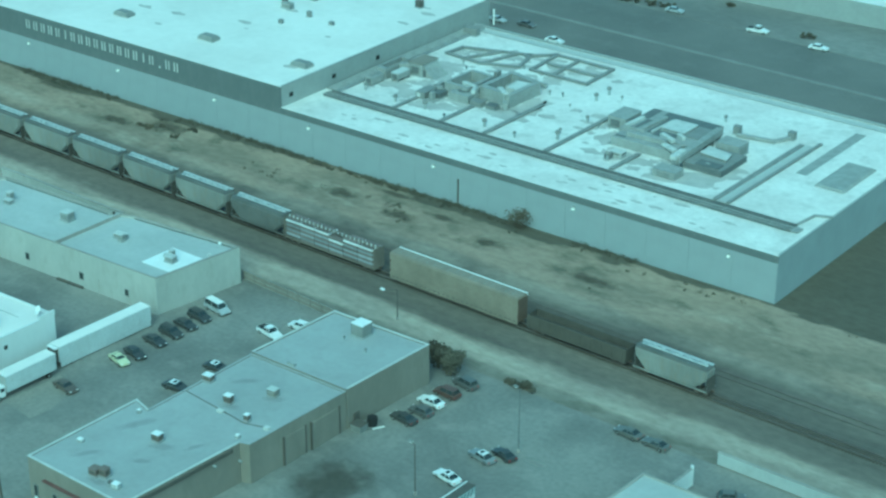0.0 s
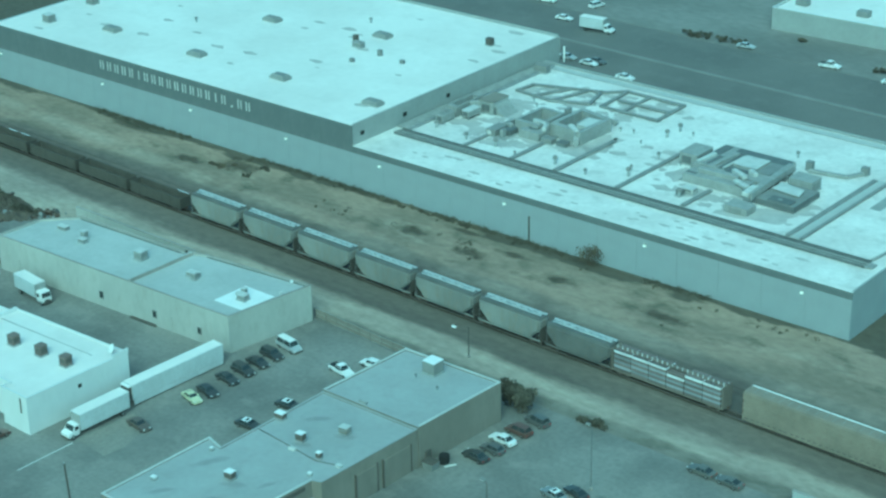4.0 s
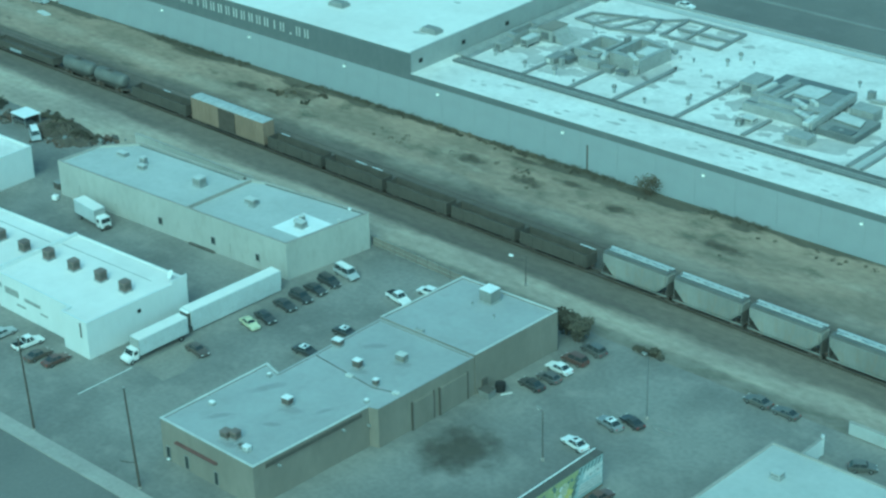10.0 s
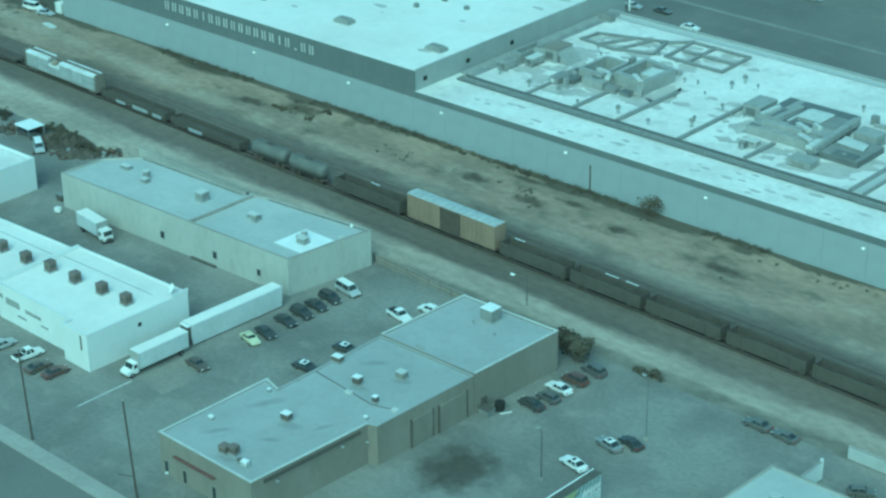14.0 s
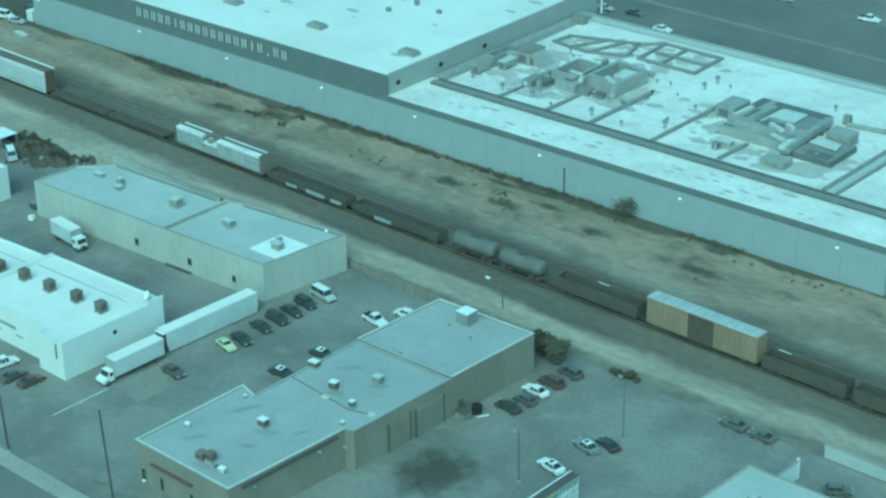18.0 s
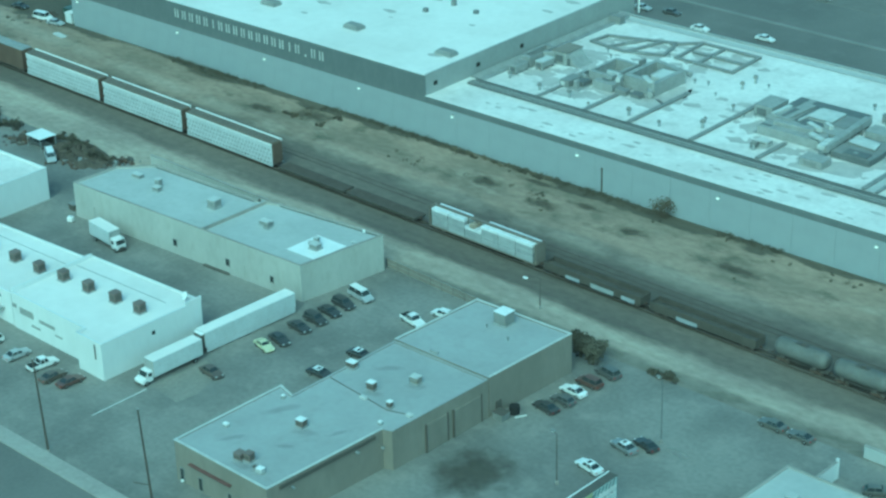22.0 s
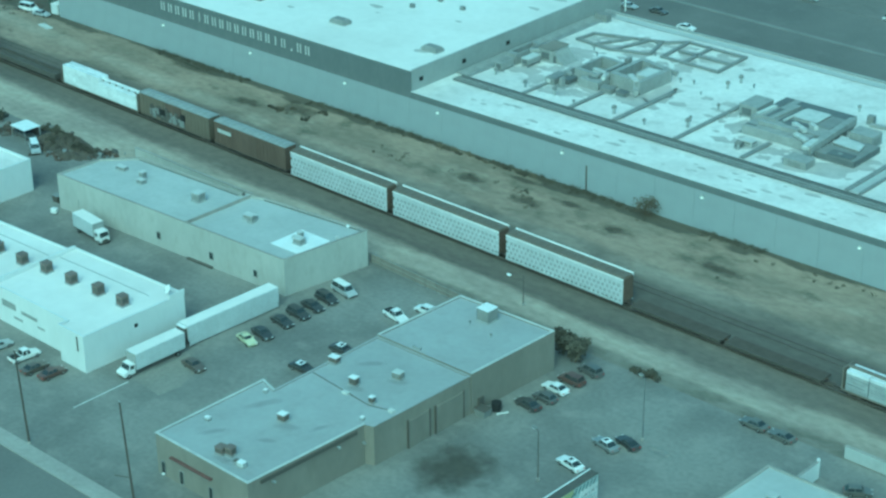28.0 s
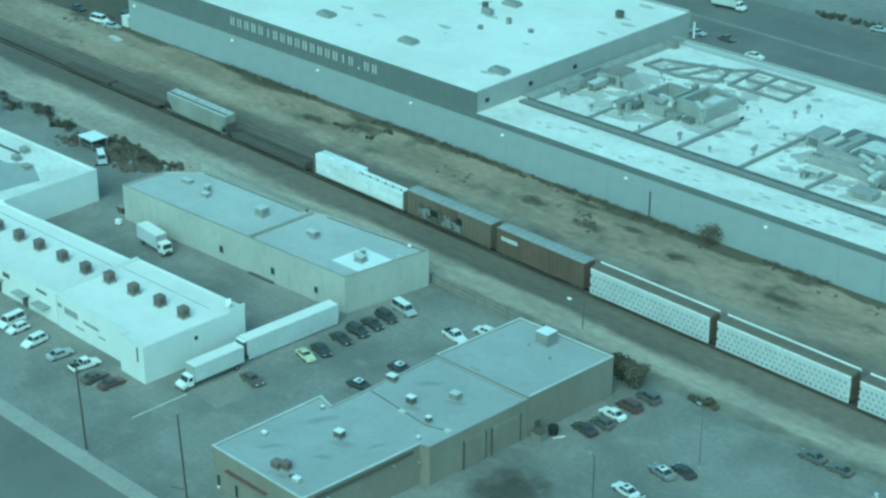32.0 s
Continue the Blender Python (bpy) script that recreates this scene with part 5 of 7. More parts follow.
def tank_car(u0, u1, label):
    e, h = rail_car("tank_car", label, "rail car", u0, u1, 2.0)
    part("underframe", bx(B(), -h, h, -0.6, 0.6, 0.7, 1.0), M["dark_metal"], e)
    t = B()
    xs = [(-h + 0.3, 0.5), (-h + 0.4, 1.0), (-h + 0.8, 1.4), (-h + 1.3, 1.55), (h - 1.3, 1.55), (h - 0.8, 1.4), (h - 0.4, 1.0), (h - 0.3, 0.5)]
    rings = [[t.verts.new((x, r * math.cos(k * math.pi / 10), 2.6 + r * math.sin(k * math.pi / 10))) for k in range(20)] for x, r in xs]
    for a, b in zip(rings, rings[1:]):
        for k in range(20):
            t.faces.new((a[k], a[(k + 1) % 20], b[(k + 1) % 20], b[k]))
    t.faces.new(rings[0][::-1])
    t.faces.new(rings[-1])
    part("tank", t, M["tank_skin"], e, "dull grey cylindrical tank")
    part("dome", tube(B(), (0, 0, 4.0), (0, 0, 4.5), 0.45, 12), M["dark_metal"], e)
    part("walkway", bx(B(), -1.2, 1.2, -0.7, 0.7, 4.16, 4.21), M["dark_metal"], e)
    for s in (-1, 1):
        part("saddle", bx(B(), s * (h - 2.2) - 0.4, s * (h - 2.2) + 0.4, -1.2, 1.2, 1.0, 1.9), M["dark_metal"], e)
    return e


PALE = M["hopper_grey"]
hopper(-151.1, -136.6, PALE, "pale grey covered hopper car at the train's middle")
gondola(-173.2, -152.6, M["gondola_black"], "dark open gondola car with scrap")
autorack(-204.5, -175.3, M["rack_tan"], "tan closed autorack car", False)
lb = []
for i in range(6):
    x0, x1 = -10.9 + i * 3.65, -10.9 + i * 3.65 + 3.5
    for k in range(4):
        z0 = 1.08 + k * 0.92
        lb.append((x0, x1, z0, z0 + 0.44, M["wrap_dark"]))
        if k < 3 or i in (0, 1, 2, 4, 5):
            lb.append((x0, x1, z0 + 0.46, z0 + 0.86, M["wrap_white"] if k == 3 or (k == 2 and i == 3) else M["wrap_grey"]))
            if k == 3:
                lb.append((x0, x1, z0 + 0.863, z0 + 0.93, M["wrap_dark"]))
centerbeam(-231.1, -208.3, "centre-beam flat car stacked with wrapped lumber", lb, stakes=22)
for k in range(7):
    hopper(-338.4 + 15.46 * k, -338.4 + 15.46 * k + 14.45, M["tank_grey"] if k == 6 else PALE, "grimy brown-grey covered hopper car" if k == 6 else "pale grey covered hopper car", 4.8 if k == 6 else 5.0)
for k in range(5):
    gondola(-425.3 + 17.0 * k, -425.3 + 17.0 * k + 15.6, M["gondola_black"], "dark open gondola car with bright strips on its rims", 3.1, load=2.2, worn=((((-6.6, -4.2),), ((-2.2, 0.8), (2.4, 5.2)), (), (), ((4.0, 7.4),))[k]))
boxcar(-449.0, -426.5, M["orange_paint"], M["sleeper"], "faded orange box car with a pale ribbed roof", 5.75)
gondola(-469.1, -451.2, M["gondola_black"], "dark open gondola car", 3.1, load=2.2, worn=((-1.6, 0.8),))
for u in (-494.7, -483.3):
    tank_car(u, u + 10.6, "short dull grey tank car")
gondola(-519.9, -497.8, M["gondola_black"], "dark rusty gondola with a pale marking plate", 2.3, [(-3.0, 0.7, 4.4, 0.8)], 1.9)
gondola(-544.1, -522.0, M["gondola_black"], "dark gondola with pale marking plates", 2.3, [(-4.2, 0.7, 3.2, 0.7), (2.6, 0.7, 5.2, 0.9), (8.4, 0.7, 3.0, 0.8)], 1.9)
cb = []
for i in range(6):
    x0, x1 = -12.7 + i * 4.25, -12.7 + i * 4.25 + 4.1
    for k in range(3):
        if k == 2 and i == 2:
            cb.append((x0 + 1.2, x0 + 2.4, 1.08 + 2.3, 1.08 + 3.2, M["lumber"]))
            continue
        z0 = 1.08 + k * 1.22
        # light on the stack tops is painted: top packs white, sides mid grey
        cb.append((x0, x1, z0, z0 + 0.54, M["wrap_mid"]))
        cb.append((x0, x1, z0 + 0.58, z0 + 1.14, M["wrap_white"] if k == 2 or (k == 1 and i == 2) else M["wrap_mid"]))
centerbeam(-573.0, -546.1, "centre-beam flat car with white-wrapped lumber", cb)
for u in (-615.6, -595.7):
    flat_car(u, u + 19.0, "low empty dark flat car")
for u in (-702.6, -673.7, -644.7):
    autorack(u, u + 27.2, M["rack_silver"], "silver perforated autorack car")
boxcar(-726.1, -704.1, M["brown_paint"], M["brown_paint"], "dark red-brown box car with a pale patch", 5.75, [(-7.6, 3.7, 4.2, 0.8, M["pale_duct"])], "unit_grey")
g2 = random.Random(9)
gp = [(g2.uniform(-7.4, 3.4), g2.uniform(1.3, 3.4), g2.uniform(0.5, 1.5), g2.uniform(0.5, 1.5), g2.choice((M["dark_metal"], M["dark_metal"], M["black"], M["grille"]))) for _ in range(64)]
boxcar(-750.7, -727.7, M["rack_roof"], M["brown_paint"], "brown box car sprayed with dark graffiti", 5.75, gp, "unit_grey")
wb = []
for i in range(6):
    x0, x1 = -12.9 + i * 4.35, -12.9 + i * 4.35 + 4.3
    for k in range(4):
        if k == 3 and i > 2:
            continue
        wb.append((x0, x1 + 0.04, 1.08 + k * 1.05, 1.08 + k * 1.05 + 1.04, M["wrap_white"]))
centerbeam(-779.0, -751.7, "centre-beam flat car with bright white-wrapped stacks", wb, "white_paint")
gondola(-806.0, -781.6, M["dark_metal"], "low dusty brown gondola car", 2.0, load=1.9)
hopper(-828.9, -807.5, PALE, "pale grey long covered hopper car with a bright roof", 4.9, M["car_roof_metal"])
for u in (-869.7, -850.3):
    flat_car(u, u + 18.2, "low empty dark flat car")


# ---- rooftop plant ----
LOW, HIGH = ZL - 0.06, ZH - 0.12


def rooftop_unit(label, m, w, d, h, mat=None, fan=True, base=0.25, lid=None):
    """A packaged air handler: plinth, casing, side grilles and a fan in its top."""
    e = thing("rooftop_unit", label, "air conditioner", m, "rooftop units")
    mat = mat or M["unit_grey"]
    grate = M["dark_metal"] if mat in (M["dark_metal"], M["cooler_brown"]) else M["grille"]
    part("plinth", bx(B(), -w / 2 - 0.1, w / 2 + 0.1, -d / 2 - 0.1, d / 2 + 0.1, 0, base), M["galvanised"], e)
    c = part("casing", bx(B(), -w / 2, w / 2, -d / 2, d / 2, base, h, 0.05), mat, e)
    part("lid", bx(B(), -w / 2 - 0.04, w / 2 + 0.04, -d / 2 - 0.04, d / 2 + 0.04, h + 0.002, h + 0.06), lid or mat, c)
    part("grille", bx(B(), -w * 0.4, w * 0.4, -d / 2 - 0.02, -d / 2 + 0.02, base + 0.25 * h, h * 0.8), grate, c)
    part("grille", bx(B(), w / 2 - 0.02, w / 2 + 0.02, -d * 0.38, d * 0.38, base + 0.25 * h, h * 0.8), grate, c)
    if fan:
        part("fan_ring", tube(B(), (w * 0.15, 0, h + 0.06), (w * 0.15, 0, h + 0.22), min(w, d) * 0.3, 16), M["grille"], c)
    return e


def duct_run(label, pts, w, h, z, mat=None, place=None, legs=True):
    """A rectangular sheet-metal duct along a line of points, one part a length."""
    mat = mat or M["unit_grey"]
    x0, y0 = pts[0]
    e = thing("duct", label, "duct", (place or TURN) @ pose(x0, y0, z), "roof ducts")
    for (ax, ay), (bx_, by_) in zip(pts, pts[1:]):
        d = Vector((bx_ - ax, by_ - ay))
        ln = d.length
        ang = math.degrees(math.atan2(d.y, d.x))
        n = max(1, round(ln / 5))
        for i in range(n):
            ob = part("duct_length", bx(B(), -ln / n / 2 + 0.02, ln / n / 2 - 0.02 + (w / 2 if i == n - 1 else 0), -w / 2, w / 2, 0.12, h, 0.03), mat, e)
            f = (i + 0.5) / n
            ob.matrix_basis = pose(ax - x0 + d.x * f, ay - y0 + d.y * f, 0, 0, 0, ang)
            if legs:
                part("flange", bx(B(), ln / n / 2 - 0.06, ln / n / 2 + 0.02, -w / 2 - 0.05, w / 2 + 0.05, 0.0, h + 0.05), M["galvanised"], ob)
    return e


PIPE = None


def roof_pipe(m, s=1.0, mat=None):
    global PIPE
    if PIPE is None:
        a, c = B(), B()
        tube(a, (0, 0, 0), (0, 0, 0.7), 0.17, 8)
        tube(c, (0, 0, 0.7), (0, 0, 1.0), 0.31, 8)
        tube(c, (0, 0, 1.0), (0, 0, 1.12), 0.31, 8, 0.12)
        PIPE = (mesh_of("flue", a, M["galvanised"]), mesh_of("cowl", c, M["grille"]))
    e = thing("roof_vent", "small grey vent pipe with a cowl on a roof", "vent", m @ Matrix.Scale(s, 4), "roof vents")
    share("flue", PIPE[0], e)
    share("cowl", PIPE[1], e)
    return e


def skylight_hood(label, m, w, d, h, mat=None):
    e = thing("roof_hood", label, "roof hood", m, "roof hoods")
    part("curb", bx(B(), -w / 2, w / 2, -d / 2, d / 2, 0, h * 0.4), M["unit_grey"], e)
    part("hood", frustum(B(), (-w / 2 - 0.12, w / 2 + 0.12, -d / 2 - 0.12, d / 2 + 0.12), (-w / 2 + 0.5, w / 2 - 0.5, -d / 2 + 0.35, d / 2 - 0.35), h * 0.4 + 0.01, h), mat or M["unit_grey"], e)
    return e


for x, y in ((-346.5, 293), (-316.4, 292.2), (-289.3, 292), (-261.5, 291.8), (-290.4, 328.3), (-320.5, 321.8)):
    skylight_hood("low grey ventilation hood on the white roof", in_reef(x, y, HIGH), 4.4, 2.6, 1.1, M["grille"])
rooftop_unit("square grey cooler on the white roof", in_reef(-364.7, 288.6, HIGH), 2.4, 2.2, 1.9, M["grille"], False, lid=M["pale_duct"])
rooftop_unit("square grey cooler on the white roof", in_reef(-367.4, 305.0, HIGH), 2.4, 2.2, 1.7, M["grille"], False, lid=M["pale_duct"])
skylight_hood("dark ventilation hood on the white roof", in_reef(-348.3, 327.0, HIGH), 3.4, 2.2, 1.2, M["dark_metal"])
for x, y, h in ((-284.1, 310.3, 0.8), (-281.9, 317.6, 1.3), (-274.1, 316.4, 0.7)):
    rooftop_unit("small grey vent box on the white roof", in_reef(x, y, HIGH), 1.0, 0.9, h, M["grille"], False, 0.1)
rooftop_unit("small dark unit on the white roof", in_reef(-266, 338.6, HIGH), 1.6, 1.4, 1.7, M["dark_metal"], False)
rooftop_unit("grey unit on the white roof", in_reef(-290.0, 319.2, HIGH), 2.6, 1.6, 1.3)
rooftop_unit("small dark unit on the white roof", in_reef(-292.4, 321.0, HIGH), 1.1, 1.1, 2.0, M["dark_metal"], False)
for x, y, s in ((-300.0, 335.0, 1.2), (-335.0, 310.0, 1.2)):
    roof_pipe(in_reef(x, y, HIGH), s)
# long duct and the branches to the plant
G1, G2 = M["unit_grey"], M["galvanised"]
duct_run("long grey duct run along the white roof", [(-254.3, 291.2), (-141.5, 290.6)], 2.1, 0.42, LOW, G1)
for dy in (-1.3, -0.45, 0.5, 1.5):
    duct_run("thin dark pipe run along the white roof", [(-254.0, 291.2 + dy), (-142.0, 290.7 + dy)], 0.16, 0.62, LOW, M["panel_dark"], legs=False)
duct_run("grey duct beside the step wall", [(-254.6, 293.4), (-254.4, 346.0)], 2.9, 0.5, LOW, G1)
duct_run("thin pipe beside the step wall", [(-252.6, 293.4), (-252.2, 345.5)], 0.3, 0.6, LOW, G2, legs=False)
for x, y0, y1, w in ((-237.4, 293.3, 314.0, 0.9), (-225.0, 293.2, 309.5, 1.0), (-213.9, 293.4, 313.6, 1.1), (-198.7, 293.2, 317.5, 1.0), (-183.4, 293.6, 303.0, 1.0), (-160.0, 293.4, 327.0, 1.0), (-157.2, 293.4, 330.0, 0.7)):
    duct_run("grey branch duct on the white roof", [(x, y0), (x + 0.3, y1)], w, 0.45, LOW, M["grille"])
duct_run("broad grey walkway strip on the white roof", [(-158.7, 293.6), (-158.3, 327.0)], 2.4, 0.17, LOW, M["pale_roof"], legs=False)
# open-topped housings: a ring of sheet-metal walls round a sunken deck


def duct_ring(label, pts, wall, h, deck, z=LOW, mat=None):
    mat = mat or G1
    cx, cy = sum(p[0] for p in pts) / len(pts), sum(p[1] for p in pts) / len(pts)
    e = thing("plant_housing", label, "plant housing", in_reef(cx, cy, z), "roof plant")
    loc = [Vector((x - cx, y - cy)) for x, y in pts]
    n = len(loc)
    inner = [p * max(0.2, 1 - wall / p.length) for p in loc]
    for i in range(n):
        j = (i + 1) % n
        q = prism(B(), [tuple(loc[i]), tuple(loc[j]), tuple(inner[j]), tuple(inner[i])], 0, h)
        part("wall", q, mat, e)
        m0, m1 = loc[i].lerp(loc[j], 0.03), loc[i].lerp(loc[j], 0.97)
        k0, k1 = inner[i].lerp(inner[j], 0.03), inner[i].lerp(inner[j], 0.97)
        part("cap", prism(B(), [tuple(m0 * 1.01), tuple(m1 * 1.01), tuple(k1 * 0.98), tuple(k0 * 0.98)], h + 0.003, h + 0.09), mat, e)
    # deck gets a darker grey in place of the shade inside
    part("deck", prism(B(), [tuple(p * 0.985) for p in inner], 0, deck), M["grille"], e, "sunken deck darkened to carry its own shade")
    return e


def stand_duct(label, pts, w, h, mat=None, z0=0.9):
    """A raised duct: lengths of casing carried on thin legs."""
    x0, y0 = pts[0]
    e = thing("raised_duct", label, "duct", in_reef(x0, y0, LOW), "raised ducts")
    for (ax, ay), (bx_, by_) in zip(pts, pts[1:]):
        d = Vector((bx_ - ax, by_ - ay))
        ln, ang = d.length, math.degrees(math.atan2(d.y, d.x))
        c = part("casing", bx(B(), -w / 2, ln + w / 2, -w / 2, w / 2, z0, h, 0.05), mat or G1, e)
        c.matrix_basis = pose(ax - x0, ay - y0, 0, 0, 0, ang)
        for k in range(max(2, round(ln / 3)) + 1):
            f = k / max(2, round(ln / 3))
            part("leg", bx(B(), f * ln - 0.06, f * ln + 0.06, -w * 0.4, w * 0.4, 0, z0), M["galvanised"], c)
            part("flange", bx(B(), f * ln - 0.04, f * ln + 0.04, -w / 2 - 0.04, w / 2 + 0.04, z0 - 0.03, h + 0.04), M["galvanised"], c)
    return e


WP = M["pale_duct"]
DK = M["grille"]


def plant_unit(name, label, blocks, base_z=LOW, category="roof plant"):
    """Sheet-metal plant on the warehouse roof. blocks: (part name, outline, z from, z to, material)."""
    cx = sum(q[0] for q in blocks[0][1]) / len(blocks[0][1])
    cy = sum(q[1] for q in blocks[0][1]) / len(blocks[0][1])
    e = thing(name, label, category, in_reef(cx, cy, base_z), "roof plant")
    for nm, poly, z0, z1, mat in blocks:
        b = prism(B(), [(x - cx, y - cy) for x, y in poly], z0, z1)
        if z1 - z0 > 0.3:
            bmesh.ops.bevel(b, geom=list(b.edges), offset=0.05, segments=1, affect="EDGES")
        part(nm, b, mat, e)
    return e


def box2(x0, x1, y0, y1):
    return [(x0, y0), (x1, y0), (x1, y1), (x0, y1)]


def bar(ax, ay, bx_, by_, w):
    """The outline of a straight bar of width w between two points."""
    d = Vector((bx_ - ax, by_ - ay)).normalized() * (w / 2)
    return [(ax + d.y, ay - d.x), (bx_ + d.y, by_ - d.x), (bx_ - d.y, by_ + d.x), (ax - d.y, ay + d.x)]


# the plant by the step wall
handler = plant_unit("air_handler", "tall grey air handler with a flared skirt near the step wall", [
    ("casing", box2(-247.9, -244.0, 311.5, 317.2), 0.2, 2.9, G1), ("plinth", box2(-248.0, -243.9, 311.4, 317.3), 0, 0.19, G2),
    ("lid", box2(-248.05, -243.85, 311.35, 317.35), 2.903, 3.02, M["brown_wall"]), ("side_opening", box2(-246.9, -244.9, 311.3, 311.49), 0.7, 2.2, M["panel_dark"])])
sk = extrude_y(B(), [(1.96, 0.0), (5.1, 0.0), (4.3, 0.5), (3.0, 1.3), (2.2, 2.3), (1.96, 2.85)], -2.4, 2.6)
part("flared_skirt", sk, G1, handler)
# dark box stands in for the shade beside the flared skirt
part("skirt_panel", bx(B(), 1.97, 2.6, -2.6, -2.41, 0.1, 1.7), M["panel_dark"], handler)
duct_ring("rectangular loop of raised duct beside the step wall", [(-252.1, 305.8), (-249.5, 305.6), (-249.5, 315.0), (-252.1, 315.2)], 0.95, 2.4, 0.3)
plant_unit("duct_box", "pale box unit on short legs before an air handler", [
    ("casing", box2(-248.3, -246.3, 305.9, 310.2), 0.6, 1.9, G1), ("lid", box2(-248.35, -246.25, 305.85, 310.25), 1.903, 2.0, WP), ("grille", box2(-248.0, -246.6, 305.8, 305.89), 0.8, 1.7, M["panel_dark"]),
    ("leg", box2(-248.2, -247.9, 306.0, 306.3), 0, 0.59, G2), ("leg", box2(-246.7, -246.4, 306.0, 306.3), 0, 0.59, G2), ("leg", box2(-246.7, -246.4, 309.8, 310.1), 0, 0.59, G2), ("leg", box2(-248.2, -247.9, 309.8, 310.1), 0, 0.59, G2)])
plant_unit("cooling_unit", "low grey cooling unit with dark fan openings by the step wall", [
    ("casing", box2(-251.3, -249.4, 300.7, 305.0), 0.3, 1.9, G1), ("base", box2(-251.2, -249.5, 300.8, 304.9), 0, 0.29, M["panel_dark"]), ("grille", box2(-251.0, -249.7, 300.6, 300.69), 0.5, 1.6, M["panel_dark"]),
    ("fan_guard", box2(-250.9, -249.8, 301.4, 302.6), 1.903, 2.05, DK), ("fan_guard", box2(-250.9, -249.8, 303.1, 304.3), 1.903, 2.05, DK)])
stand_duct("raised duct bend beside an air handler", [(-249.2, 310.6), (-247.2, 312.2)], 0.7, 2.6, G1, 1.5)
# the plant in the middle
duct_ring("open-topped square grey plant housing", [(-226.6, 309.0), (-218.1, 308.1), (-217.7, 318.9), (-226.4, 320.6)], 1.5, 2.9, 0.5)
plant_unit("plant_deck", "pale platform inside the open plant housing", [
    ("platform", [(-221.9, 312.0), (-218.5, 311.7), (-218.4, 317.0), (-222.2, 316.6)], 0.9, 2.95, WP), ("rim", [(-222.0, 311.8), (-221.7, 311.8), (-222.0, 316.7), (-222.3, 316.7)], 2.953, 3.1, G1)], LOW)
stand_duct("pale elbow duct over the housing wall", [(-222.0, 310.2), (-219.4, 308.4)], 1.1, 3.25, WP, 2.95)
stand_duct("grey elbow duct dropping before the housing", [(-219.0, 307.9), (-218.4, 307.0)], 1.1, 1.7, G1, 0.4)
duct_ring("open-topped grey plant box with tall side walls", [(-234.6, 307.2), (-228.2, 306.8), (-228.2, 316.6), (-234.5, 317.0)], 1.0, 2.5, 0.4)
fanbox = plant_unit("fan_box", "grey fan box with a dark round fan", [("casing", box2(-231.6, -226.4, 304.6, 308.6), 0.1, 1.7, G1), ("lid", box2(-231.5, -226.5, 304.7, 306.6), 1.703, 1.8, G1)])
part("fan_ring", tube(B(), (-0.3, 0.4, 1.6), (-0.3, 0.4, 1.95), 1.25, 18), M["panel_dark"], fanbox, "dark round fan opening")
part("fan_hub", tube(B(), (-0.3, 0.4, 1.96), (-0.3, 0.4, 2.05), 0.35, 10), G2, fanbox)
stand_duct("pale elbow duct between two plant boxes", [(-230.9, 309.6), (-227.4, 309.0), (-226.6, 306.9)], 0.9, 2.7, WP, 1.9)
plant_unit("compressor", "dark compressor block among the ducts", [
    ("casing", box2(-237.8, -235.4, 301.2, 305.8), 0.2, 1.6, DK), ("base", box2(-238.0, -232.6, 301.0, 306.4), 0, 0.19, G1), ("tank", box2(-235.2, -233.0, 303.2, 306.2), 0.2, 1.3, M["panel_dark"]), ("panel", box2(-237.4, -236.4, 301.1, 301.19), 0.4, 1.3, WP), ("pipe_box", box2(-234.4, -233.6, 301.6, 302.8), 0.2, 1.9, G1)])
stand_duct("grey duct bent before the plant box", [(-236.4, 308.8), (-236.2, 306.4), (-234.8, 306.0)], 0.9, 1.8, G1, 0.5)
rooftop_unit("dark low unit before the housing", in_reef(-224.4, 305.4, LOW), 2.8, 1.8, 1.2, DK, False)
rooftop_unit("dark low unit before the housing", in_reef(-220.8, 305.8, LOW), 2.4, 1.8, 1.0, M["panel_dark"], False)
stand_duct("narrow upright duct behind the plant box", [(-229.9, 319.6), (-229.9, 320.6)], 0.8, 2.3, DK, 0.2)
stand_duct("grey duct behind the housing", [(-227.6, 322.2), (-219.0, 322.6)], 0.8, 1.2, G1, 0.4)
duct_run("grey walkway strip along the rear parapet", [(-254.0, 344.9), (-140.0, 344.9)], 2.2, 0.2, LOW, M["pale_roof"], legs=False)
# pipe frames behind
for pts in ([(-249.0, 327.0), (-248.4, 332.2), (-233.0, 337.4), (-230.8, 329.4), (-239.2, 326.0), (-249.0, 327.0)], [(-244.0, 326.4), (-240.0, 334.4)], [(-238.6, 326.4), (-236.0, 336.2)], [(-227.7, 329.6), (-213.0, 329.5), (-213.4, 340.8), (-228.4, 341.0), (-227.7, 329.6)], [(-227.0, 335.0), (-213.6, 335.0)], [(-234.0, 336.0), (-228.5, 341.0)], [(-222.0, 330.0), (-222.4, 340.6)]):
    duct_run("low grey pipe frame on the white roof", pts, 0.8, 0.6, LOW, M["grille"])
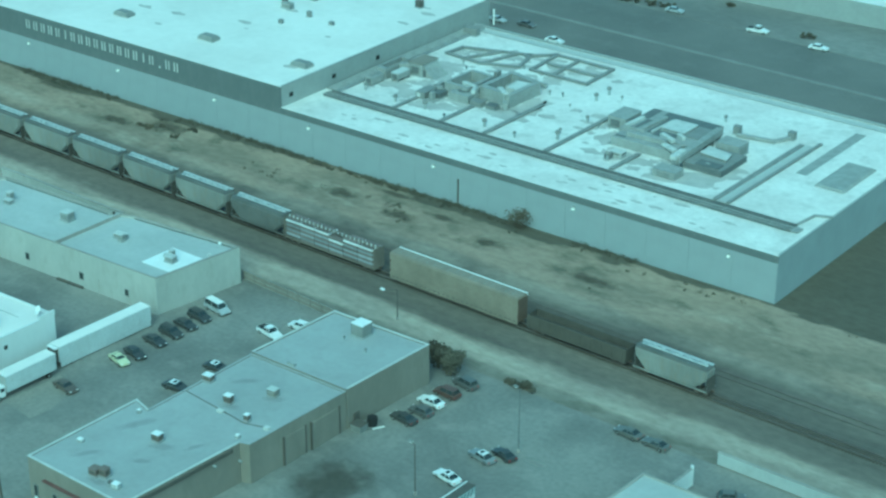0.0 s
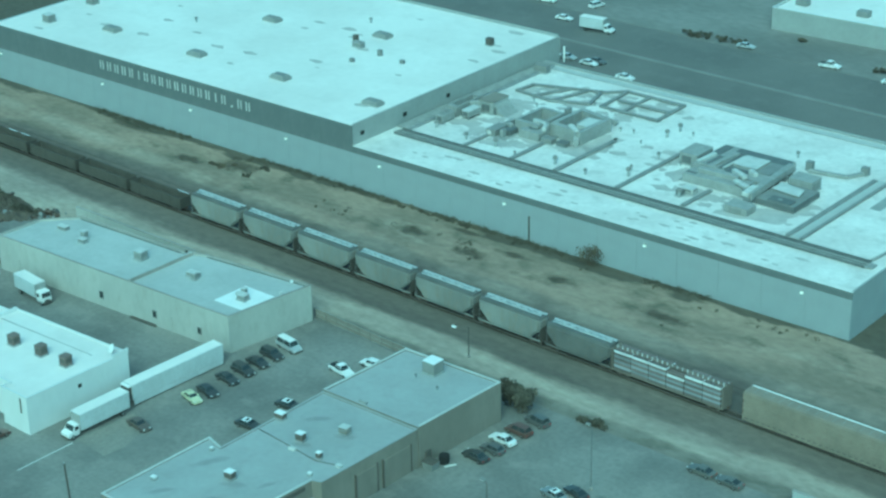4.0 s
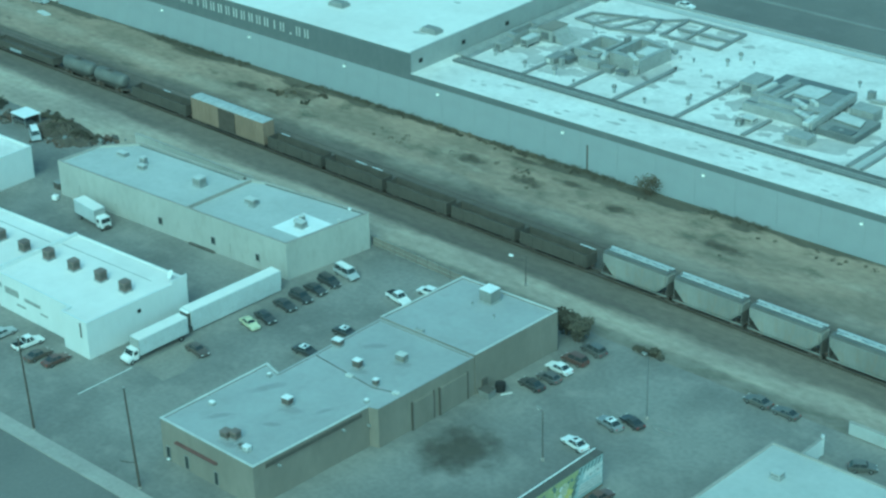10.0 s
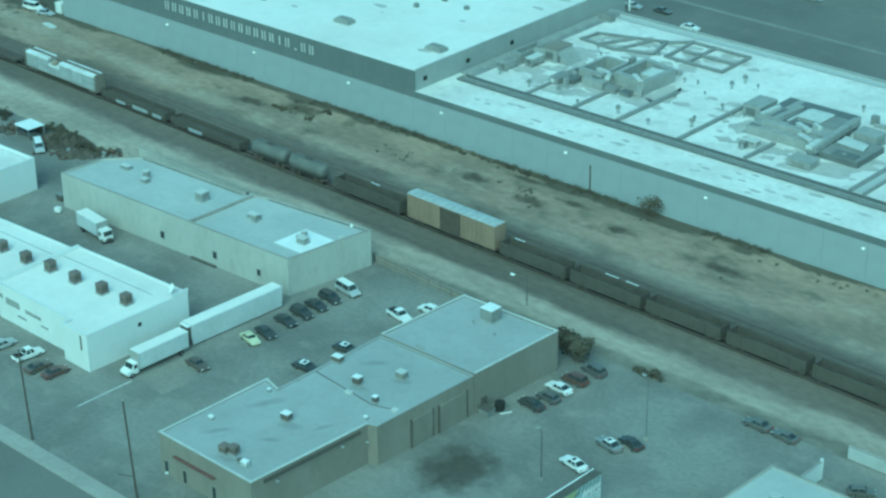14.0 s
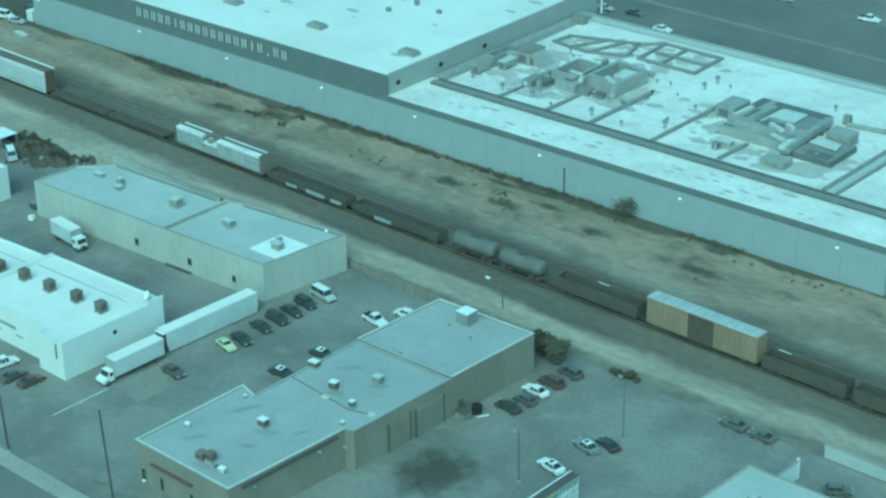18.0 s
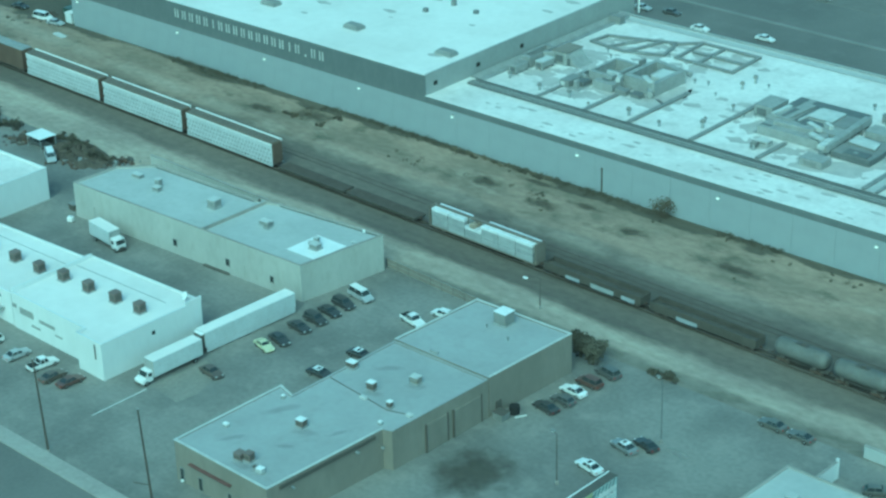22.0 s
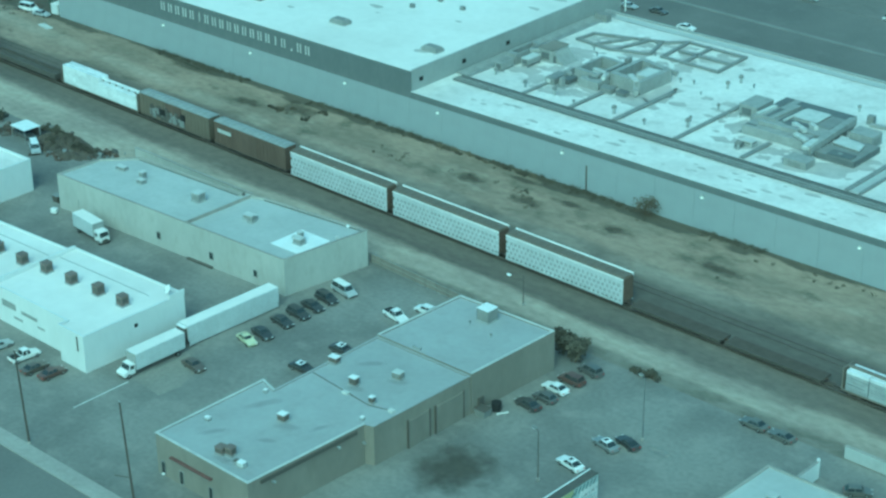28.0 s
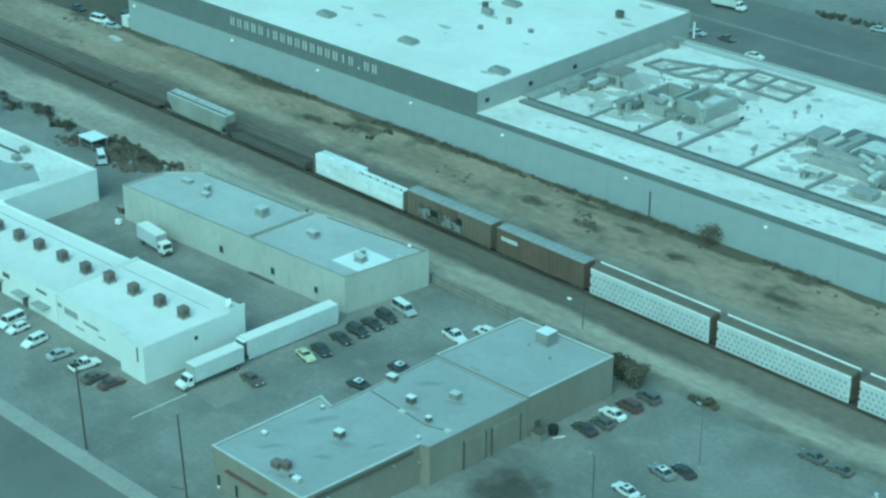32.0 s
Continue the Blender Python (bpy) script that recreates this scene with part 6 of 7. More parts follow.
# large plant: ducts on a solid block, recess shade painted as dark panels
plant_unit("air_handler", "square grey air handler with a dark side opening", [
    ("casing", box2(-196.3, -192.1, 312.4, 318.6), 0.2, 2.5, G1), ("plinth", box2(-196.4, -192.0, 312.3, 318.7), 0, 0.19, G2), ("lid", box2(-196.35, -192.05, 312.35, 318.65), 2.503, 2.6, G1), ("side_opening", box2(-195.6, -193.4, 312.2, 312.39), 0.5, 2.0, M["panel_dark"])])
plant_unit("roof_plant", "solid block of grey ducts, recess shade painted as dark panels", [
    ("body", box2(-191.5, -175.0, 309.0, 322.6), 0.2, 2.1, G1), ("base", box2(-191.4, -175.1, 304.7, 322.5), 0.0, 0.19, G1),
    ("front_casing", [(-190.5, 304.6), (-176.5, 304.6), (-176.5, 308.9), (-190.5, 308.9)], 0.2, 1.9, G1),
    ("dark_panel", box2(-191.3, -189.3, 316.8, 322.2), 2.103, 2.2, M["panel_dark"]), ("dark_panel", box2(-187.6, -175.3, 319.2, 322.2), 2.103, 2.2, M["panel_dark"]),
    ("dark_panel", box2(-185.9, -184.2, 310.4, 319.0), 2.103, 2.16, M["panel_dark"]), ("dark_panel", box2(-190.2, -187.9, 305.4, 306.2), 1.903, 1.98, M["panel_dark"]), ("dark_panel", box2(-184.0, -179.4, 309.2, 312.6), 2.103, 2.18, M["panel_dark"]),
    ("dark_panel", box2(-189.2, -187.9, 311.2, 316.4), 2.103, 2.16, M["panel_dark"]), ("coil_panel", box2(-178.6, -175.4, 312.8, 319.0), 2.103, 2.3, DK),
    ("front_duct", bar(-188.2, 307.4, -179.4, 307.9, 1.5), 1.91, 2.75, G1), ("top_duct", bar(-190.6, 310.6, -190.2, 316.4, 0.9), 2.103, 2.6, WP), ("top_duct", bar(-187.2, 309.4, -186.4, 319.0, 1.1), 2.103, 2.7, G1),
    ("top_duct", bar(-184.7, 310.6, -184.3, 318.4, 0.4), 2.17, 2.6, WP), ("inner_duct", bar(-190.8, 309.8, -186.0, 310.0, 0.7), 2.103, 2.55, G1), ("centre_box", box2(-183.9, -178.7, 313.2, 318.6), 2.103, 2.65, G1), ("centre_lid", box2(-184.0, -178.6, 313.1, 318.7), 2.653, 2.7, WP)])
stand_duct("long pale duct along the plant's side", [(-173.6, 302.4), (-174.4, 319.4)], 1.4, 2.7, G1, 1.3)
stand_duct("pale elbow duct of the plant", [(-181.6, 309.9), (-178.7, 308.5)], 1.0, 3.0, WP, 2.2)
stand_duct("pale elbow duct of the plant", [(-179.0, 311.9), (-177.8, 311.2)], 0.9, 2.9, WP, 2.0)
stand_duct("pale elbow duct of the plant", [(-178.7, 305.9), (-176.0, 304.7)], 1.1, 2.7, WP, 2.2)
stand_duct("pale elbow duct at the end of the long duct", [(-174.3, 305.0), (-174.0, 301.6)], 1.3, 2.9, WP, 2.1)
plant_unit("air_handler", "large grey air handler beside the duct frame", [
    ("casing", box2(-171.6, -166.5, 313.8, 317.7), 0.2, 2.4, G1), ("plinth", box2(-171.7, -166.4, 313.7, 317.8), 0, 0.19, G2), ("lid", box2(-171.65, -166.45, 313.75, 317.75), 2.403, 2.5, G1), ("grille", box2(-166.49, -166.38, 314.4, 317.0), 0.5, 1.9, DK)])
# dark casing puts the shade of a cavity into its colour
plant_unit("cooling_unit", "dark block for a shaded cavity under a pale flat lid", [
    ("casing", box2(-173.0, -164.4, 303.3, 313.4), 0.1, 1.3, M["panel_dark"]), ("deck", box2(-172.9, -164.5, 303.4, 313.3), 1.303, 1.34, DK), ("upper_box", [(-172.0, 308.4), (-166.0, 307.8), (-166.6, 310.9), (-172.0, 312.0)], 1.345, 1.8, DK),
    ("lid", [(-172.1, 308.3), (-165.8, 307.7), (-166.5, 311.0), (-172.1, 312.1)], 1.803, 1.92, WP), ("front_box", box2(-170.4, -165.4, 303.5, 306.0), 1.345, 1.6, M["panel_dark"]), ("vent", box2(-168.6, -167.8, 304.4, 305.0), 1.603, 1.75, G1)])
plant_unit("roof_box", "low grey box unit before the roof plant", [("casing", box2(-175.8, -170.8, 296.6, 300.0), 0.1, 1.5, G1), ("lid", box2(-175.85, -170.75, 296.55, 300.05), 1.503, 1.57, G1), ("grille", box2(-174.8, -172.0, 296.5, 296.59), 0.3, 1.2, DK)])
rooftop_unit("small white unit before the roof plant", in_reef(-186.2, 300.6, LOW), 2.6, 2.0, 1.1, WP, False)
rooftop_unit("small dark round-topped unit before the roof plant", in_reef(-187.0, 298.4, LOW), 1.3, 1.3, 1.0, M["panel_dark"], True)
duct_run("bent duct beside the plant", [(-172.6, 323.8), (-164.8, 325.2), (-163.2, 328.6)], 0.8, 0.8, LOW, G1)
rooftop_unit("small dark unit behind the plant", in_reef(-173.2, 325.2, LOW), 1.4, 1.2, 1.8, M["grille"], False)
rooftop_unit("small dark unit behind the plant", in_reef(-163.0, 329.4, LOW), 1.4, 1.4, 1.6, M["grille"], False)
rooftop_unit("dark unit at the foot of the step wall", in_reef(-252.6, 341.2, LOW), 3.4, 1.8, 1.8, M["grille"], False)
# grime on the membrane round the plant
gr = random.Random(21)
for cx, cy, n in ((-245, 307, 7), (-230, 305, 9), (-218, 306, 7), (-184, 301, 8), (-172, 300, 8), (-164, 306, 6), (-240, 322, 5), (-222, 326, 5), (-200, 312, 6), (-241, 330, 8), (-234, 333, 7), (-222, 334, 8), (-216, 336, 6), (-247, 303, 5), (-234, 300, 5)):
    for _ in range(n * 2):
        x, y, r = cx + gr.gauss(0, 4), cy + gr.gauss(0, 2.6), gr.uniform(0.5, 1.8)
        poly = [(x + r * gr.uniform(0.5, 1.3) * 1.5 * math.cos(k * math.pi / 5), y + r * gr.uniform(0.5, 1.3) * math.sin(k * math.pi / 5)) for k in range(10)]
        z = LOW + 0.004 + 0.002 * gr.random()
        part("grime_patch", prism(B(), poly, LOW - 0.02, z), M["grime_and_shade"], reef, off=RC)
# flat strip drawn along a long dark line in the roof
slot = B()
bx(slot, -154.2, -151.9, 314.5, 340.5, LOW + 0.004, LOW + 0.03)
part("gutter", slot, M["unit_grey"], reef, "long grey strip laid on the roof", off=RC)
skylight_hood("low grey curb at the end of the white roof", in_reef(-145.2, 318.0, LOW), 6.0, 14.0, 0.5)
duct_run("bent pipe at the roof's end", [(-142.4, 292.8), (-141.6, 298.4), (-138.9, 299.6)], 0.6, 0.4, LOW, G1)
vr = random.Random(3)
small = [(-249.3, 298.5, 1.5), (-239.7, 296.8, 1.5), (-232.0, 297.1, 1.8), (-216.3, 296.8, 1.7), (-206.3, 323.3, 1.6), (-206.0, 327.9, 1.7), (-200.6, 300.4, 1.8), (-186.5, 297.3, 1.8), (-208.1, 295.9, 1.2), (-201.1, 312.1, 1.3), (-178.5, 329.7, 1.3), (-202.0, 303.4, 1.1)]
for _ in range(12):
    small.append((vr.uniform(-243, -186), vr.uniform(294.5, 330), vr.uniform(0.7, 1.0)))
shade_rng = random.Random(17)
# ragged grey patches beside the plant, painted for dirt and shade
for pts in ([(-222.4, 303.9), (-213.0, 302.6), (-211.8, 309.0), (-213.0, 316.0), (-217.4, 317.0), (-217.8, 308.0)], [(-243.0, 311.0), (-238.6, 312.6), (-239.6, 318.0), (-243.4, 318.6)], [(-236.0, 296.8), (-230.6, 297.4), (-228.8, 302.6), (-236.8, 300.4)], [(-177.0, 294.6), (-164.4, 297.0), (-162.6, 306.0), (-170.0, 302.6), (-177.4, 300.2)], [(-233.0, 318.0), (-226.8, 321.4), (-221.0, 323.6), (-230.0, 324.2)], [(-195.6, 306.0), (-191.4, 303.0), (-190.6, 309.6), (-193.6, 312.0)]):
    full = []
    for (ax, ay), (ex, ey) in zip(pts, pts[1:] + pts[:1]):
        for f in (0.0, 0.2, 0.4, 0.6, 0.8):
            full.append((ax + (ex - ax) * f + shade_rng.gauss(0, 0.35), ay + (ey - ay) * f + shade_rng.gauss(0, 0.35)))
    part("grime_patch", prism(B(), full, LOW - 0.02, LOW + 0.003), M["grime_and_shade"], reef, "grey patch painted for dirt and shade beside plant", off=RC)
for x, y, s in small:
    roof_pipe(in_reef(x, y, LOW), s)
for _ in range(34):
    x, y, r = vr.uniform(-253, -142), vr.uniform(280.6, 288.6), vr.uniform(0.25, 0.7)
    poly = [(x + r * vr.uniform(0.6, 1.2) * 2.4 * math.cos(k * math.pi / 5), y + r * vr.uniform(0.5, 1.2) * math.sin(k * math.pi / 5)) for k in range(10)]
    part("roof_stain", prism(B(), poly, LOW - 0.02, LOW + 0.012 + 0.004 * vr.random()), M["grime_and_shade"], reef, off=RC)
for _ in range(26):
    x, y, r = vr.uniform(-370, -260), vr.uniform(283, 350), vr.uniform(0.4, 1.3)
    poly = [(x + r * vr.uniform(0.6, 1.2) * 2.0 * math.cos(k * math.pi / 5), y + r * vr.uniform(0.5, 1.2) * math.sin(k * math.pi / 5)) for k in range(10)]
    part("roof_stain", prism(B(), poly, HIGH - 0.02, HIGH + 0.006 + 0.004 * vr.random()), M["grime_and_shade"], reef, off=RC)


# units on the yard's roofs
for x, y in ((-236.6, 174.2), (-242.9, 174.0), (-249.7, 173.5), (-256.5, 173.3), (-263.4, 173.1), (-270.4, 173.0), (-277.4, 172.8), (-283.5, 172.5), (-290.0, 172.2)):
    rooftop_unit("square brown-grey evaporative cooler on the white roof", pose(x, y, 6.1 if x < -260 else 6.6), 1.6, 1.6, 1.9, M["cooler_brown"], False, lid=M["cooler_brown"])
for x, y, w, d, h in ((-281.6, 210.2, 2.2, 1.2, 0.7), (-274.8, 209.9, 1.1, 1.1, 1.6), (-273.6, 208.5, 1.5, 1.2, 0.8), (-259.0, 210.4, 1.9, 1.9, 1.8), (-245.6, 211.4, 2.4, 1.4, 0.9), (-244.4, 210.6, 1.0, 1.0, 1.4), (-231.2, 210.2, 1.8, 1.5, 1.1), (-232.1, 211.4, 0.9, 0.9, 1.6), (-233.4, 211.2, 0.7, 0.6, 0.5)):
    rooftop_unit("grey air conditioner on the shed roof", pose(x, y, 6.85 if x < -240 else 6.89, 0, 0, 4), w, d, h, M["unit_grey"], False, lid=M["pale_duct"])
for x, y, w, d, h, m in ((-184.2, 187.0, 1.5, 1.3, 1.2, "brown_wall"), (-188.0, 181.0, 1.3, 1.1, 1.4, "cooler_brown"), (-182.0, 178.9, 0.8, 0.8, 1.1, "cooler_brown"), (-195.4, 184.0, 1.6, 1.2, 1.1, "cooler_brown"), (-188.3, 166.2, 1.4, 1.2, 1.3, "cooler_brown"), (-197.1, 158.8, 0.8, 0.6, 0.5, "white_paint"), (-196.6, 170.2, 0.5, 0.5, 0.5, "unit_grey"), (-188.4, 153.9, 1.4, 1.4, 1.2, "cooler_brown"), (-187.0, 154.5, 1.25, 1.2, 1.4, "cooler_brown"), (-184.7, 153.5, 0.6, 0.6, 0.45, "dark_metal"), (-183.4, 153.4, 1.1, 0.9, 0.8, "white_paint"), (-179.6, 174.4, 0.5, 0.5, 0.5, "white_paint")):
    rooftop_unit("weathered air conditioner on the workshop roof", pose(x, y, 6.75, 0, 0, 6), w, d, h, M[m], w > 1.7, lid=None if m == "dark_metal" or (m == "cooler_brown" and y < 160) else M["pale_duct"] if m == "brown_wall" else M["white_paint"])
rooftop_unit("tall box cooler on the hall roof", pose(-186.4, 210.6, 7.0), 2.5, 2.5, 2.3, M["grille"], False, lid=M["white_paint"])
roof_pipe(pose(-181.9, 206.4, 7.0), 0.7)
roof_pipe(pose(-187.6, 207.6, 7.0), 0.6)
rooftop_unit("pale cooler on the grey roof", pose(-122.6, 199.6, 4.85), 1.6, 1.4, 1.0, M["pale_roof"], False)
for x, y in ((-315.6, 193.2), (-310.2, 192.0), (-318.0, 196.8)):
    rooftop_unit("grey cooler on the pale shed roof", pose(x, y, 6.5), 1.8, 1.4, 1.0, M["unit_grey"], False)


# ---- poles and lamps ----
def utility_pole(x, y, h, lean, arm=None):
    """A round timber pole, tilted by lean (x, y) at its top to fit the camera's view."""
    e = thing("utility_pole", "tall dark wooden utility pole leaning beside the pavement", "utility pole", pose(x, y, 0), "utility poles")
    part("pole", tube(B(), (0, 0, 0), (lean[0], lean[1], h), 0.21, 10, 0.13), M["wood_pole"], e)
    part("collar", tube(B(), (0, 0, 0), (0, 0, 0.25), 0.34, 10, 0.28), M["concrete"], e)
    part("cap", tube(B(), (lean[0], lean[1], h), (lean[0] * 1.01, lean[1] * 1.01, h + 0.12), 0.14, 8, 0.05), M["galvanised"], e)
    if arm:
        part("side_arm", tube(B(), (0.2 * lean[0], 0.2 * lean[1], 0.25 * h), (-1.9, -1.7, 0.25 * h + 0.5), 0.07, 6), M["wood_pole"], e)
    return e


utility_pole(-221.5, 142.9, 16.4, (-0.42, -0.38))
utility_pole(-196.1, 143.1, 17.2, (-0.58, -0.52), True)


def lamp_post(label, x, y, h, dx, dy, mat, head=None):
    e = thing("street_lamp", label, "street lamp", pose(x, y, 0), "lamps")
    part("foot", tube(B(), (0, 0, 0), (0, 0, 0.5), 0.28, 10), M["concrete"], e)
    part("pole", tube(B(), (0, 0, 0.4), (0, 0, h), 0.1, 8, 0.07), mat, e)
    part("arm", tube(B(), (0, 0, h - 0.05), (dx * 0.9, dy * 0.9, h + 0.25), 0.05, 6), mat, e)
    hd = part("lamp_head", bx(B(), dx - 0.45, dx + 0.45, dy - 0.22, dy + 0.22, h + 0.16, h + 0.4, 0.06), head or M["white_paint"], e)
    part("lens", bx(B(), dx - 0.32, dx + 0.32, dy - 0.16, dy + 0.16, h + 0.1, h + 0.158), M["lamp_lens"], hd)
    return e


lamp_post("street lamp with a pale head beside the dust track", -193.9, 228.6, 6.0, -1.7, -1.9, M["dark_metal"])
lamp_post("slim yard lamp on worn asphalt", -150.9, 206.7, 11.0, -0.9, 0.2, M["panel_dark"], M["grille"])
lamp_post("slim yard lamp beside parked cars", -155.6, 187.2, 8.6, -0.9, 0.2, M["dark_metal"], M["grille"])

# ---- fences ----
FM = mesh_of("fence_post", tube(B(), (0, 0, 0), (0, 0, 2.0), 0.05, 6), M["dark_metal"])


def fence(label, x0, y0, x1, y1, step=3.0, panel=None, h=2.0):
    d = Vector((x1 - x0, y1 - y0))
    n = max(1, round(d.length / step))
    e = thing("fence", label, "fence", pose(x0, y0, 0, 0, 0, math.degrees(math.atan2(d.y, d.x))))
    st = d.length / n
    for i in range(n + 1):
        share("fence_post", FM, e, pose(i * st, 0, 0))
    for i in range(n):
        for z in (0.15, 1.0, 1.92):
            part("rail", bx(B(), i * st + 0.05, (i + 1) * st - 0.05, -0.025, 0.025, z, z + 0.05), M["galvanised"], e)
        if panel:
            part("slat_panel", bx(B(), i * st + 0.07, (i + 1) * st - 0.07, -0.012, 0.012, 0.22, 1.9), panel, e)
    return e


fence("low slatted fence along the dust track", -226.0, 223.0, -197.0, 221.4, 3.0, M["brown_wall"])


# ---- trees, scrub and scrap ----
def leaf_cloud(bm, rng, c, r, n, size):
    for _ in range(n):
        v = Vector((rng.gauss(0, 1), rng.gauss(0, 1), rng.gauss(0, 0.8)))
        v = v.normalized() * rng.random() ** 0.4
        p = Vector(c) + Vector((v.x * r, v.y * r, v.z * r * 0.8))
        u = Vector((rng.gauss(0, 1), rng.gauss(0, 1), rng.gauss(0, 1))).normalized()
        w = u.orthogonal().normalized()
        s = size * rng.uniform(0.6, 1.3)
        bm.faces.new([bm.verts.new(p + q) for q in (-u * s, -w * s * 0.6, u * s, w * s * 0.6)])


def tree(label, x, y, h, r, seed, mat=None):
    rng = random.Random(seed)
    e = thing("tree", label, "tree", pose(x, y, 0, 0, 0, rng.uniform(0, 360)), "trees")
    t = B()
    tube(t, (0, 0, 0), (0.1, 0, h * 0.5), 0.16, 8, 0.1)
    crown = B()
    leaf_cloud(crown, rng, (0.1, 0, h * 0.6), r * 0.8, 420, 0.3)
    leaf_cloud(crown, rng, (0.1, 0, h * 0.3), r * 0.7, 200, 0.28)
    for k in range(6):
        a = k * 1.05 + rng.uniform(-0.3, 0.3)
        q = (math.cos(a) * r * rng.uniform(0.5, 0.85), math.sin(a) * r * rng.uniform(0.5, 0.85), h * rng.uniform(0.5, 0.85))
        tube(t, (0.08, 0, h * rng.uniform(0.3, 0.48)), q, 0.07, 6, 0.03)
        leaf_cloud(crown, rng, q, r * rng.uniform(0.35, 0.55), 110, 0.25)
    part("trunk", t, M["bark"], e)
    part("crown", crown, mat or M["leaf"], e)
    return e


tree("dense dark brown-green tree at the corner of the hall", -174.2, 219.0, 5.0, 2.3, 1)
tree("dark brown-green tree behind the hall", -177.4, 219.6, 5.2, 2.3, 2)
def shrub(label, x, y, rx, ry, h, seed, mat=None):
    """A low spreading bush: short stems and uneven clumps of leaves."""
    rng = random.Random(seed)
    e = thing("bush", label, "bush", pose(x, y, 0.1 if y > 401.2 else 0), "bushes")
    st, lf = B(), B()
    for _ in range(9):
        a, k = rng.uniform(0, 6.28), rng.random() ** 0.6
        q = Vector((rx * k * math.cos(a), ry * k * math.sin(a), h * rng.uniform(0.25, 0.85) * (1 - 0.5 * k)))
        tube(st, (q.x * 0.3, q.y * 0.3, 0), q, 0.05, 5, 0.02)
        leaf_cloud(lf, rng, q, h * rng.uniform(0.18, 0.4), 60, 0.2)
    part("stem", st, M["bark"], e)
    part("foliage", lf, mat or M["dry_leaf"], e)
    return e


shrub("broad dry bush against the warehouse wall", *(TURN @ Vector((-193.2, 277.4, 0))).xy, 2.4, 0.8, 5.6, 5, M["dry_leaf"])
sr = random.Random(44)
for i in range(7):
    x = sr.uniform(-297.0, -285.0)
    shrub("low dark weedy scrub on the bare soil", x, sr.uniform(262.5, 270.5 if x > -292 else 268.5), sr.uniform(0.9, 1.9), sr.uniform(0.5, 1.1), sr.uniform(0.35, 0.8), 300 + i, M["leaf"] if i % 3 else None)
for i in range(13):
    x = -254.0 + i * 2.1 + sr.uniform(-0.6, 0.6)
    shrub("low dark weeds at the foot of the warehouse wall", x, 279.1 + 0.024 * x - sr.uniform(0.9, 2.2), sr.uniform(0.9, 1.6), sr.uniform(0.3, 0.7), sr.uniform(0.4, 0.9), 340 + i, M["leaf"] if i % 2 else None)
for i, (x, y, rx, ry, h) in enumerate(((-163.2, 222.8, 2.0, 1.0, 2.0), (-161.2, 222.8, 1.8, 0.9, 1.8))):
    shrub("low dark bush beside the dust track", x, y, rx, ry, h, 70 + i, M["leaf"])
for x, y, rx, ry in ((-238.1, 263.5, 6.0, 3.0), (-221.9, 262.6, 6.4, 2.8), (-200.7, 263.7, 5.0, 2.4), (-258.0, 272.0, 6.0, 1.8), (-251.6, 271.8, 5.0, 1.4), (-214.7, 267.0, 6.0, 1.8), (-229.2, 270.0, 7.0, 1.6), (-291.0, 266.4, 8.0, 4.6), (-303.0, 262.0, 7.0, 2.4), (-176.0, 263.0, 8.0, 2.4), (-330.0, 268.0, 12.0, 2.4)):
    setting("weed_patch", prism(B(), [(x - rx, y - ry), (x + rx, y - ry), (x + rx, y + ry), (x - rx, y + ry)], -0.05, 0.05), M["weed_patch"], "thin dark weeds on bare soil", "weeds")
for i, (x, y, h, r) in enumerate(((-336.8, 219.8, 2.8, 1.9), (-341.0, 218.6, 2.4, 1.7), (-346.0, 221.0, 3.2, 1.3), (-349.8, 220.2, 3.6, 1.5), (-355.5, 218.0, 2.4, 2.2), (-322.6, 222.6, 2.2, 1.7), (-312.2, 220.2, 2.8, 1.3), (-307.3, 220.3, 2.0, 1.4), (-304.0, 221.2, 1.6, 1.3), (-362.0, 219.0, 2.6, 2.0), (-370.0, 219.5, 2.6, 2.2))):
    shrub("low dry scrub at the scrap yard", x, y, r * 1.3, r * 0.8, h, 20 + i, M["leaf"])
for i, (x, y, rx, ry, h) in enumerate(((-265.0, 402.9, 2.6, 1.4, 1.8), (-260.6, 403.4, 3.0, 1.5, 2.2), (-255.0, 403.8, 2.8, 1.4, 1.9), (-250.6, 405.2, 2.0, 1.2, 1.5), (-211.4, 406.6, 1.8, 1.4, 1.9), (-239.6, 415.6, 1.4, 1.2, 1.8))):
    shrub("dark low shrubs beside the avenue", x, y, rx, ry, h, 50 + i, M["leaf"])

scrub, sr = B(), random.Random(8)
for _ in range(900):
    k = sr.random()
    if k < 0.68:
        lx = sr.uniform(-340, -150)
        q = TURN @ Vector((lx, 279.1 - abs(sr.gauss(0.2, 1.0)) - 0.3, 0))
        if noise.noise(Vector((lx * 0.045, 1.7, 0))) < -0.05:
            continue
        x, y = q.x, q.y
    else:
        x, y = sr.uniform(-400, -110), sr.uniform(257, 274)
        if noise.noise(Vector((x * 0.05, y * 0.12, 3))) < 0.25:
            continue
    leaf_cloud(scrub, sr, (x, y, 0.2), sr.uniform(0.3, 0.9), 26, 0.15)
tagged(new("scrub", mesh_of("scrub", scrub, M["leaf"])), "dark brown-green weeds along walls and track", "weeds", "", "stuff")


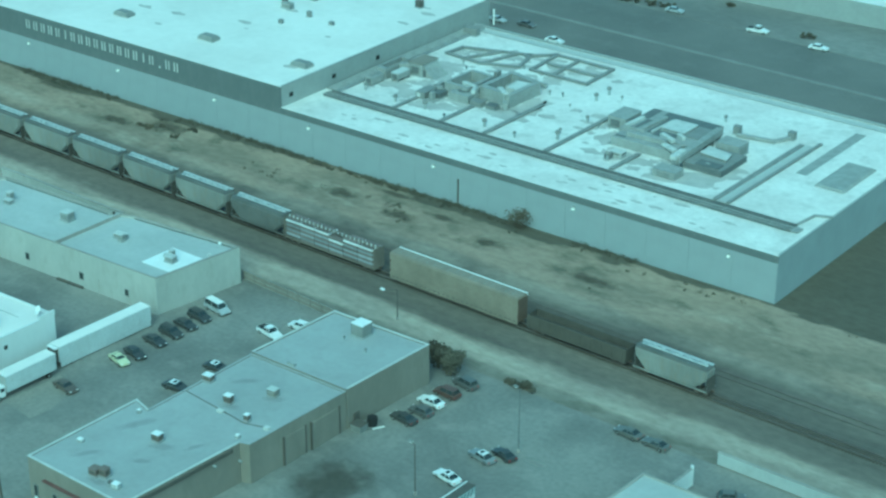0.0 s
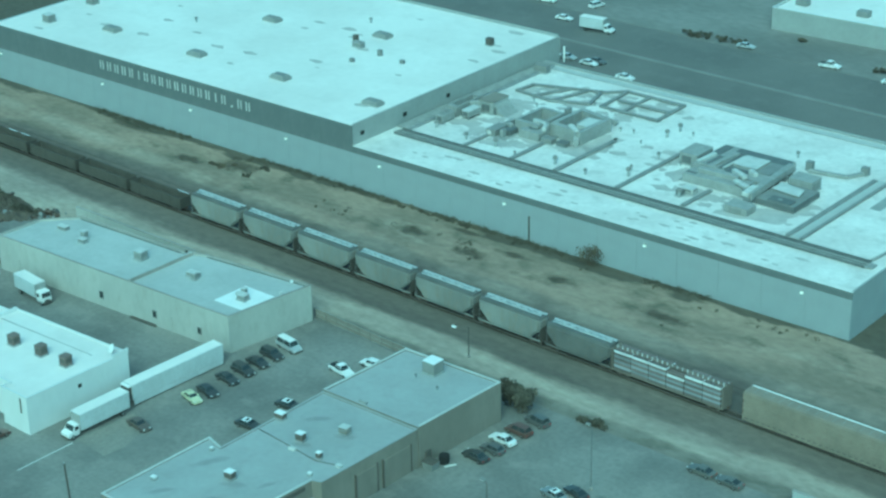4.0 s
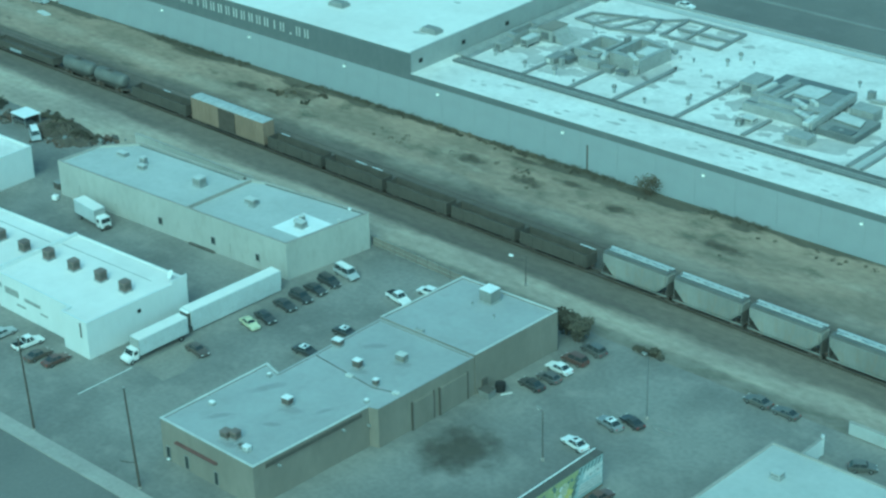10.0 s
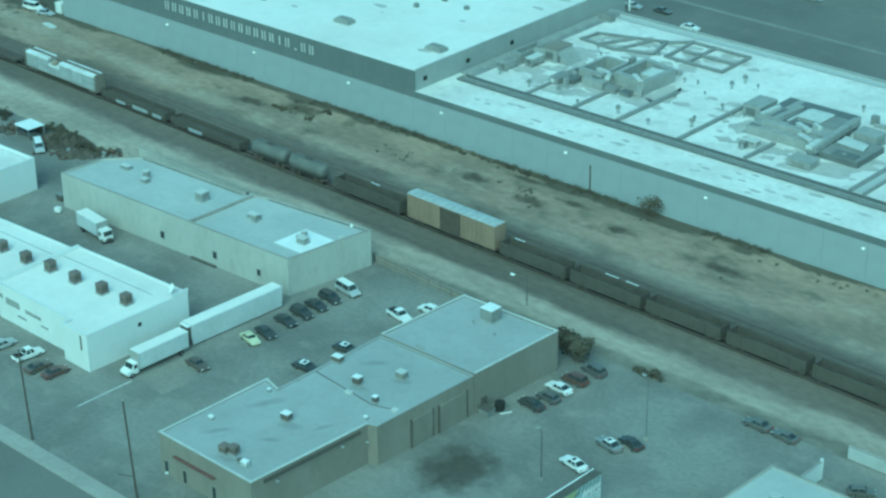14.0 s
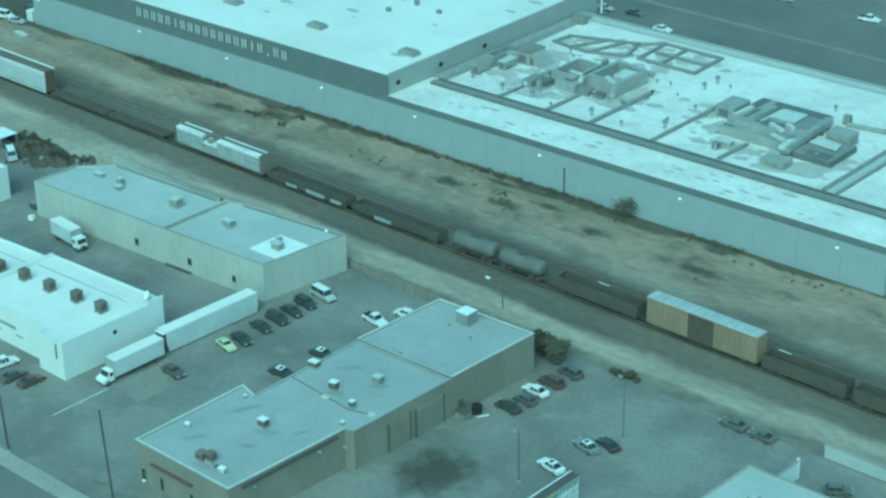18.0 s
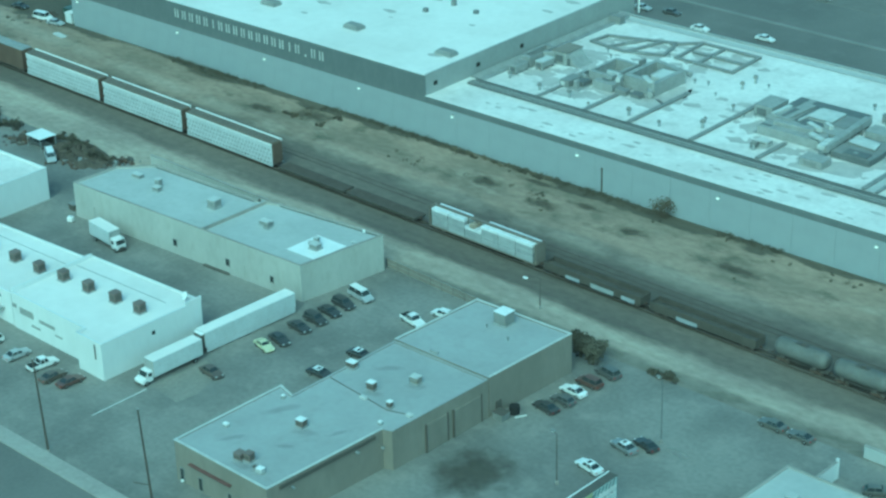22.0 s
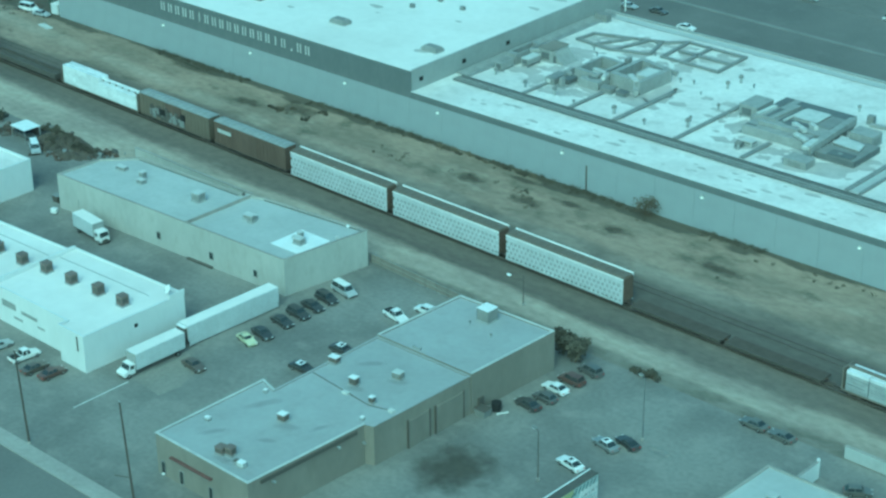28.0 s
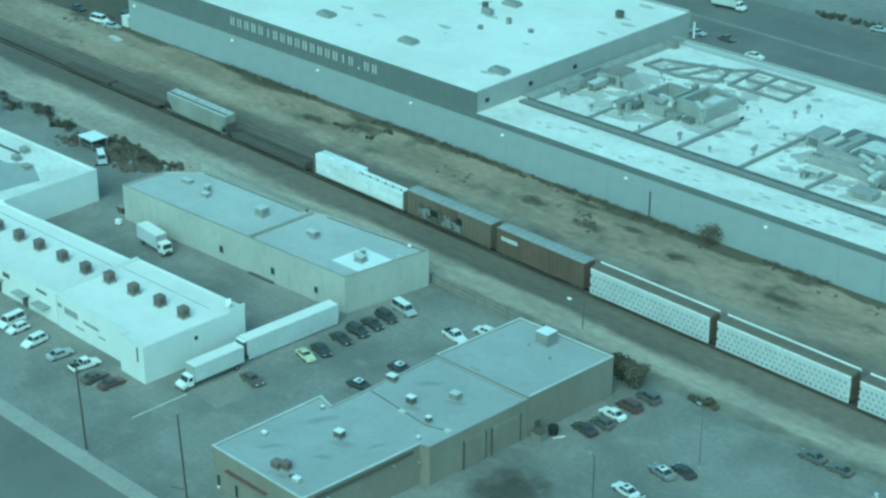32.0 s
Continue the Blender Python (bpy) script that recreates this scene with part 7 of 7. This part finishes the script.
def mound(x, y, rx, ry, h, mat, label, seed, rough=0.0, n=18):
    b = B()
    bmesh.ops.create_grid(b, x_segments=n, y_segments=n * 2 // 3, size=1)
    for v in b.verts:
        d = min(1.0, v.co.length * (1 + 0.5 * rough * noise.noise(Vector((v.co.x * 3 + seed, v.co.y * 3, 5)))))
        z = h * (1 - d * d) * (0.75 + 0.6 * noise.noise(Vector((v.co.x * 2.1 + seed, v.co.y * 2.1, 0)))) - 0.05
        if rough:
            z += (1 - d) * rough * h * (noise.noise(Vector((v.co.x * 9, v.co.y * 9, seed))) + 0.6 * noise.noise(Vector((v.co.x * 21, v.co.y * 21, seed))))
        v.co = Vector((x + v.co.x * rx, y + v.co.y * ry, z))
    ob = tagged(new("soil_mound", mesh_of("soil_mound", b, mat)), label, "soil mound", "soil mounds")
    return ob


mound(-312.6, 219.2, 9.0, 4.8, 2.1, M["earth"], "broad brown heap of earth and scrap beside a pale shed", 41.0, 0.9, 54)


def scrap_heap(x, y, r, n, seed, label):
    rng = random.Random(seed)
    e = thing("scrap_heap", label, "scrap heap", pose(x, y, 0, 0, 0, rng.uniform(0, 180)), "scrap heaps")
    for nm, mt in (("rusty_rubble", "rust_metal"), ("dark_rubble", "dark_metal"), ("pale_rubble", "grille")):
        b = B()
        for _ in range(n if nm != "pale_rubble" else n // 3):
            px, py = rng.gauss(0, r * 0.5), rng.gauss(0, r * 0.4)
            zz = max(0.0, 1.1 - 0.5 * math.hypot(px, py))
            s = [rng.uniform(0.1, 0.9) for _ in range(3)]
            tmp = B()
            bx(tmp, -s[0], s[0], -s[1] * 0.5, s[1] * 0.5, 0, s[2] * 0.7)
            bmesh.ops.rotate(tmp, verts=tmp.verts, matrix=Euler((rng.uniform(-0.5, 0.5), rng.uniform(-0.5, 0.5), rng.uniform(0, 3))).to_matrix())
            bmesh.ops.translate(tmp, verts=tmp.verts, vec=(px, py, zz * rng.random()))
            me = bpy.data.meshes.new("tmp")
            tmp.to_mesh(me)
            tmp.free()
            b.from_mesh(me)
            bpy.data.meshes.remove(me)
        tagged(part(nm, b, M[mt], e), kind="stuff")
    return e


for i, (x, y) in enumerate(((-318.6, 221.6), (-315.5, 221.2), (-311.6, 220.8), (-314.6, 217.6), (-308.4, 219.0))):
    shrub("dry scrub on the heap of earth", x, y, 2.0, 1.2, 3.0, 90 + i, M["leaf"])
scrap_heap(-330.0, 217.0, 4.0, 26, 1, "heap of dark scrap beside a pale shed")
scrap_heap(-318.0, 220.8, 3.6, 30, 2, "heap of rusty scrap and timber beside the dust track")
scrap_heap(-309.6, 216.8, 4.0, 26, 3, "heap of mixed scrap behind the cream shed")
scrap_heap(-314.6, 218.8, 4.6, 34, 6, "broad brown heap of rubble behind the parked van")
scrap_heap(-303.0, 221.6, 3.5, 20, 4, "heap of broken pallets behind the cream shed")
scrap_heap(-393.0, 268.6, 3.5, 18, 5, "heap of pale rubble at the warehouse's end")
port = thing("carport", "white-roofed open carport among scrap", "carport", pose(-323.6, 217.3, 0, 0, 0, -2))
part("roof", bx(B(), -2.6, 2.6, -2.1, 2.1, 2.55, 2.7, 0.03), M["white_paint"], port, "flat white sheet roof")
for x in (-2.4, 2.4):
    for y in (-1.9, 1.9):
        part("post", tube(B(), (x, y, 0), (x, y, 2.55), 0.08, 6), M["galvanised"], port)
part("rear_panel", bx(B(), -2.3, 2.3, 1.72, 1.78, 0.3, 2.3), M["dark_metal"], port)
road_car("pickup", "grey", "dark pickup under a white carport", -323.9, 217.1, -2, "scrap yard vehicles")
road_car("van", "silver", "dusty silver van with a white roof standing among scrap", -316.0, 213.9, -30, "scrap yard vehicles", 0.0, "white")
road_car("van", "white", "white van at the end of the warehouse", -391.4, 267.9, 10, "warehouse yard vehicles")
road_car("sedan", "black", "black car at the end of the warehouse", -403.6, 269.6, 8, "warehouse yard vehicles")
boards = thing("board_stack", "pale weathered boards lying beside the siding", "boards", pose(-378.4, 263.2, 0, 0, 0, -8))
for k, (dy, dz, ln) in enumerate(((-0.6, 0, 4.6), (0.0, 0, 5.0), (0.6, 0, 4.4), (-0.2, 0.07, 4.8), (0.4, 0.07, 4.2))):
    part("board", bx(B(), -ln / 2, ln / 2, dy - 0.27, dy + 0.27, dz, dz + 0.06), M["pale_duct"], boards)
road_car("sedan", "silver", "silver car parked beside a dark container", -385.6, 267.4, 12, "warehouse yard vehicles")
hut = thing("site_cabin", "small pale site cabin at the warehouse's end", "cabin", pose(-384.2, 271.9, 0, 0, 0, 92))
part("cabin_body", bx(B(), -1.6, 1.6, -1.2, 1.2, 0, 2.5, 0.04), M["white_wall"], hut)
part("roof", bx(B(), -1.75, 1.75, -1.35, 1.35, 2.503, 2.62, 0.03), M["white_roof"], hut)
part("door", bx(B(), -0.4, 0.4, -1.24, -1.201, 0, 2.0), M["dark_metal"], hut)
crate = thing("container", "dark green steel container at the warehouse's end", "container", pose(-387.6, 275.2, 0, 0, 0, 92))
part("box_body", bx(B(), -3.0, 3.0, -1.22, 1.22, 0.0, 2.6, 0.04), PAINT["green"], crate)
for i in range(20):
    part("corrugation", bx(B(), -2.9 + i * 0.3, -2.78 + i * 0.3, -1.26, -1.221, 0.15, 2.5), PAINT["green"], crate)
part("door", bx(B(), 2.98, 3.06, -1.1, 1.1, 0.15, 2.5), M["dark_metal"], crate)
low_wall = thing("low_wall", "pale weathered block wall along the dust track", "wall", pose(-297.2, 225.7, 0, 0, 0, 0.3))
rl = random.Random(14)
for i in range(12):
    part("wall_length", bx(B(), i * 3.0, i * 3.0 + 2.98, -0.2, 0.2, 0, 2.25, 0.03), M["cream_wall"], low_wall)
    part("coping", bx(B(), i * 3.0, i * 3.0 + 2.98, -0.28, 0.28, 2.252, 2.36 + rl.uniform(0, 0.1), 0.02), M["concrete"], low_wall)
tote = thing("water_tote", "small white plastic tote beside the cream shed", "tote", pose(-287.4, 197.4, 0, 0, 0, 20))
part("pallet", bx(B(), -0.6, 0.6, -0.5, 0.5, 0, 0.14), M["dark_metal"], tote)
part("tank", bx(B(), -0.58, 0.58, -0.48, 0.48, 0.15, 1.15, 0.06), M["white_paint"], tote)
part("cap", tube(B(), (0, 0, 1.15), (0, 0, 1.22), 0.12, 10), M["grille"], tote)
bin_b = thing("waste_bin", "dark steel waste bin at the cream shed's corner", "bin", pose(-291.6, 201.4, 0))
part("tub", frustum(B(), (-0.8, 0.8, -0.6, 0.6), (-0.95, 0.95, -0.7, 0.7), 0.0, 1.3), M["dark_metal"], bin_b)
part("lid", bx(B(), -0.98, 0.98, -0.72, 0.72, 1.302, 1.38), M["grille"], bin_b)
bin_a = thing("rubbish_skip", "dark steel rubbish skip beside the brown hall", "skip", pose(-174.3, 195.9, 0))
part("tub", frustum(B(), (-0.9, 0.9, -0.8, 0.8), (-1.1, 1.1, -1.0, 1.0), 0.0, 1.3), M["grille"], bin_a)
part("lid", bx(B(), -1.12, 1.12, -1.0, 1.0, 1.31, 1.38), M["dark_metal"], bin_a)
barrel = thing("tyre_stack", "stack of large old black tyres beside the brown hall", "tyres", pose(-173.9, 198.6, 0))
for k in range(4):
    part("tyre", tube(B(), (0.03 * k, 0, 0.02 + k * 0.36), (0.03 * k, 0, 0.36 + k * 0.36), 0.85, 18), M["tyre"], barrel)
stop = thing("parking_stop", "pale concrete wheel stop beside old tyres", "wheel stop", pose(-172.4, 198.4, 0, 0, 0, 62))
part("block", extrude_x(B(), [(-0.14, 0.0), (0.14, 0.0), (0.08, 0.16), (-0.08, 0.16)], -1.0, 1.0), M["white_line"], stop)


def train_at(t):
    return 14.9936 * t + 0.03849 * t ** 2 - 0.0006686 * t ** 3 + 0.00000363 * t ** 4


def on_track(x):
    return pose(x, 240.92 - 0.00924 * (x + 240), RAIL, 0, 0, -0.53)


def motions():
    for e, c in TRAIN:
        walk(e, [(t, on_track(c + train_at(t))) for t in range(0, 33, 4)])
    for e, x, v, t0, y in ((drive_a, -239.0, 16.2, 6.0, 367.7), (drive_b, -247.6, 17.3, 7.0, 369.4), (drive_c, -226.4, 15.4, 23.0, 368.3)):
        walk(e, [(t, pose(x + v * (t - t0), y, 0)) for t in (0, 8, 16, 24, 32)])


motions()
